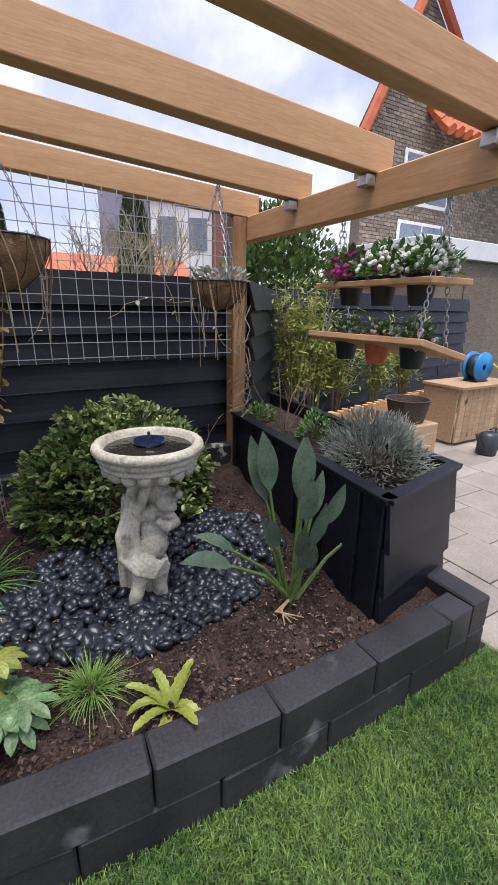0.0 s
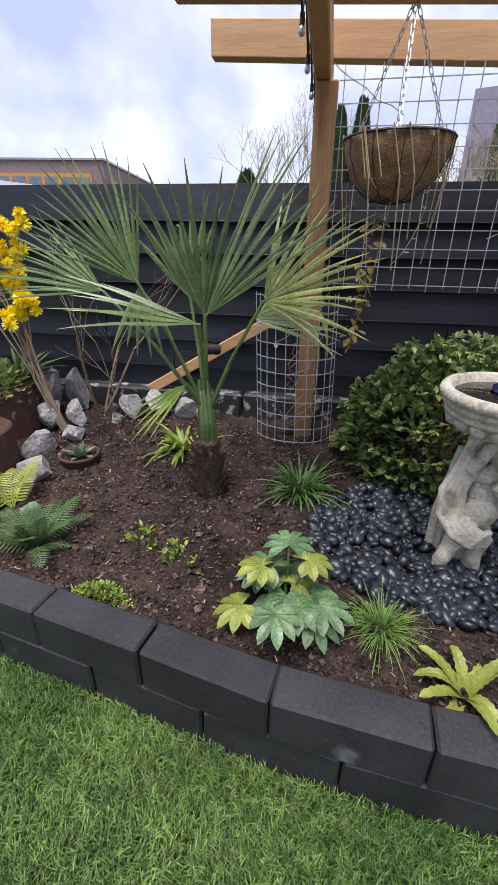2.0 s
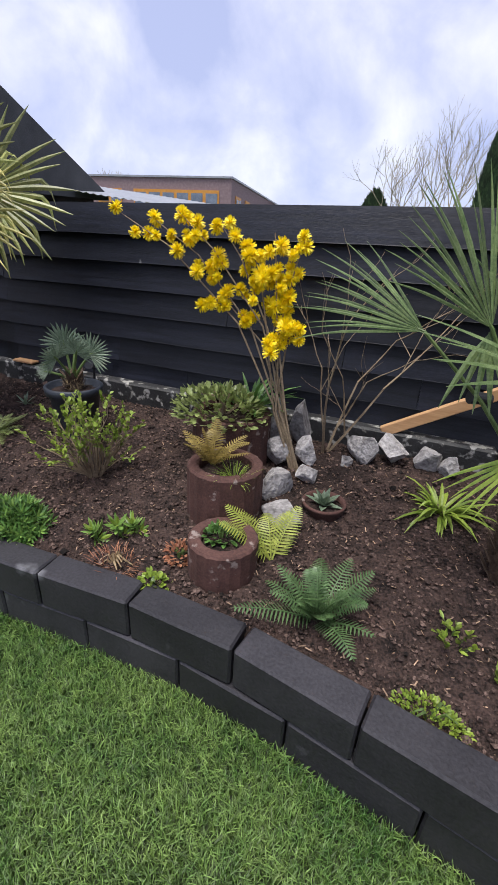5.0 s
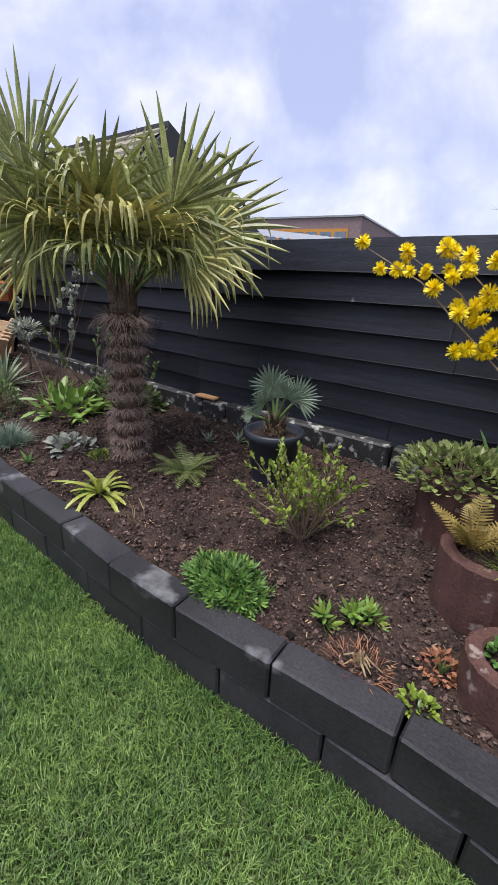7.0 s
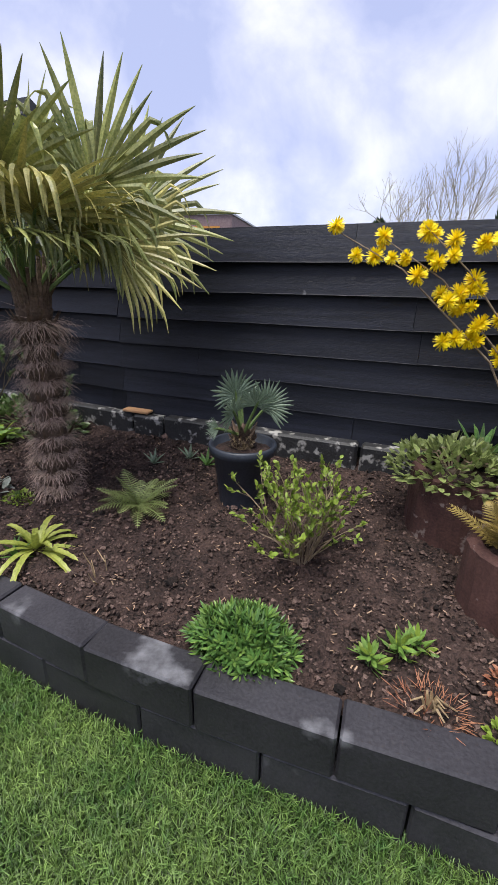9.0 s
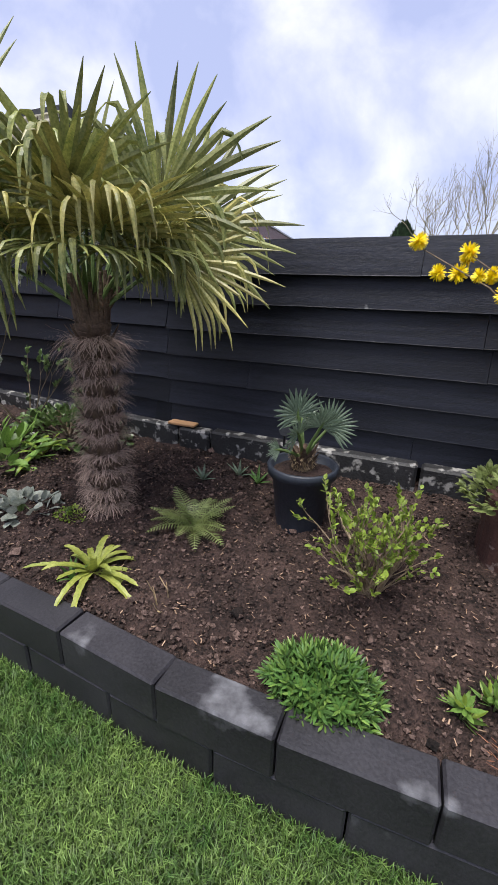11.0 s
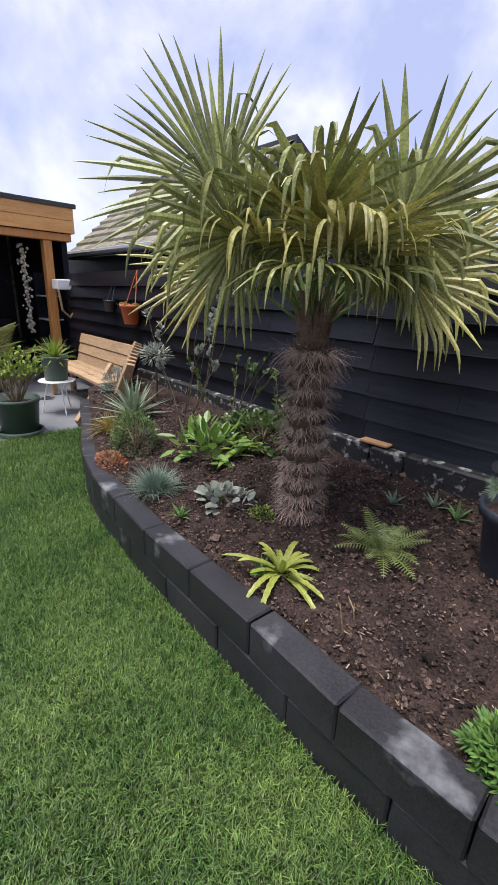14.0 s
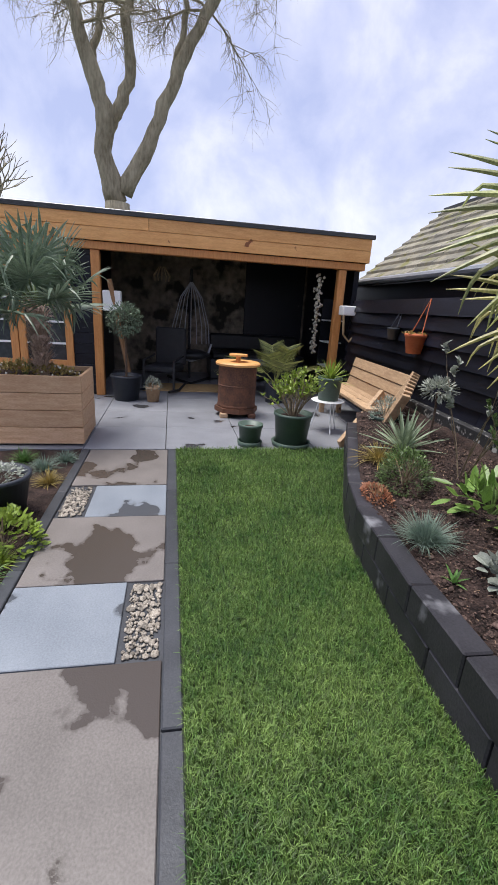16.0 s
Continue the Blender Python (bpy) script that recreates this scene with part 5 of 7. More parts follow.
neck = Soup()
for k in range(22):
    a = 2.4 * k
    o = Vector((math.cos(a), math.sin(a), 0))
    neck.tube([o * 0.045 + VZ * 0.80, o * 0.062 + VZ * 0.90, o * rg.uniform(0.07, 0.13) + VZ * rg.uniform(0.97, 1.06)], [0.02, 0.014, 0.007], 6)
tagged(part("old_leaf_stalk", neck, M_BARK, tall, "brown sheathed stubs of old leaf stalks"), kind="stuff")

young = thing("fan_palm", "young windmill palm with stiff green fan leaves", "palm", spot(-0.21, 3.46))
rg = random.Random(11)
shaggy_trunk(young, 0.24, 0.044, 5, rg, 0.014, M_BARK)
sheath = Soup()
for k in range(9):
    a = 0.7 * k
    sheath.tube([(0.022 * math.cos(a), 0.022 * math.sin(a), 0.10), (0.026 * math.cos(a), 0.026 * math.sin(a), 0.30), (0.018 * math.cos(a) - 0.01, 0.018 * math.sin(a), 0.46 + 0.02 * (k % 3))], [0.020, 0.015, 0.008], 6)
part("leaf_sheath", sheath, M_PALMY, young, "green sheathed leaf bases", True)
for hub, axis, face, rad, span, n, hang, mt in (
        ((0.00, 0.00, 0.74), (-0.10, 0.0, 1), (0.3, -1, 0.2), 0.46, 54, 9, 0.0, M_PALMY),
        ((0.01, -0.02, 0.74), (0.66, 0.05, 0.76), (-0.5, -1, 0.3), 0.60, 40, 11, 0.0, M_PALMY),
        ((-0.24, 0.00, 0.84), (-0.60, 0.0, 0.82), (0.5, -1, 0.6), 0.44, 74, 17, 0.0, M_PALMY),
        ((-0.24, 0.01, 0.83), (0.1, -0.2, -1.0), (0.1, -1, 0.2), 0.26, 60, 6, 0.0, M_PALMY),
        ((-0.42, 0.08, 0.80), (-0.96, 0.05, 0.34), (0.1, -1, 0.9), 0.44, 64, 16, 0.0, M_PALMY),
        ((0.22, -0.06, 0.80), (0.84, 0.0, 0.46), (0.0, -1, 0.9), 0.40, 120, 20, 0.15, M_PALM),
        ((0.00, -0.07, 0.72), (-0.92, -0.30, 0.16), (0, -0.4, 1), 0.46, 44, 7, 0.0, M_PALMY),
        ((-0.08, 0.10, 0.78), (-0.25, 0.25, 0.9), (0.3, -1, 0.2), 0.38, 60, 8, 0.1, M_PALMY),
        ((-0.06, -0.06, 0.50), (-0.62, -0.25, -0.62), (-0.4, -0.8, 0.5), 0.30, 36, 6, 0.0, M_LIME),
        ((0.16, 0.10, 0.72), (0.8, 0.4, 0.1), (0.2, -0.6, 1), 0.36, 90, 11, 0.3, M_PALMY)):
    fan_leaf(young, (0, 0, 0.36), hub, axis, face, rad, rg, mt, n=n, span=span, hang=hang, fuse=0.3, soft=0.035, wide=1.25)
# birdbath
bath = thing("birdbath", "weathered cast stone birdbath carried by a cherub figure", "birdbath", (0.785, 3.27, 0.205))
bath.scale = (0.975, 0.975, 1.075)
fig = Soup()
fig.box(-0.150, 0.045, -0.085, 0.085, 0.0, 0.040, None, 0.012)
fig.ball((-0.05, 0.0, 0.04), (0.10, 0.085, 0.03), 16, 8, 0.3)
# legs, feet, hips, belly, chest
for a, b, ra, rb in (((-0.058, -0.035, 0.215), (-0.095, -0.050, 0.125), 0.036, 0.027), ((-0.095, -0.050, 0.130), (-0.110, -0.030, 0.045), 0.027, 0.019), ((0.015, -0.02, 0.215), (0.008, -0.03, 0.12), 0.036, 0.028), ((0.008, -0.03, 0.12), (-0.005, 0.0, 0.04), 0.027, 0.02)):
    a, b = Vector(a), Vector(b)
    fig.tube([a, a.lerp(b, 0.35), a.lerp(b, 0.7), b], [ra, ra * 1.02, rb * 1.08, rb], 12)
    fig.ball(a, ra, 10, 7)
    fig.ball(b, rb * 1.05, 10, 7)
for c, r in (((-0.125, -0.055, 0.040), (0.024, 0.044, 0.018)), ((-0.005, -0.045, 0.045), (0.022, 0.04, 0.018)), ((-0.018, 0.0, 0.235), (0.066, 0.056, 0.050)), ((-0.008, -0.020, 0.295), (0.062, 0.056, 0.058)),
             ((-0.002, -0.010, 0.355), (0.058, 0.046, 0.052)), ((-0.004, 0.0, 0.405), (0.060, 0.042, 0.034)), ((0.048, -0.022, 0.455), (0.046, 0.048, 0.052)), ((0.062, -0.055, 0.440), (0.022, 0.022, 0.020)),
             ((0.070, -0.068, 0.452), (0.008, 0.010, 0.010)), ((0.030, 0.008, 0.478), (0.050, 0.048, 0.045)), ((-0.008, 0.03, 0.50), (0.075, 0.055, 0.05))):
    fig.ball(c, r, 14, 9)
# one arm raised to the bowl, one folded over the chest
fig.tube([(-0.052, -0.005, 0.405), (-0.066, -0.03, 0.44), (-0.045, -0.045, 0.50), (-0.02, -0.05, 0.545)], [0.026, 0.025, 0.021, 0.018], 10)
fig.tube([(0.058, -0.01, 0.395), (0.078, -0.04, 0.365), (0.035, -0.075, 0.375), (-0.005, -0.068, 0.405)], [0.026, 0.024, 0.021, 0.016], 10)
for k in range(5):
    fig.ball((0.02 + 0.018 * k, 0.03 - 0.022 * k, 0.505 - 0.006 * k), 0.018, 8, 6)
# drapery: falls from the shoulder, sweeps across the hips, hangs to the base
for k in range(5):
    o = 0.017 * k
    fig.tube([(-0.075 + o, 0.0, 0.54), (-0.105 + o * 0.8, -0.02, 0.45), (-0.145 + o, -0.03, 0.36), (-0.142 + o, -0.05, 0.28), (-0.095 + o * 0.9, -0.075, 0.222 + 0.008 * k), (-0.035 + o * 0.5, -0.082, 0.195 + 0.011 * k), (0.030, -0.060, 0.190 + 0.012 * k)], [0.011, 0.012, 0.013, 0.014, 0.014, 0.013, 0.010], 8)
for k in range(6):
    fig.tube([(0.035 - 0.006 * k, -0.055 + 0.012 * k, 0.215), (0.018 - 0.014 * k, -0.045 + 0.014 * k, 0.14), (0.030 - 0.022 * k, -0.040 + 0.016 * k, 0.02)], [0.013, 0.012, 0.016], 8)
for k in range(5):
    fig.tube([(-0.12 + 0.03 * k, 0.045, 0.02), (-0.12 + 0.028 * k, 0.05, 0.24), (-0.09 + 0.03 * k, 0.035, 0.48)], [0.02, 0.019, 0.016], 8)
figure = part("pedestal_figure", fig, M_STONE, bath, "pale weathered cherub pedestal", True)
rem = figure.modifiers.new("carved", "REMESH")
rem.mode, rem.voxel_size, rem.use_smooth_shade = "VOXEL", 0.0036, True
bowl = Soup().lathe([(0.0, 0.53), (0.06, 0.53), (0.11, 0.548), (0.158, 0.585), (0.170, 0.598), (0.176, 0.600), (0.182, 0.606), (0.182, 0.613), (0.176, 0.618), (0.182, 0.624), (0.190, 0.628), (0.190, 0.637), (0.184, 0.641), (0.194, 0.646), (0.204, 0.652), (0.207, 0.662), (0.204, 0.672), (0.196, 0.679), (0.180, 0.679), (0.172, 0.674), (0.168, 0.662), (0.155, 0.64), (0.0, 0.62)], 64)
part("bowl", bowl, M_STONE, bath, "round moulded stone bowl", True)
for k in range(16):
    a = 2 * math.pi * k / 16
    part("gadroon", Soup().ball((0.150 * math.cos(a), 0.150 * math.sin(a), 0.59), (0.03, 0.03, 0.026), 8, 6), M_STONE, bath, "", True)
part("water", Soup().lathe([(0.0, 0.655), (0.168, 0.655)], 40), M_WATER, bath, "dark still water")
fountain = thing("solar_fountain", "round dark blue solar fountain floating in the birdbath", "fountain", (0.80, 3.31, 0.910))
part("float", Soup().lathe([(0.0, 0.0), (0.058, 0.0), (0.062, 0.008), (0.058, 0.016), (0.0, 0.018)], 24), M_SOLAR, fountain)
part("nozzle", Soup().tube([(0, 0, 0.015), (0, 0, 0.045)], [0.009, 0.005], 8), M_BLACK, fountain)

# pebbles
bed = thing("pebble_bed", "bed of glossy black pebbles round the birdbath", "pebbles", kind="")
shapes = [Soup().ball((0, 0, 0), (0.036 * a, 0.025 * b, 0.018), 10, 6, 0.25).data("pebble", M_PEBBLE, True) for a, b in ((1, 1), (0.8, 1.1), (1.15, 0.9), (0.7, 0.8), (0.95, 1.2))]
rest = Soup()
count = 0
for i in range(1250):
    a, q = R.uniform(0, 6.283), math.sqrt(R.random())
    x, y = 0.83 + 0.62 * q * math.cos(a) * 0.98, 3.33 + 0.36 * q * math.sin(a)
    x += 0.22 * (y - 3.33)
    if x > 1.45 or y < 2.97:
        continue
    sc = R.uniform(0.55, 1.05)
    z = soil_z(x, y) + 0.008 + 0.028 * R.random() * (1 - 0.6 * q)
    m = pose(x, y, z, R.uniform(-38, 38), R.uniform(-38, 38), R.uniform(0, 360)) @ Matrix.Scale(sc, 4)
    if y < 3.32 and count < 300:
        ob = new("pebble", R.choice(shapes))
        ob.parent, ob.matrix_basis = bed, m
        count += 1
    else:
        me = R.choice(shapes)
        rest.add([m @ v.co for v in me.vertices], [tuple(p.vertices) for p in me.polygons])
tagged(part("pebble_rest", rest, M_PEBBLE, bed, "", True), kind="stuff")

# bird of paradise plant
rg = random.Random(8)
strel = thing("bird_of_paradise", "bird of paradise plant with grey green paddle leaves", "plant", spot(1.25, 2.99))
for d, ln, pl, w in (((-0.10, 0.1, 1), 0.46, 0.24, 0.05), ((0.10, 0.1, 1), 0.44, 0.23, 0.05), ((-0.02, -0.1, 1), 0.36, 0.2, 0.042), ((-0.65, 0.1, 0.75), 0.36, 0.2, 0.032), ((-0.62, -0.1, 0.6), 0.42, 0.24, 0.04), ((0.55, -0.1, 0.6), 0.36, 0.2, 0.04), ((0.28, -0.1, 0.8), 0.36, 0.18, 0.04), ((-0.3, -0.2, 0.9), 0.30, 0.17, 0.032), ((0.05, -0.3, 0.8), 0.2, 0.15, 0.045), ((-0.25, 0.0, 1), 0.25, 0.15, 0.02), ((0.18, 0.2, 1), 0.40, 0.26, 0.05), ((-0.16, 0.2, 1), 0.42, 0.27, 0.048), ((0.12, -0.2, 1), 0.27, 0.2, 0.04), ((-0.12, -0.25, 1), 0.22, 0.17, 0.035), ((0.3, 0.1, 1), 0.33, 0.2, 0.035)):
    d = Vector(d).normalized()
    b = Vector((rg.uniform(-0.03, 0.03), rg.uniform(-0.03, 0.03), 0))
    st, lf = Soup(), Soup()
    e = b + d * ln + Vector((0, 0, -0.1 * ln * (1 - d.z)))
    st.tube([b, b + d * ln * 0.5 + Vector((0, 0, 0.03)), e], [0.011, 0.008, 0.006], 6)
    ud = (d + Vector((0, 0, -0.45 * (1 - d.z)))).normalized()
    pr = (0.1, 0.7, 0.98, 1, 0.85, 0.5, 0.04)
    sd = Vector((0.9, -0.5 * rg.uniform(0.3, 1.2), 0.0)) if d.z > 0.8 else ud.cross(Vector((0, -0.5, 1)))
    blade(lf, e, ud, pl * 1.05, w * 0.82, 0.25 if d.z < 0.8 else 0.05, rg, side=sd, fold=0.35, prof=pr)
    lo = part("leaf", lf, M_STREL, strel, smooth=True)
    part("leaf_stalk", st, M_STALK, lo)
s = Soup()
for k in range(4):
    s.tube([(-0.03, -0.04, 0.02), (-0.09 - 0.01 * k, -0.08, 0.03), (-0.11 + 0.03 * k, -0.13, 0.0)], [0.006, 0.005, 0.002], 5)
part("root_tangle", s, M_STRAW, strel, "exposed orange roots")

# shrub behind the bath
mound("evergreen_shrub", "dense glossy evergreen shrub with small red berries", (0.80, 3.85, soil_z(0.8, 3.85) - 0.01), (0.46, 0.32, 0.47), 3600, 0.046, 0.0150, M_DARKLEAF, 5, M_TWIG, 18, tipped=(M_REDBERRY, 60, 0.0065))
lm = Soup()
rg = random.Random(31)
for _ in range(620):
    a, e = rg.uniform(0, 6.283), math.asin(rg.uniform(-0.1, 1))
    d = Vector((math.cos(a) * math.cos(e), math.sin(a) * math.cos(e), math.sin(e)))
    c = Vector((d.x * 0.46, d.y * 0.32, d.z * 0.47 + 0.07)) * rg.uniform(0.93, 1.09)
    for k in range(5):
        t = Vector((rg.gauss(0, 1), rg.gauss(0, 1), rg.gauss(0, 1)))
        oval(lm, c, (d * 0.6 + t.normalized()).normalized(), 0.036, 0.0115, rg)
tagged(part("young_leaves", lm, M_OLIVE, bpy.data.objects["evergreen_shrub"], "pale olive young leaf tips"), kind="stuff")
twig_shrub("dry_shrub", "dry pinkish twiggy seed heads beside the evergreen", (1.16, 4.0, soil_z(1.1, 4.0)), 0.42, 5, 3, M_REDLEAF, 120, 0.02, 0.003, 0.6)

# front row of the bed
strap_fern("yellow green hart's tongue fern arching over the wall", spot(0.66, 2.76), 12, 0.235, 0.018, M_YLEAF, 2)
tuft("grass_tuft", "fine bright green grass tuft in the soil", spot(0.46, 2.92), 260, 0.19, 0.0014, M_FRESH, 5, (0.4, 1.4), 0.7)
tuft("sedge", "arching dark green sedge with long narrow leaves", spot(0.17, 3.52), 120, 0.26, 0.0045, M_MID, 6, (0.4, 1.3), 0.7)
tuft("sedge", "pale variegated sedge at the foot of the young palm", spot(-0.42, 3.75), 60, 0.26, 0.009, M_LIME, 16, (0.3, 1.1), 0.6)


def fatsia(at, n, seed):
    rg = random.Random(seed)
    ob = thing("fatsia", "variegated fatsia with lobed cream and green leaves", "plant", at)
    for i in range(n):
        a, e = 2.4 * i, rg.uniform(0.35, 1.3)
        d = Vector((math.cos(a) * math.cos(e), math.sin(a) * math.cos(e), math.sin(e)))
        ln = rg.uniform(0.08, 0.21)
        hub = d * ln
        st, lf = Soup(), Soup()
        st.tube([(0, 0, 0), hub], [0.004, 0.003], 5)
        out = Vector((math.cos(a), math.sin(a), rg.uniform(-0.35, 0.15))).normalized()
        sd = out.cross(Vector((0, 0, 1))).normalized()
        R0 = rg.uniform(0.075, 0.108)
        for k in range(8):
            b = radians(-125 + 250 * k / 7)
            u = (out * math.cos(b) + sd * math.sin(b)).normalized()
            l = R0 * (1 - 0.3 * abs(k - 3.5) / 3.5)
            lf.strip([hub, hub + u * l * 0.3, hub + u * l * 0.5 - Vector((0, 0, 0.002)), hub + u * l * 0.72 - Vector((0, 0, 0.008)), hub + u * l * 0.88 - Vector((0, 0, 0.014)), hub + u * l - Vector((0, 0, 0.022))], [0.003, 0.0105, 0.0155, 0.0170, 0.0105, 0.0006], u.cross(Vector((0, 0, 1))), 0.22)
        lo = part("leaf", lf, M_YLEAF if i % 4 == 0 else M_FATSIA, ob)
        part("leaf_stalk", st, M_STALK, lo)
    return ob


fatsia(spot(0.17, 2.95), 20, 4)
for x, y in ((-0.37, 3.13), (-0.22, 3.06)):
    twig_shrub("young_plant", "small yellow green seedling in bare soil", spot(x, y), 0.10, 6, int(x * -100), M_LIME, 70, 0.026, 0.008, 0.5, M_STALK, 1, "plant", 0.002)
mound("sedum_mat", "low yellow green sedum cushion behind the wall", spot(-0.42, 2.88), (0.11, 0.06, 0.04), 700, 0.012, 0.004, M_LIME, 8, M_STALK, 4, "plant")


def rock(at, r, seed, label="rough grey granite boulder in the soil", group="rocks in the bed"):
    rg = random.Random(seed)
    bm = bmesh.new()
    bmesh.ops.create_icosphere(bm, subdivisions=3, radius=1)
    cuts = [(Vector((rg.gauss(0, 1), rg.gauss(0, 1), rg.gauss(0, 1))).normalized(), rg.uniform(0.42, 0.72)) for _ in range(13)]
    for v in bm.verts:
        for n, c in cuts:
            k = v.co.dot(n) - c
            if k > 0:
                v.co -= n * k
        v.co *= 1 + 0.05 * noise.noise(v.co * 3 + Vector((seed, 0, 0)))
        v.co = Vector((v.co.x * r[0], v.co.y * r[1], v.co.z * r[2]))
    me = bpy.data.meshes.new("rock")
    bm.to_mesh(me)
    bm.free()
    me.materials.append(M_ROCK)
    ob = tagged(new("rock", me), label, "rock", group)
    ob.matrix_basis = pose(*at, 0, 0, rg.uniform(0, 360))


for i, (x, y, z, r) in enumerate(((-0.79, 4.02, 0.06, (0.075, 0.06, 0.075)), (-0.66, 4.06, 0.06, (0.07, 0.06, 0.075)), (-0.50, 4.05, 0.06, (0.07, 0.05, 0.075)), (-0.86, 3.95, 0.02, (0.04, 0.03, 0.04)), (-0.40, 4.05, 0.04, (0.06, 0.05, 0.055)), (-1.02, 3.44, 0.03, (0.085, 0.065, 0.06)), (-1.11, 3.62, 0.05, (0.085, 0.07, 0.085)), (-1.18, 3.85, 0.06, (0.07, 0.06, 0.075)), (-1.05, 3.88, 0.06, (0.055, 0.05, 0.09)), (-1.27, 4.0, 0.10, (0.08, 0.06, 0.12)), (-1.14, 4.05, 0.11, (0.06, 0.06, 0.12)), (-1.0, 3.75, 0.03, (0.05, 0.04, 0.05)))):
    rock((x, y, soil_z(x, y) + z), [1.35 * q for q in r], i + 3)


def ring(at, r, h, label, dx=0.0):
    ob = thing("planting_ring", label, "planter ring", at)
    part("ring", Soup().lathe([(r, -0.08), (r, h - 0.008), (r - 0.008, h), (r - 0.04, h), (r - 0.047, h - 0.008), (r - 0.047, 0.0)], 40, (0, 0, 0), 0.012, 20), M_RED, ob)
    part("ring_soil", Soup().ball((0, 0, h - 0.045), (r - 0.04, r - 0.04, 0.03), 16, 6, 0.2), M_SOIL, ob)


ring((-1.14, 3.14, soil_z(-1.1, 3.1)), 0.125, 0.13, "low round red brown concrete planting ring")
ring((-1.27, 3.42, soil_z(-1.25, 3.42)), 0.155, 0.22, "round red brown concrete planting ring")
ring((-1.42, 3.80, soil_z(-1.4, 3.8)), 0.19, 0.25, "tall round red brown concrete planting ring")
zr = lambda x, y, h: (x, y, soil_z(x, y) + h - 0.03)
mound("rock_plant", "small green alpine plant in a planting ring", zr(-1.15, 3.15, 0.13), (0.05, 0.05, 0.04), 90, 0.025, 0.009, M_MID, 3, M_STALK, 4, "plant")
feather_fern("bronze fern in a planting ring", zr(-1.33, 3.42, 0.22), 15, 0.27, M_BRONZE, 4, 0.7, 1.5)
tuft("grass_tuft", "fine green grass tuft in a planting ring", zr(-1.2, 3.36, 0.22), 110, 0.12, 0.0015, M_LIME, 9)
mound("trailing_plant", "trailing grey green leaves over a planting ring", zr(-1.46, 3.78, 0.25), (0.24, 0.20, 0.13), 720, 0.04, 0.012, M_OLIVE, 12, M_TWIG, 12, "plant")
tuft("spider_plant", "spiky long leaved plant in the tall ring", zr(-1.36, 3.9, 0.25), 26, 0.30, 0.011, M_MID, 14, (0.3, 1.2), 0.35, "plant")
feather_fern("dark green fern arching over the wall", spot(-0.76, 3.05), 24, 0.30, M_FERN, 5, 0.5, 1.3)
feather_fern("yellow fern frond behind the dark fern", (-0.98, 3.22, soil_z(-0.98, 3.2)), 6, 0.34, M_YLEAF, 6, 0.7, 1.1, 1.2, 2.8, 0.18)
aloe_pot = thing("flower_pot", "small terracotta pot sunk in the soil", "flower pot", (-0.88, 3.58, soil_z(-0.88, 3.58) - 0.085))
part("pot", Soup().lathe([(0.065, 0.0), (0.088, 0.11), (0.094, 0.112), (0.094, 0.125), (0.084, 0.125), (0.08, 0.1)], 28), M_RED, aloe_pot, smooth=True)
part("potting_soil", Soup().ball((0, 0, 0.095), (0.082, 0.082, 0.012), 14, 6, 0.2), M_SOIL, aloe_pot)
rosette("agave", "blue green agave rosette in a terracotta pot", (-0.88, 3.58, soil_z(-0.88, 3.58) + 0.012), 13, 0.10, 0.017, M_PALMB, 3, (0.25, 1.3), "succulent")

# forsythia
fo = thing("forsythia", "forsythia with clusters of bright yellow flowers", "shrub", (-1.07, 3.80, soil_z(-1.07, 3.8)))
st, fl = Soup(), Soup()
rg = random.Random(12)
for tgt in ((-0.16, 0.04, 0.83), (-0.30, 0.0, 0.98), (-0.62, -0.04, 1.10), (-0.95, -0.06, 1.11), (-0.08, 0.06, 1.02), (-0.20, 0.02, 1.03), (-0.42, -0.04, 1.06), (-0.05, 0.0, 0.66), (-0.50, 0.02, 0.74), (-0.74, -0.02, 1.06), (-0.16, -0.03, 0.58)):
    t = Vector(tgt)
    c = Vector((-0.16, 0.02, 0.55))
    pts = [Vector((rg.uniform(-0.03, 0.03), 0, -0.02)), Vector((-0.10, 0.01, 0.28)) + Vector((rg.uniform(-0.045, 0.03), rg.uniform(-0.02, 0.02), 0)), c * 0.8 + t * 0.2 + Vector((rg.uniform(-0.03, 0.03), 0.0, 0)), c * 0.35 + t * 0.65 + Vector((0, 0, 0.05)), t]
    st.tube(pts, [0.006, 0.005, 0.004, 0.003, 0.0015], 5)
    for k in range(12):
        q = 0.34 + 0.68 * k / 11
        p = c * (1 - q) + t * q + Vector((rg.gauss(0, 0.018), rg.gauss(0, 0.02), rg.gauss(0, 0.02) + 0.05 * math.sin(q * 3.1)))
        if rg.random() < 0.12:
            continue
        big_r = rg.uniform(0.75, 1.25)
        for _ in range(90):
            u = Vector((rg.gauss(0, 1), rg.gauss(0, 1), rg.gauss(0, 1))).normalized()
            fl.strip([p, p + u * 0.018 * big_r, p + u * 0.031 * big_r], [0.0015, 0.0032, 0.0010], u.orthogonal())
tagged(part("branchwork", st, M_TWIG, fo), kind="stuff")
tagged(part("blossom", fl, M_YELLOW, fo, "ragged yellow double flowers"), kind="stuff")
twig_shrub("bare_shrub", "leafless grey twiggy shrub before the fence", (-1.0, 4.03, soil_z(-1.0, 4.0)), 0.85, 3, 6, None, 0, spread=0.7, depth=4, r=0.009)

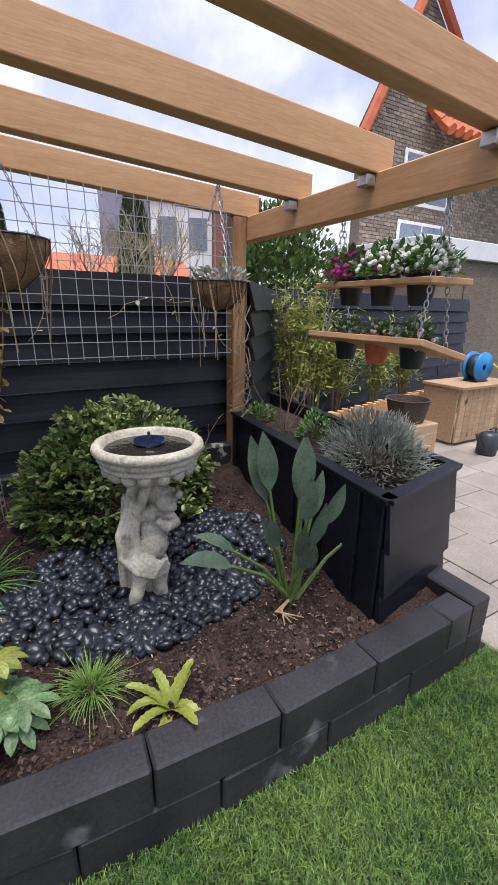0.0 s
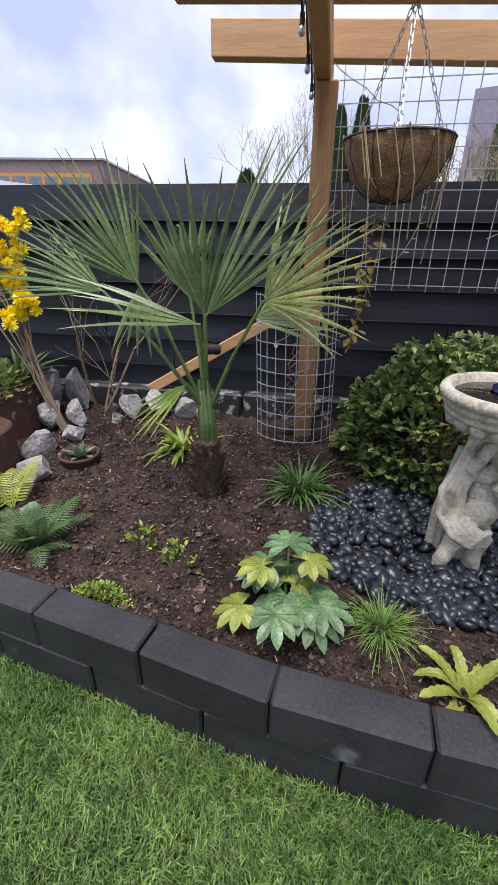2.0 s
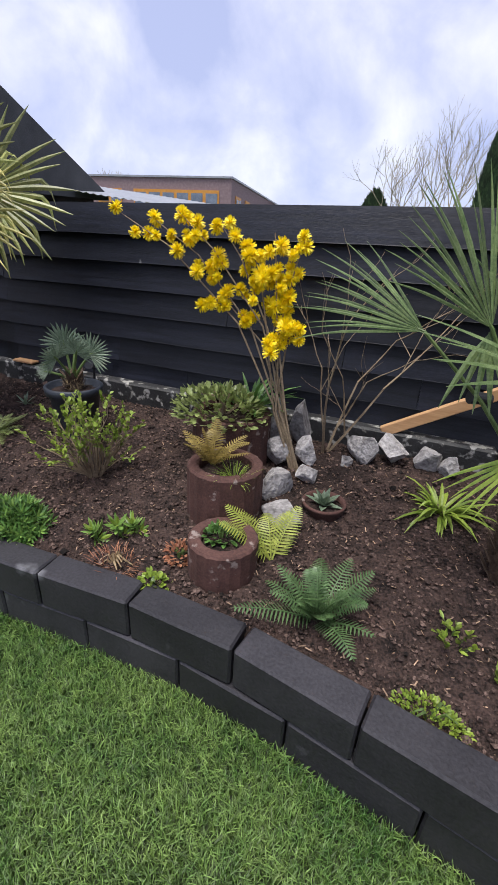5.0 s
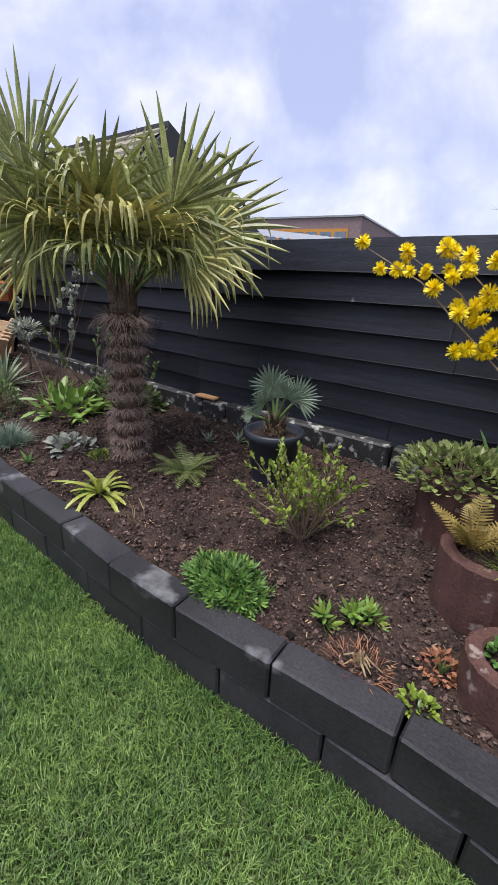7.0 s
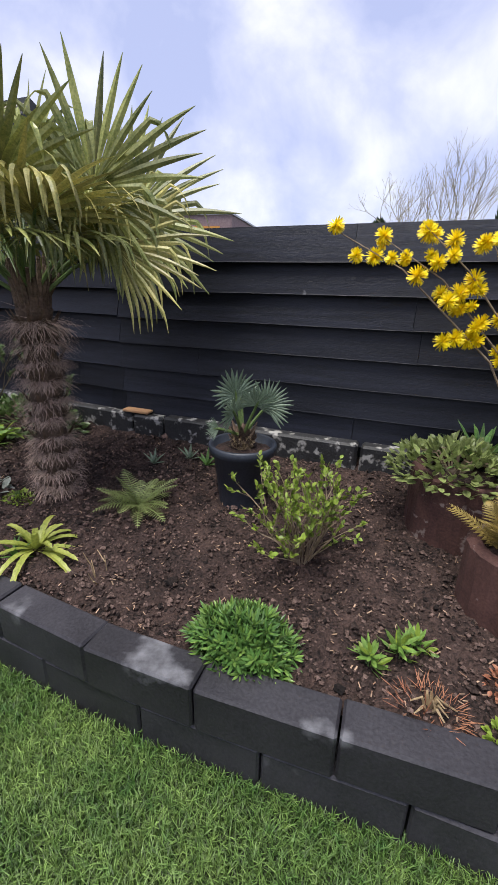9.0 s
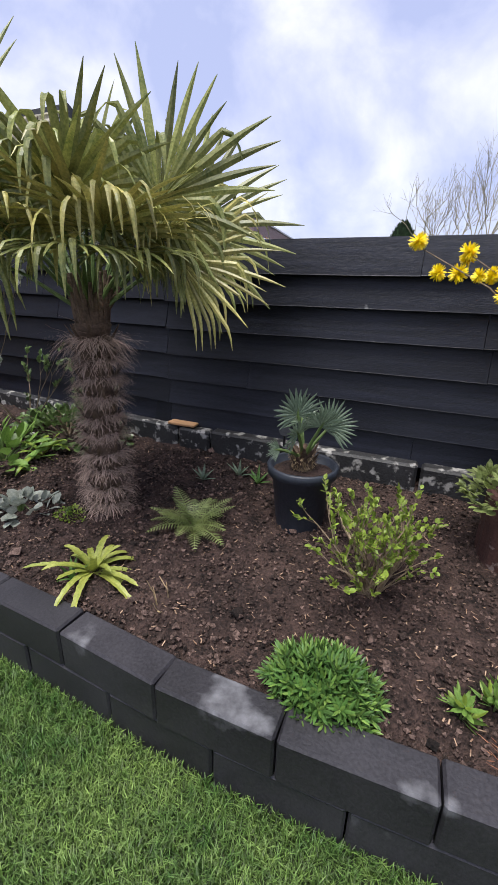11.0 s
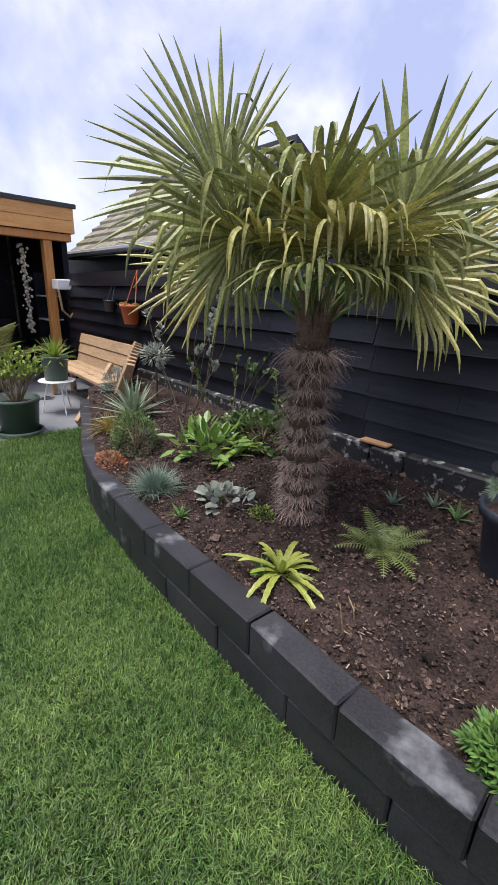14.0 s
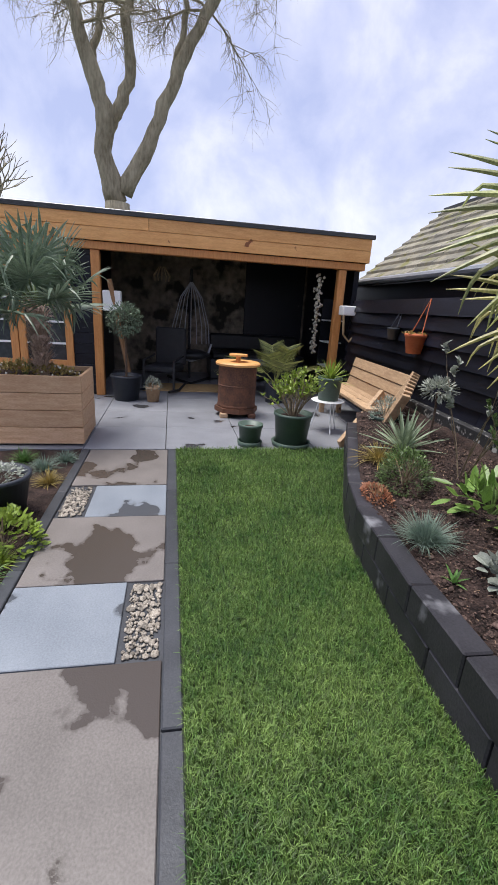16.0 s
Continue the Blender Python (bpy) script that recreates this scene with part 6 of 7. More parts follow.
# middle of the bed
twig_shrub("hydrangea", "budding hydrangea with pale stems and lime leaves", spot(-1.95, 3.41), 0.34, 34, 7, M_LIME, 1200, 0.022, 0.0085, 0.7, M_TWIG, 2, r=0.005)
whorl_mound("evergreen_mound", "rounded evergreen mound of whorled narrow bright leaves", spot(-2.02, 3.00), (0.17, 0.12, 0.12), 120, 15, 0.048, 0.0046, M_MID, M_FRESH, 9)
for x, y, k in ((-1.58, 3.12, 3), (-1.66, 3.07, 4), (-1.54, 3.16, 5)):
    whorl_mound("lily_shoot", "bright green lily shoots in bare soil", spot(x, y), (0.035, 0.035, 0.085), 3, 11, 0.060, 0.0075, M_FRESH, M_LIME, k, "plant")
mound("dead_perennial", "dry russet stalks lying behind the wall", spot(-1.50, 2.99), (0.09, 0.06, 0.04), 110, 0.045, 0.0014, M_REDLEAF, 10, M_STRAW, 14, "plant")
mound("orange_plant", "small orange leaved plant by the planting ring", spot(-1.30, 3.11), (0.05, 0.045, 0.06), 120, 0.02, 0.006, M_REDLEAF, 11, M_STALK, 6, "plant")
beam_lamp = thing("garden_spotlight", "small black garden spotlight clamped to the batten", "spotlight", (-0.34, 4.08, 0.815))
part("housing", Soup().tube([(0.03, 0.0, 0.0), (-0.055, -0.045, 0.01)], [0.026, 0.030], 14), M_BLACK, beam_lamp)
part("bracket", Soup().tube([(0.0, 0.0, 0.0), (0.01, 0.03, -0.03)], 0.008, 6), M_BLACK, beam_lamp)
mound("groundcover", "small yellow green groundcover behind the wall", spot(-1.32, 2.97), (0.05, 0.04, 0.04), 100, 0.02, 0.008, M_LIME, 13, M_STALK, 5, "plant")
potp = thing("plant_pot", "large anthracite plastic plant pot on the soil", "plant pot", (-2.31, 3.70, soil_z(-2.31, 3.70) - 0.02))
potp.scale = (0.95, 0.95, 1.1)
part("pot", Soup().lathe([(0.105, 0.0), (0.135, 0.225), (0.155, 0.23), (0.158, 0.262), (0.148, 0.268), (0.138, 0.262), (0.132, 0.235), (0.0, 0.232)], 36), M_ANTH, potp, smooth=True)
part("potting_soil", Soup().ball((0, 0, 0.235), (0.132, 0.132, 0.012), 20, 6, 0.3), M_SOIL, potp)
pp = thing("fan_palm", "small blue green fan palm in a pot", "palm", (-2.31, 3.70, soil_z(-2.31, 3.70) + 0.235))
rg = random.Random(21)
shaggy_trunk(pp, 0.07, 0.020, 3, rg, 0.022, M_STRAW)
for off, axis, rad, span in ((VZ * 0.25 - VR * 0.03 - VT * 0.03, VZ - VR * 0.1, 0.16, 230), (VR * 0.11 + VZ * 0.20 + VT * 0.03, VR * 0.75 + VZ * 0.55, 0.16, 190), (-VR * 0.07 + VZ * 0.19 + VT * 0.08, VT * 0.4 - VR * 0.5 + VZ * 0.7, 0.14, 210), (VR * 0.04 + VZ * 0.22 + VT * 0.08, VT * 0.3 + VZ * 0.8 + VR * 0.2, 0.14, 210), (VR * 0.02 - VT * 0.09 + VZ * 0.20, VZ * 0.8 - VT * 0.5, 0.14, 210), (-VR * 0.13 + VZ * 0.10 + VT * 0.02, -VR + VZ * 0.1, 0.09, 120)):
    fan_leaf(pp, (0, 0, 0.06), off * 0.85 + VZ * 0.03, axis, VT + VZ * 0.4, rad * 0.76, rg, M_PALMB, n=20, span=span, hang=0.0, fuse=0.55, soft=0.01)
lamp = thing("garden_spotlight", "small black garden spotlight on the plinth", "spotlight", (-2.53, 4.10, 0.58))
part("housing", Soup().tube([(0, 0, 0.07), (0.02, -0.06, 0.09)], [0.022, 0.03], 12), M_BLACK, lamp)
part("stake", Soup().tube([(0, 0, -0.02), (0, 0, 0.07)], 0.007, 6), M_BLACK, lamp)
strap_fern("yellow green hart's tongue fern in the bed", spot(-2.95, 3.12), 22, 0.27, 0.015, M_YLEAF, 7)
feather_fern("yellowing fern in dark soil", spot(-2.73, 3.50), 24, 0.26, M_OLIVE, 9, 0.45, 1.2)
twig_shrub("dead_stalk", "dry broken straw stalks in the soil", spot(-2.60, 3.08), 0.15, 3, 5, None, 0, stem_m=M_STRAW, depth=1, category="dry stalk", r=0.004)
for x, y, k in ((-2.88, 3.85, 1), (-2.72, 3.95, 2), (-3.0, 3.06, 6), (-3.6, 3.08, 7), (-2.6, 3.92, 8)):
    rosette("bulb_shoot", "small blue green bulb shoot in soil", spot(x, y), 7, 0.10, 0.009, M_PALMB if k < 6 else M_MID, k, (0.4, 1.2), "plant")

# left end of the bed
tuft("blue_fescue", "blue grey tussock of fine fescue grass", spot(-3.90, 3.12), 620, 0.24, 0.0017, M_BLUE, 21, (0.55, 1.5), 0.45)
mound("heuchera", "silvery leaved groundcover rosette in soil", spot(-3.55, 3.30), (0.13, 0.10, 0.06), 60, 0.06, 0.026, M_SILVER, 22, M_STALK, 6, "plant")
mound("acanthus", "bright green broad leaved plant in the bed", spot(-4.07, 3.62), (0.24, 0.20, 0.20), 90, 0.13, 0.026, M_FRESH, 23, M_STALK, 12, "plant", inner=0.3)
strap_fern("green fern with upright fronds", spot(-3.9, 3.75), 9, 0.28, 0.018, M_LIME, 27)
mound("rosemary", "dark green rosemary bush behind the wall", spot(-4.55, 3.36), (0.20, 0.16, 0.24), 1700, 0.028, 0.004, M_DARKLEAF, 24, M_TWIG, 14)
rosette("yucca", "variegated yucca with stiff sword leaves", (-5.05, 3.62, soil_z(-5.05, 3.62) + 0.03), 44, 0.38, 0.015, M_AGAVE, 25, (0.15, 1.4), "yucca", (0.7, 1, 0.7, 0.05))
tuft("dry_grass", "brown straw grass at the end of the bed", spot(-5.0, 3.40), 160, 0.26, 0.004, M_BRONZE, 26, (0.4, 1.3), 0.5)
mound("dry_sedum", "russet sedum mat along the wall top", spot(-4.46, 3.14), (0.20, 0.09, 0.06), 760, 0.02, 0.005, M_REDLEAF, 28, M_STRAW, 8, "plant")
twig_shrub("eucalyptus", "thin eucalyptus with round grey green leaves", spot(-4.54, 3.75), 0.90, 4, 9, M_SILVER, 260, 0.040, 0.017, 0.15, M_TWIG, 3, "shrub", 0.006)
twig_shrub("slender_shrub", "slender shrub with small dark leaves by the fence", spot(-4.3, 4.0), 0.55, 4, 15, M_DARKLEAF, 160, 0.035, 0.012, 0.25, M_TWIG, 2)
twig_shrub("slender_shrub", "slender shrub with small dark leaves by the fence", spot(-3.7, 3.95), 0.38, 5, 17, M_DARKLEAF, 160, 0.035, 0.012, 0.3, M_TWIG, 2)
mound("ivy", "dark low ivy leaves at the fence foot", spot(-3.95, 4.0), (0.45, 0.18, 0.17), 620, 0.045, 0.018, M_DARKLEAF, 29, M_TWIG, 10)
std = thing("standard_shrub", "small standard shrub with a pale round head", "shrub", spot(-5.28, 3.98))
part("stem", Soup().tube([(0, 0, -0.01), (0.01, 0, 0.2), (0, 0, 0.40)], 0.009, 6), M_BARK, std)
s, rg = Soup(), random.Random(5)
for _ in range(420):
    d = Vector((rg.gauss(0, 1), rg.gauss(0, 1), rg.gauss(0.2, 0.8))).normalized()
    oval(s, Vector((0, 0, 0.43)) + Vector((d.x * 0.13, d.y * 0.13, d.z * 0.09)) * rg.uniform(0.4, 1), d, 0.04, 0.008, rg)
part("head", s, M_SILVER, std, "loose grey green head of leaves")
mound("moss_cushion", "small yellow moss cushion by the palm", spot(-3.3, 3.36), (0.08, 0.06, 0.03), 260, 0.014, 0.005, M_LIME, 33, M_STALK, 3, "plant")

# vines on post and mesh
vine = thing("dry_vine", "dry leafless vine twined round the pergola post", "vine")
s, lv, rg = Soup(), Soup(), random.Random(17)
for k in range(16):
    x0, y0, top = (0.13, 3.97, rg.uniform(0.7, 1.5)) if k < 9 else (1.60, 4.06, rg.uniform(1.0, 1.5))
    pts = [(x0 + rg.uniform(-0.14, 0.14), y0 + rg.uniform(-0.1, 0.06), 0.4 if k < 9 else 0.78)]
    for i in range(1, 9):
        pts.append((x0 + 0.07 * math.cos(i * 1.2 + k) + rg.uniform(-0.02, 0.02), y0 + 0.06 * math.sin(i * 1.2 + k), pts[0][2] + (top - pts[0][2]) * i / 8))
    part("stem", Soup().tube(pts, 0.0028, 4), M_TWIG, vine)
vine2 = thing("climber", "thin pale climber trailing over the wire mesh", "vine")
s, lv = Soup(), Soup()
for k in range(7):
    p = Vector((0.25 + 0.2 * k, 4.06, rg.uniform(1.2, 1.8)))
    pts = [p.copy()]
    d = Vector((rg.uniform(-1, 1), 0, rg.uniform(-0.8, 0.8)))
    for i in range(8):
        d = (d + Vector((rg.uniform(-0.6, 0.6), 0, rg.uniform(-0.6, 0.5)))).normalized()
        p = p + d * 0.06
        pts.append(p.copy())
        if rg.random() < 0.4:
            oval(lv, p, Vector((rg.uniform(-1, 1), -0.5, rg.uniform(-1, 0.3))).normalized(), 0.03, 0.012, rg)
    part("stem", Soup().tube(pts, 0.002, 4), M_STRAW, vine2)
tagged(part("foliage", lv, M_SILVER, vine2), kind="stuff")


# ---- hanging baskets, shelves ----
def chain(s, a, b, r=0.010, w=0.0017):
    a, b = Vector(a), Vector(b)
    n = max(2, int((b - a).length / 0.024))
    d = (b - a).normalized()
    o = d.orthogonal().normalized()
    for i in range(n):
        c = a + (b - a) * (i + 0.5) / n
        u = o if i % 2 else d.cross(o)
        pts = [c + d * math.cos(t) * 0.016 + u * math.sin(t) * r * 0.6 for t in [k * 6.2832 / 8 for k in range(9)]]
        s.tube(pts, w, 4, False)


def basket(label, at, r, depth, top, seed, mt):
    rg = random.Random(seed)
    b = thing("hanging_basket", label, "hanging basket", at)
    part("coir_bowl", Soup().lathe([(0.0, -depth), (r * 0.45, -depth * 0.93), (r * 0.8, -depth * 0.62), (r * 0.96, -depth * 0.25), (r, 0), (r * 0.92, 0.0), (r * 0.85, -0.03), (0, -0.03)], 28, (0, 0, 0), 0.02, 9), M_COIR, b, "brown coconut fibre liner", True)
    w = Soup()
    for k in range(12):
        a = k * 0.5236
        w.tube([(math.cos(a) * q * r * 1.02, math.sin(a) * q * r * 1.02, z * depth * 1.02) for q, z in ((1, 0), (0.97, -0.3), (0.8, -0.66), (0.45, -0.95), (0.05, -1.01))], 0.002, 4)
    w.tube([(math.cos(k * 0.262) * r * 1.02, math.sin(k * 0.262) * r * 1.02, 0) for k in range(25)], 0.004, 5)
    part("wire_frame", w, M_BLACK, b)
    c = Soup()
    for k in range(3):
        a = k * 2.094 + 0.4
        chain(c, (math.cos(a) * r, math.sin(a) * r, 0), (0, 0, top * 0.75))
    chain(c, (0, 0, top * 0.75), (0, 0, top))
    part("chain", c, M_METAL, b, "steel hanging chain")
    for k in range(15):
        a = rg.uniform(0, 6.283)
        l = rg.uniform(0.1, 0.42)
        part("dry_stem", Soup().tube([(math.cos(a) * r * 0.5, math.sin(a) * r * 0.5, -0.02), (math.cos(a) * r * 1.03, math.sin(a) * r * 1.03, 0.012), (math.cos(a + 0.2) * r * 1.03, math.sin(a + 0.2) * r * 1.03, -0.12), (math.cos(a + 0.3) * r * 0.9, math.sin(a + 0.3) * r * 0.9, -l)], 0.0022, 4), M_STRAW, b)
    if mt:
        lv = Soup()
        for _ in range(160):
            a, q = rg.uniform(0, 6.283), rg.random() ** 0.5
            oval(lv, (math.cos(a) * q * r, math.sin(a) * q * r, rg.uniform(-0.01, 0.05)), Vector((math.cos(a), math.sin(a), rg.uniform(0, 1.5))).normalized(), 0.03, 0.01, rg)
        tagged(part("foliage", lv, mt, b), kind="stuff")
    return b


basket("coir hanging basket with dry trailing stems", (0.398, 3.66, 1.622), 0.172, 0.175, 0.46, 3, None)
basket("small coir hanging basket with grey green leaves", (1.265, 3.66, 1.515), 0.125, 0.12, 0.52, 5, M_SILVER)
dry = Soup()
rg = random.Random(2)
for k in range(70):
    z = 1.42 - 0.45 * rg.random()
    oval(dry, (0.36 - 0.10 * (1.42 - z) + rg.gauss(0, 0.012), 3.60 + rg.gauss(0, 0.012), z), Vector((rg.uniform(-1, 1), rg.uniform(-1, 0), rg.uniform(-1, 0))).normalized(), 0.035, 0.012, rg)
dry.tube([(0.40, 3.62, 1.48), (0.37, 3.6, 1.25), (0.31, 3.6, 0.97)], 0.003, 4)
tagged(part("dry_trailer", dry, M_BRONZE, None), "dry yellow trailing stem below the coir basket", "trailing plant")
lights = thing("string_lights", "string of clear bulbs wound along the cross beam", "string lights")
for k in range(6):
    y = 4.32 - 0.28 * k
    part("cable", Soup().tube([(0.09, y, 1.95), (0.09, y - 0.06, 1.86), (0.09, y - 0.28, 1.95)], 0.004, 5), M_BLACK, lights)
    part("socket", Soup().tube([(0.09, y - 0.05, 1.865), (0.09, y - 0.05, 1.84)], 0.007, 8), M_BLACK, lights)
    part("bulb", Soup().ball((0.09, y - 0.05, 1.828), (0.010, 0.010, 0.013), 10, 8), M_METAL, lights, "clear glass bulb", True)

shelf = thing("hanging_shelf", "two tier hanging plank shelf on steel chains", "shelf")
for y in (2.83, 3.34):
    for x in (1.63, 1.80):
        c = Soup()
        chain(c, (x, y, 1.27 if x < 1.7 else 1.22), (1.70, y, 1.77), 0.012, 0.0022)
        part("chain", c, M_METAL, shelf, "steel chain")
part("plank", Soup().box(1.60, 1.82, 2.78, 3.38, 1.49, 1.512, None, 0.003), M_WOODY, shelf)
m = Matrix.Translation((1.71, 3.08, 1.27)) @ Matrix.Rotation(radians(14), 4, "Y")
part("plank", Soup().box(-0.13, 0.13, -0.31, 0.31, -0.012, 0.012, m, 0.003), M_WOODY, shelf)
for tier, z, cols in ((0, 1.42, (M_BLACK, M_BLACK, M_BLACK)), (1, 1.195, (M_BLACK, M_TERRA, M_BLACK))):
    for k, mt in enumerate(cols):
        y = 3.26 - 0.18 * k
        p = thing("flower_pot", "small plastic flower pot hung through a plank", "flower pot", (1.70, y, z), group="pots in the hanging shelf")
        part("pot", Soup().lathe([(0.038, 0), (0.055, 0.10), (0.062, 0.102), (0.062, 0.115), (0.05, 0.115), (0.0, 0.09)], 20), mt, p, smooth=True)
        if tier == 0:
            mound("white_flowers", "bushy plant with small white flowers", (1.71, y, 1.52), (0.12, 0.11, 0.11), 210, 0.035, 0.011, M_MID, 40 + k, M_STALK, 8, "flower", tipped=(M_WHITEF if k else M_PINK, 90, 0.010))
        else:
            mound("small_flowers", "small leafy plant with pale flowers", (1.71, y, 1.29), (0.07, 0.07, 0.06), 90, 0.03, 0.01, M_MID, 50 + k, M_STALK, 5, "flower", tipped=(M_WHITEF, 20, 0.008))
mound("lavender", "grey leaved lavender bush in the black planter", (1.80, 3.10, 0.69), (0.22, 0.26, 0.24), 2300, 0.05, 0.004, M_SILVER, 60, M_TWIG, 24)
mound("planter_herb", "small green herb in the black planter", (1.80, 4.15, 0.69), (0.10, 0.09, 0.11), 300, 0.025, 0.008, M_MID, 61, M_STALK, 8, "herb")
mound("planter_herb", "small green herb in the black planter", (1.86, 3.62, 0.69), (0.12, 0.12, 0.14), 380, 0.035, 0.005, M_MID, 62, M_STALK, 8, "herb")
twig_shrub("rose_bush", "thin dark bare twigs in the black planter", (1.83, 3.9, 0.69), 0.4, 7, 63, None, 0, depth=2, r=0.003)

# terrace things
trough = thing("wooden_trough", "low trough of upright pine palisades for bamboo", "planter")
for k in range(34):
    a = k / 33
    part("palisade", Soup().tube([(2.55 + 2.3 * a, 4.60 + 0.55 * a, 0.0), (2.55 + 2.3 * a, 4.60 + 0.55 * a, 0.50 + 0.01 * (k % 3))], 0.034, 8), M_WOOD, trough)


def bamboo(at, h, n, seed):
    rg = random.Random(seed)
    ob = thing("bamboo", "yellow green bamboo in a wooden trough", "bamboo", at, group="bamboo along the fence")
    st, lv = Soup(), Soup()
    for _ in range(n):
        a = rg.uniform(0, 6.283)
        t = Vector((math.cos(a) * rg.uniform(0.05, 0.28), math.sin(a) * rg.uniform(0.05, 0.22), h * rg.uniform(0.6, 1.05)))
        part("cane", Soup().tube([(t.x * 0.2, t.y * 0.2, 0), (t.x * 0.5, t.y * 0.5, t.z * 0.6), t], [0.006, 0.005, 0.002], 5), M_STRAW, ob)
        for k in range(75):
            q = rg.uniform(0.3, 1.0)
            p = Vector((t.x * q, t.y * q, t.z * q)) + Vector((rg.gauss(0, 0.06), rg.gauss(0, 0.06), rg.gauss(0, 0.03)))
            u = Vector((rg.gauss(0, 1), rg.gauss(0, 1), rg.uniform(-0.8, 0.5))).normalized()
            oval(lv, p, u, 0.09 * rg.uniform(0.7, 1.2), 0.008, rg)
    tagged(part("foliage", lv, M_YLEAF, ob), kind="stuff")


bamboo((2.65, 4.95, 0.40), 1.45, 18, 1)
bamboo((2.95, 5.0, 0.40), 1.3, 14, 7)
bamboo((3.25, 5.05, 0.40), 0.95, 12, 2)
bamboo((3.9, 5.15, 0.40), 0.9, 12, 3)
bamboo((4.5, 5.25, 0.40), 1.0, 12, 4)
mound("background_shrub", "tall dark evergreen behind the terrace fence", (3.9, 7.2, 0), (1.3, 0.8, 2.5), 12000, 0.09, 0.026, M_DARKLEAF, 70, M_BARK, 20, "shrub")
cab = thing("wooden_cabinet", "low wooden cabinet against the terrace fence", "cabinet")
for k in range(9):
    part("slat", Soup().box(4.55 + 0.1 * k, 4.645 + 0.1 * k, 4.52, 4.55, 0.03, 0.62, None, 0.004), M_OLDWOOD, cab)
part("top", Soup().box(4.5, 5.5, 4.48, 5.0, 0.622, 0.655, None, 0.005), M_OLDWOOD, cab)
part("side", Soup().box(4.52, 4.545, 4.552, 4.98, 0.03, 0.62, None, 0.004), M_OLDWOOD, cab)
reel = thing("hose_reel", "blue plastic hose reel on the cabinet", "hose reel", (5.05, 4.72, 0.82))
for z in (-0.07, 0.07):
    part("flange", Soup().lathe([(0.03, -0.012), (0.165, -0.012), (0.165, 0.012), (0.03, 0.012)], 28, (0, 0, z)), M_BLUEP, reel, smooth=True).rotation_euler = (radians(90), 0, 0)
part("coil", Soup().lathe([(0.05, -0.06), (0.13, -0.06), (0.14, 0), (0.13, 0.06), (0.05, 0.06)], 24), M_BLACK, reel, smooth=True).rotation_euler = (radians(90), 0, 0)
part("hose", Soup().tube([(0.15, -0.05, 0.05), (0.26, -0.14, -0.05), (0.28, -0.2, -0.5), (0.2, -0.3, -0.80)], 0.012, 6), M_YHOSE, reel, "yellow garden hose")
part("frame", Soup().box(-0.1, 0.1, -0.09, 0.09, -0.165, -0.145, None, 0.004), M_BLACK, reel)
for x, mt, lb in ((4.62, M_ANTH, "dark green watering can on the terrace"), (4.95, M_GREENPOT, "pale green watering can on the terrace")):
    can = thing("watering_can", lb, "watering can", (x, 4.2, 0))
    part("body", Soup().lathe([(0, 0), (0.09, 0), (0.10, 0.02), (0.095, 0.2), (0.06, 0.23), (0.05, 0.235), (0.0, 0.2)], 24), mt, can, smooth=True)
    part("spout", Soup().tube([(-0.08, 0, 0.06), (-0.17, 0, 0.16), (-0.22, 0, 0.24)], [0.02, 0.014, 0.012], 8), mt, can)
    part("handle", Soup().tube([(0.08, 0, 0.05), (0.16, 0, 0.15), (0.1, 0, 0.27), (0, 0, 0.26)], 0.01, 6), mt, can)
wb = thing("wicker_basket", "dark woven wicker basket on the terrace trough", "basket", (3.5, 4.35, 0.45))
part("basket_body", Soup().lathe([(0, 0), (0.15, 0), (0.19, 0.2), (0.2, 0.205), (0.18, 0.205), (0.14, 0.03), (0, 0.03)], 24, (0, 0, 0), 0.01, 12), M_WICKER, wb)
part("stand", Soup().box(-0.2, 0.2, -0.2, 0.2, -0.45, -0.002, None, 0.006), M_OLDWOOD, wb, "wooden crate under the basket")

# ---- patio things ----
crate = thing("wooden_planter", "large planter of horizontal larch boards on the patio", "planter")
for k in range(4):
    z0, z1 = 0.02 + 0.165 * k, 0.02 + 0.165 * (k + 1) - 0.005
    part("front_board", Soup().box(-6.39, -6.36, -0.6, 1.03, z0, z1, None, 0.004), M_CRATE, crate)
    part("side_board", Soup().box(-7.0, -6.392, 1.0, 1.03, z0, z1, None, 0.004), M_CRATE, crate)
part("back_board", Soup().box(-7.03, -7.002, -0.6, 1.03, 0.02, 0.68, None, 0.004), M_OLDWOOD, crate)
part("planter_soil", Soup().box(-7.0, -6.392, -0.6, 0.998, 0.1, 0.63), M_SOIL, crate)
mound("planter_flowers", "low leafy flowers filling the wooden planter", (-6.7, 0.45, 0.62), (0.28, 0.5, 0.10), 700, 0.04, 0.012, M_BRONZE, 80, M_STALK, 10, "flower", tipped=(M_WHITEF, 60, 0.010))
fan_palm("small windmill palm in the wooden planter", (-6.72, 0.60, 0.62), 0.66, 0.07, 18, 0.42, 0.46, 31, M_PALMB, None, 0, 0.25, 0.015, 24, 1200, -0.1, 1.3)


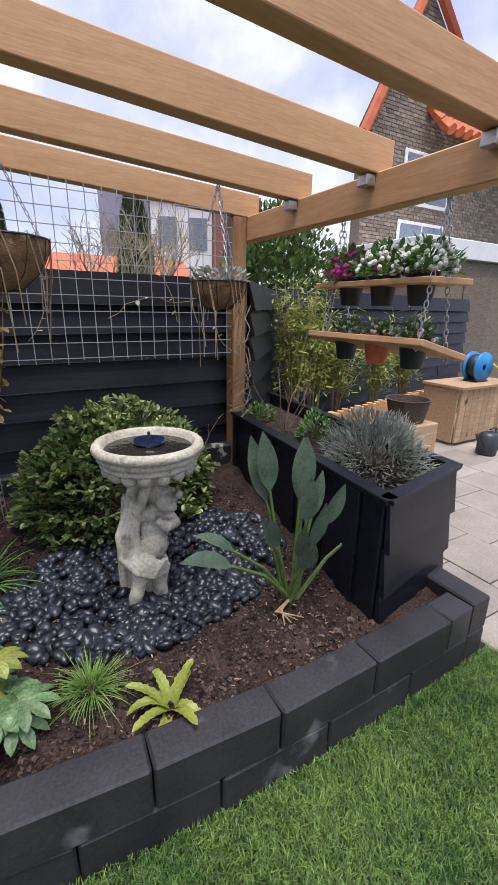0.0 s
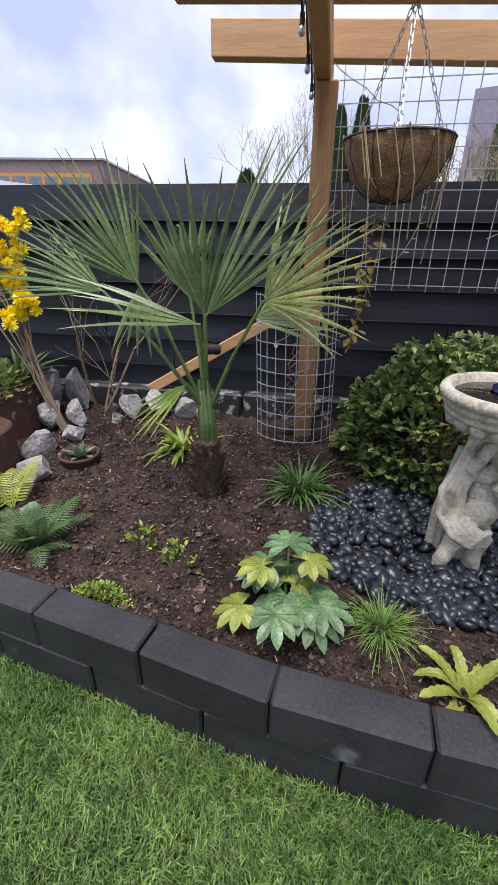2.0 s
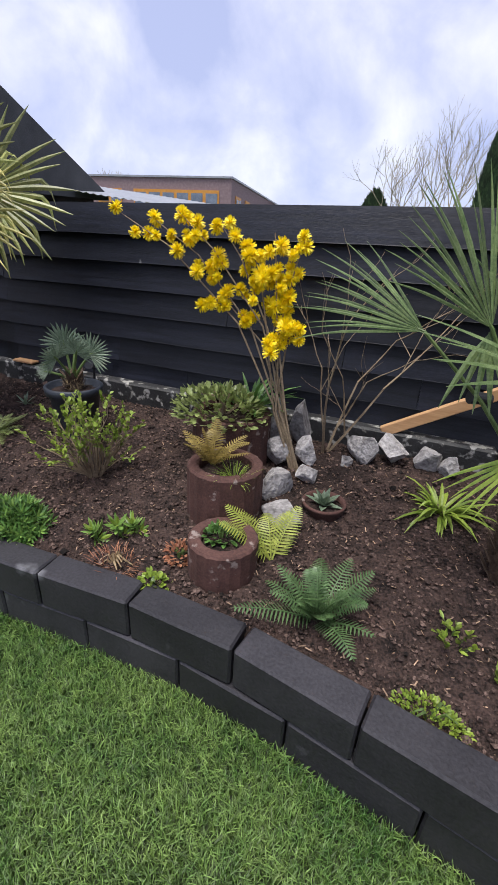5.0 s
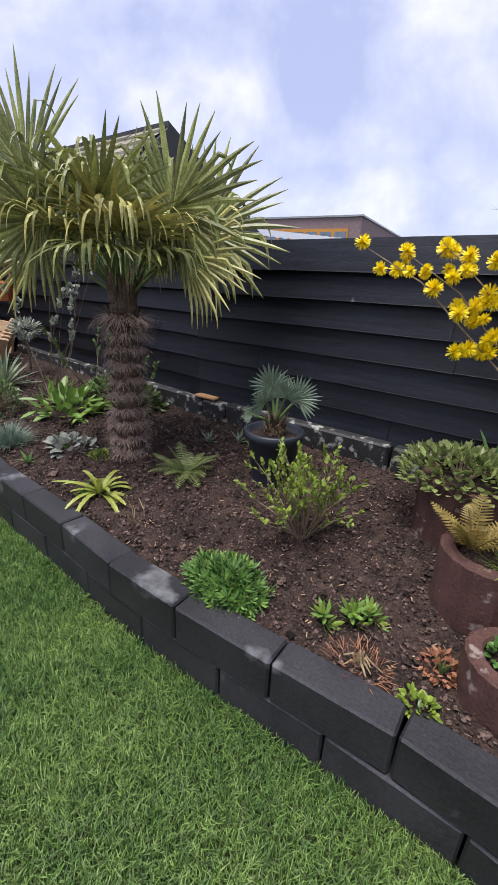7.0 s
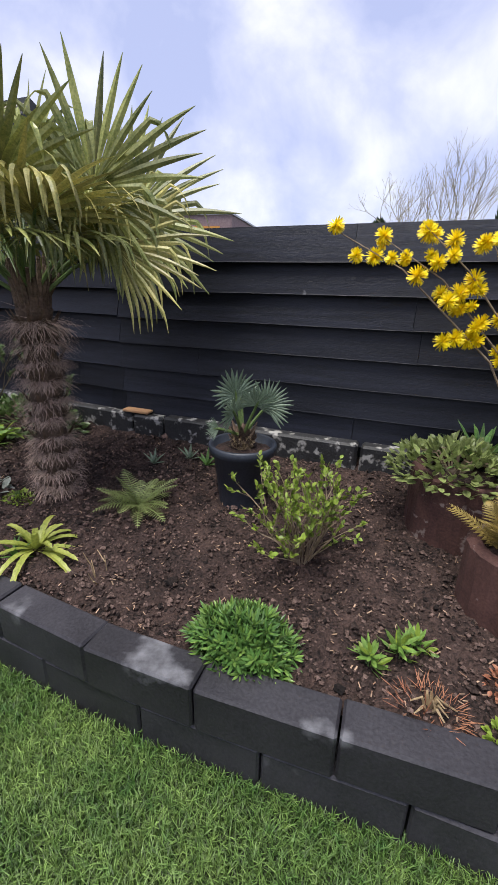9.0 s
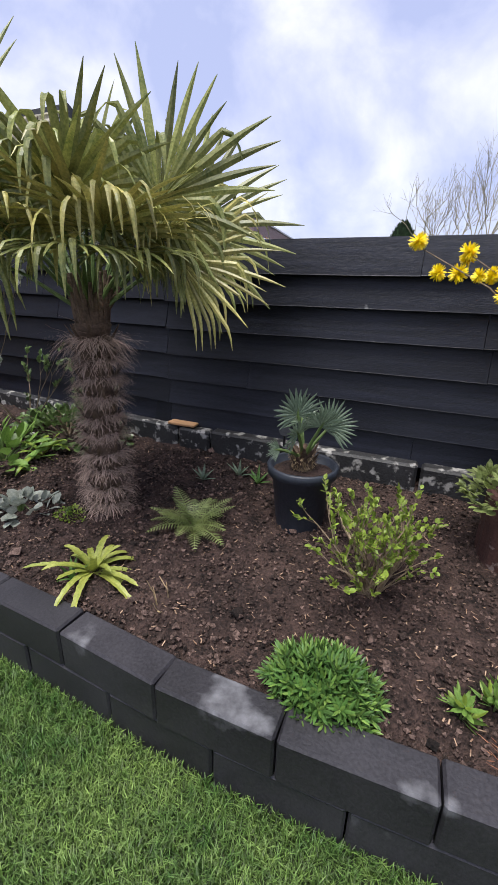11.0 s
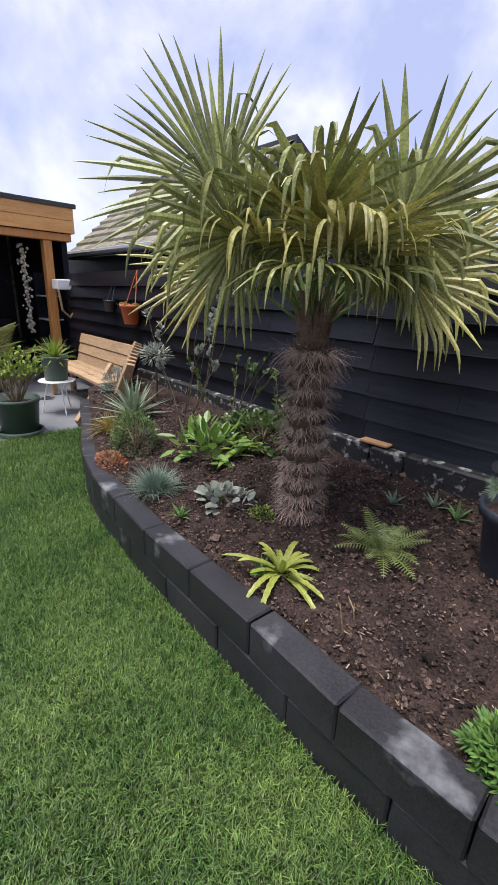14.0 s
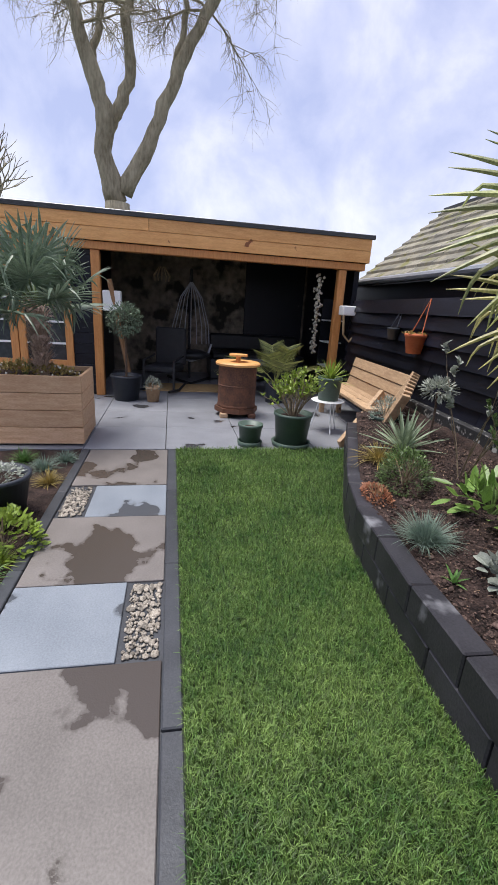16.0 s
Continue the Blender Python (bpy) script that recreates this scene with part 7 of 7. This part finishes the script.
def pot(name, label, at, r0, r1, h, mt, category="plant pot", saucer=False):
    ob = thing(name, label, category, at)
    part("pot", Soup().lathe([(0, 0), (r0, 0), (r1, h - 0.03), (r1 * 1.05, h - 0.03), (r1 * 1.06, h), (r1 * 0.95, h), (r1 * 0.9, h - 0.05), (0, h - 0.05)], 32), mt, ob, smooth=True)
    part("potting_soil", Soup().ball((0, 0, h - 0.05), (r1 * 0.88, r1 * 0.88, 0.015), 16, 6, 0.2), M_SOIL, ob)
    if saucer:
        part("saucer", Soup().lathe([(0, 0.0), (r0 * 1.25, 0.0), (r0 * 1.32, 0.05), (r0 * 1.2, 0.052), (r0 * 1.15, 0.02)], 28), mt, ob, smooth=True)
    return ob


pot("plant_pot", "small empty green pot on a saucer", (-6.42, 2.68, 0.0), 0.10, 0.125, 0.235, M_GREENPOT, saucer=True)
pot("plant_pot", "large green pot at the patio edge", (-6.42, 3.13, 0.0), 0.16, 0.195, 0.36, M_GREENPOT, saucer=True)
twig_shrub("potted_shrub", "yellow green twiggy shrub in a green pot", (-6.42, 3.13, 0.31), 0.46, 34, 81, M_LIME, 900, 0.04, 0.012, 0.6, M_TWIG, 2)
tab = thing("side_table", "small round white metal side table", "table", (-7.0, 3.72, 0))
part("tabletop", Soup().lathe([(0, 0.37), (0.19, 0.37), (0.2, 0.378), (0.19, 0.386), (0, 0.386)], 28), M_WHITE, tab)
for k in range(3):
    a = k * 2.094
    part("leg", Soup().tube([(0.1 * math.cos(a), 0.1 * math.sin(a), 0.37), (0.19 * math.cos(a), 0.19 * math.sin(a), 0)], 0.008, 6), M_WHITE, tab)
pot("plant_pot", "green pot on the white side table", (-7.0, 3.72, 0.386), 0.12, 0.14, 0.27, M_GREENPOT)
rosette("yucca", "young yucca in a green pot on the table", (-7.0, 3.72, 0.62), 60, 0.30, 0.012, M_LIME, 82, (-0.1, 1.4), "yucca", (0.7, 1, 0.6, 0.05))
fire = thing("fire_drum", "rusted steel fire drum with a wooden lid", "fire pit", (-7.75, 2.72, 0))
part("drum", Soup().lathe([(0.0, 0.12), (0.25, 0.12), (0.255, 0.14), (0.25, 0.16), (0.25, 0.40), (0.258, 0.41), (0.25, 0.42), (0.25, 0.66), (0.0, 0.66)], 36), M_RUST, fire, smooth=False)
part("lid", Soup().lathe([(0, 0.665), (0.29, 0.665), (0.295, 0.69), (0.28, 0.705), (0, 0.705)], 36), M_LARCH, fire, "round wooden lid")
part("lid_handle", Soup().tube([(0, 0, 0.705), (0, 0, 0.78)], 0.03, 8).lathe([(0, 0.78), (0.12, 0.78), (0.12, 0.8), (0, 0.8)], 20), M_LARCH, fire)
part("base_ring", Soup().lathe([(0.24, 0.06), (0.29, 0.06), (0.29, 0.12), (0.24, 0.12)], 8), M_RUST, fire)
for k in range(4):
    a = k * 1.571 + 0.78
    part("foot", Soup().box(0.26 * math.cos(a) - 0.05, 0.26 * math.cos(a) + 0.05, 0.26 * math.sin(a) - 0.05, 0.26 * math.sin(a) + 0.05, 0, 0.062, None, 0.01), M_OLDWOOD if k % 2 else M_RUST, fire)
pot("plant_pot", "dark pot with an olive tree", (-8.55, 1.22, 0.0), 0.17, 0.21, 0.36, M_ANTH)
ol = thing("olive_tree", "small olive tree with a round grey green crown", "tree", (-8.55, 1.22, 0.3))
part("trunk", Soup().tube([(0, 0, 0), (0.01, 0.01, 0.3), (0, 0, 0.62)], [0.018, 0.014, 0.012], 7), M_BARK, ol)
s, rg = Soup(), random.Random(6)
for _ in range(1300):
    d = Vector((rg.gauss(0, 1), rg.gauss(0, 1), rg.gauss(0, 1))).normalized()
    oval(s, Vector((0, 0, 0.82)) + Vector((d.x * 0.25, d.y * 0.25, d.z * 0.24)) * rg.uniform(0.3, 1) ** 0.6, (d + Vector((rg.gauss(0, 1), rg.gauss(0, 1), rg.gauss(0, 1))) * 0.7).normalized(), 0.042, 0.009, rg)
part("crown", s, M_PALMB, ol, "grey green olive leaves")
pot("plant_pot", "small clay pot with a grey shrub", (-8.45, 1.60, 0.0), 0.08, 0.105, 0.22, M_OLDWOOD)
mound("potted_herb", "grey green herb in a clay pot", (-8.45, 1.60, 0.18), (0.13, 0.13, 0.16), 260, 0.035, 0.009, M_SILVER, 83, M_TWIG, 8, "herb")
# bench and leaning boards
bench = thing("bench", "weathered plank bench against the black fence", "bench")
for k in range(3):
    m = Matrix.Translation((-8.15, 4.44, 0.40 + 0.14 * k)) @ Matrix.Rotation(radians(-4), 4, "Z") @ Matrix.Rotation(radians(-18), 4, "X")
    part("back_plank", Soup().box(0, 1.75, -0.02 + 0.03 * k, 0.015 + 0.03 * k, 0, 0.13, m, 0.005), M_OLDWOOD, bench)
for k in range(3):
    m = Matrix.Translation((-8.15, 4.06 + 0.125 * k, 0.40)) @ Matrix.Rotation(radians(-4), 4, "Z")
    part("seat_plank", Soup().box(0, 1.75, 0, 0.118, -0.018, 0.018, m, 0.005), M_OLDWOOD, bench)
for x in (-8.0, -6.6):
    for y in (4.04, 4.30):
        part("leg", Soup().box(x, x + 0.07, y - 0.06, y, 0, 0.38, None, 0.005), M_OLDWOOD, bench)
for k in range(8):
    m = Matrix.Translation((-6.36 + 0.05 * k, 3.98 - 0.025 * k, 0.03)) @ Matrix.Rotation(radians(-24 + 1.5 * k), 4, "X") @ Matrix.Rotation(radians(9 + 2 * k), 4, "Y")
    tagged(part("loose_board", Soup().box(-0.02, 0.02, -0.045, 0.045, 0, 0.90 - 0.02 * k, m, 0.004), M_OLDWOOD), "rough sawn board leaning against the bench", "board", "boards leaning on the bench")
m = Matrix.Translation((-6.34, 3.66, 0.03)) @ Vector((-0.30, 0.52, 0.46)).to_track_quat("Z", "Y").to_matrix().to_4x4()
tagged(part("loose_board", Soup().box(-0.025, 0.025, -0.05, 0.05, 0, 0.85, m, 0.004), M_OLDWOOD), "rough sawn board lying against the bench", "board", "boards leaning on the bench")
pot("plant_pot", "green pot with a grey herb by the bench", (-6.0, 3.95, 0.13), 0.11, 0.14, 0.32, M_GREENPOT)
mound("potted_herb", "grey lavender in a green pot", (-6.0, 3.95, 0.41), (0.17, 0.15, 0.2), 420, 0.05, 0.005, M_SILVER, 84, M_TWIG, 10, "herb")
tagged(part("concrete_block", Soup().box(-6.22, -5.97, 4.20, 4.38, 0.28, 0.46, None, 0.01), M_PAVER), "small grey concrete block beside the bench", "block")


def hung_pot(label, at, r, mt, up, plant_m=None):
    ob = thing("hanging_pot", label, "flower pot", at)
    part("pot", Soup().lathe([(0, 0), (r * 0.7, 0), (r, r * 1.6), (r * 1.08, r * 1.6), (r * 1.08, r * 1.9), (r * 0.95, r * 1.9), (0, r * 1.5)], 24), mt, ob, smooth=True)
    part("hanger", Soup().tube([(-r, 0, r * 1.8), (0, 0.1, up)], 0.005, 5).tube([(r, 0, r * 1.8), (0, 0.1, up)], 0.005, 5), mt, ob)
    if plant_m:
        s = Soup()
        for _ in range(40):
            oval(s, (R.uniform(-r, r), R.uniform(-r, r), r * 1.8), Vector((R.uniform(-1, 1), R.uniform(-1, 1), 0.6)).normalized(), 0.05, 0.01, R)
        part("dry_plant", s, plant_m, ob)


hung_pot("orange plastic pot hanging on the black fence", (-6.35, 4.34, 1.03), 0.105, M_TERRA, 0.55, M_BRONZE)
hung_pot("small grey pot hanging on the black fence", (-6.95, 4.40, 1.13), 0.07, M_ANTH, 0.4, None)
wbx = thing("window_box", "white window box fixed to the pavilion post", "planter", (-8.62, 4.55, 1.36))
part("box", Soup().box(-0.10, 0.10, -0.16, 0.20, 0, 0.14, None, 0.012), M_WHITE, wbx)
part("rope", Soup().tube([(0.1, -0.15, 0.0), (0.1, -0.12, -0.28), (0.1, -0.02, -0.38), (0.1, 0.12, -0.22), (0.1, 0.17, 0.0)], 0.018, 6), M_STRAW, wbx, "pale rope garland")
# inside the pavilion
palm2 = thing("areca_palm", "feathery potted palm at the pavilion edge", "palm", (-8.6, 3.45, 0.0))
part("pot", Soup().lathe([(0, 0), (0.14, 0), (0.17, 0.3), (0, 0.28)], 24), M_ANTH, palm2)
rg = random.Random(40)
for i in range(13):
    a, e = 2.4 * i, rg.uniform(0.55, 1.35)
    d = Vector((math.cos(a) * math.cos(e), math.sin(a) * math.cos(e), math.sin(e)))
    side = d.cross(Vector((0, 0, 1))).normalized()
    s = Soup()
    f = lambda q: Vector((0, 0, 0.28)) + d * 1.05 * q - Vector((0, 0, 0.45)) * q * q
    s.tube([f(q / 5) for q in range(6)], 0.006, 4)
    for j in range(22):
        q = 0.25 + 0.75 * j / 22
        for sg in (-1, 1):
            u = (side * sg + d * 0.7 - Vector((0, 0, 0.25))).normalized()
            s.strip([f(q), f(q) + u * 0.13, f(q) + u * 0.24], [0.004, 0.006, 0.001], d)
    part("frond", s, M_PALM, palm2)
egg = thing("hanging_chair", "grey wicker egg shaped hanging chair", "chair", (-10.2, 2.2, 0.0))
s = Soup()
for k in range(9):
    a = radians(-70 + 140 * k / 8)
    s.tube([(0, 0.36 * math.sin(a) * q, z) for q, z in ((0.05, 1.75), (0.55, 1.5), (0.95, 1.0), (1.0, 0.7))], 0.009, 5)
s.tube([(0.0, -0.38, 0.7), (0.15, -0.3, 0.5), (0.3, 0, 0.42), (0.15, 0.3, 0.5), (0.0, 0.38, 0.7)], 0.022, 6)
part("wicker_frame", s, M_WIRE, egg)
part("seat_cushion", Soup().ball((0.12, 0, 0.52), (0.3, 0.36, 0.09), 16, 8, 0.1), M_BLACK, egg, "black seat cushion", True)
part("stand", Soup().tube([(-0.3, 0, 0.02), (-0.5, 0, 0.9), (-0.35, 0, 1.85), (0.0, 0, 1.95), (0, 0, 1.75)], 0.025, 8).tube([(-0.4, -0.4, 0.025), (0.35, 0, 0.025), (-0.4, 0.4, 0.025)], 0.025, 8), M_BLACK, egg)
rk = thing("rocking_chair", "black wooden rocking chair with a cushion", "chair", (-9.3, 1.75, 0), -20)
for y in (-0.25, 0.25):
    part("rocker", Soup().tube([(-0.4, y, 0.10), (0, y, 0.025), (0.45, y, 0.07)], 0.022, 6), M_BLACK, rk)
    part("arm", Soup().tube([(-0.2, y, 0.55), (0.25, y, 0.5), (0.25, y, 0.05)], 0.02, 6), M_BLACK, rk)
part("seat", Soup().box(-0.25, 0.27, -0.26, 0.26, 0.32, 0.42, None, 0.03), M_BLACK, rk)
part("backrest", Soup().box(-0.33, -0.26, -0.26, 0.26, 0.40, 1.0, None, 0.03), M_BLACK, rk)
sofa = thing("lounge_sofa", "dark lounge sofa along the rear wall", "sofa")
part("base", Soup().box(-11.3, -10.5, 2.6, 4.5, 0.02, 0.40, None, 0.02), M_ANTH, sofa)
part("seat_cushion", Soup().box(-11.2, -10.5, 2.62, 4.48, 0.402, 0.52, None, 0.04), M_BLACK, sofa)
part("back_cushion", Soup().box(-11.35, -11.15, 2.62, 4.48, 0.53, 0.85, None, 0.04), M_BLACK, sofa)
ltab = thing("patio_table", "low grey patio table before the sofa", "table")
part("tabletop", Soup().box(-9.6, -8.95, 2.75, 3.75, 0.50, 0.54, None, 0.006), M_PATIO, ltab)
for x in (-9.55, -9.05):
    for y in (2.8, 3.65):
        part("leg", Soup().box(x, x + 0.05, y, y + 0.05, 0, 0.498, None, 0.004), M_ANTH, ltab)
shl = thing("corner_shelf", "narrow dark shelf with small jars", "shelf")
for z in (0.5, 0.9, 1.25):
    part("shelf_board", Soup().box(-9.5, -9.1, 4.40, 4.65, z, z + 0.02, None, 0.003), M_WHITE, shl)
part("shelf_side", Soup().box(-9.52, -9.502, 4.40, 4.65, 0, 1.6), M_FENCE, shl)
gar = Soup()
rg = random.Random(50)
for k in range(110):
    gar.ball((-8.97 + rg.gauss(0, 0.02), 4.12 + rg.gauss(0, 0.03), 0.75 + 1.2 * k / 110), rg.uniform(0.014, 0.026), 6, 4)
tagged(part("shell_garland", gar, M_STONE, None, "", True), "pale shell garland hanging from the header beam", "garland")
pend = thing("pendant_lamp", "woven cane pendant lamp in the pavilion", "lamp", (-9.9, 1.7, 1.72))
w = Soup()
for k in range(12):
    a = k * 0.5236
    w.tube([(0.05 * math.cos(a), 0.05 * math.sin(a), 0.22), (0.14 * math.cos(a), 0.14 * math.sin(a), 0.08), (0.12 * math.cos(a), 0.12 * math.sin(a), 0.0)], 0.007, 4)
part("shade", w, M_STRAW, pend)
part("cord", Soup().tube([(0, 0, 0.2), (0, 0, 0.68)], 0.005, 5), M_BLACK, pend)
part("leaning_pole", Soup().tube([(0, 0, 0), (0.15, -0.28, 1.65)], 0.035, 8), M_POST, thing("timber_pole", "round timber pole leaning by the post", "pole", (-8.95, 1.28, 0)))
tagged(part("wall_box", Soup().box(-8.95, -8.80, 0.90, 1.15, 1.22, 1.5, None, 0.01), M_WHITE), "white box fixed beside the pavilion post", "box")

# far side of the path
pot("plant_pot", "round dark pot beside the path", (-4.95, 0.76, -0.02), 0.15, 0.2, 0.30, M_ANTH)
mound("potted_herb", "pale sedum in the dark pot", (-4.95, 0.76, 0.24), (0.16, 0.16, 0.07), 320, 0.03, 0.008, M_SILVER, 90, M_STALK, 6, "plant")
for i, (x, y, mt) in enumerate(((-5.75, 0.82, M_BLUE), (-5.95, 0.95, M_BLUE), (-5.95, 0.6, M_MID), (-4.35, 0.95, M_LIME), (-4.2, 0.92, M_MID), (-5.45, 0.93, M_BRONZE))):
    tuft("grass_tuft", "low grassy tussock beside the path", (x, y, -0.01), 160, 0.17, 0.003, mt, 91 + i, (0.3, 1.4), 0.4)
mound("low_shrub", "low yellow green shrub beside the path", (-4.55, 0.92, -0.01), (0.2, 0.2, 0.2), 420, 0.045, 0.014, M_LIME, 97, M_TWIG, 10)
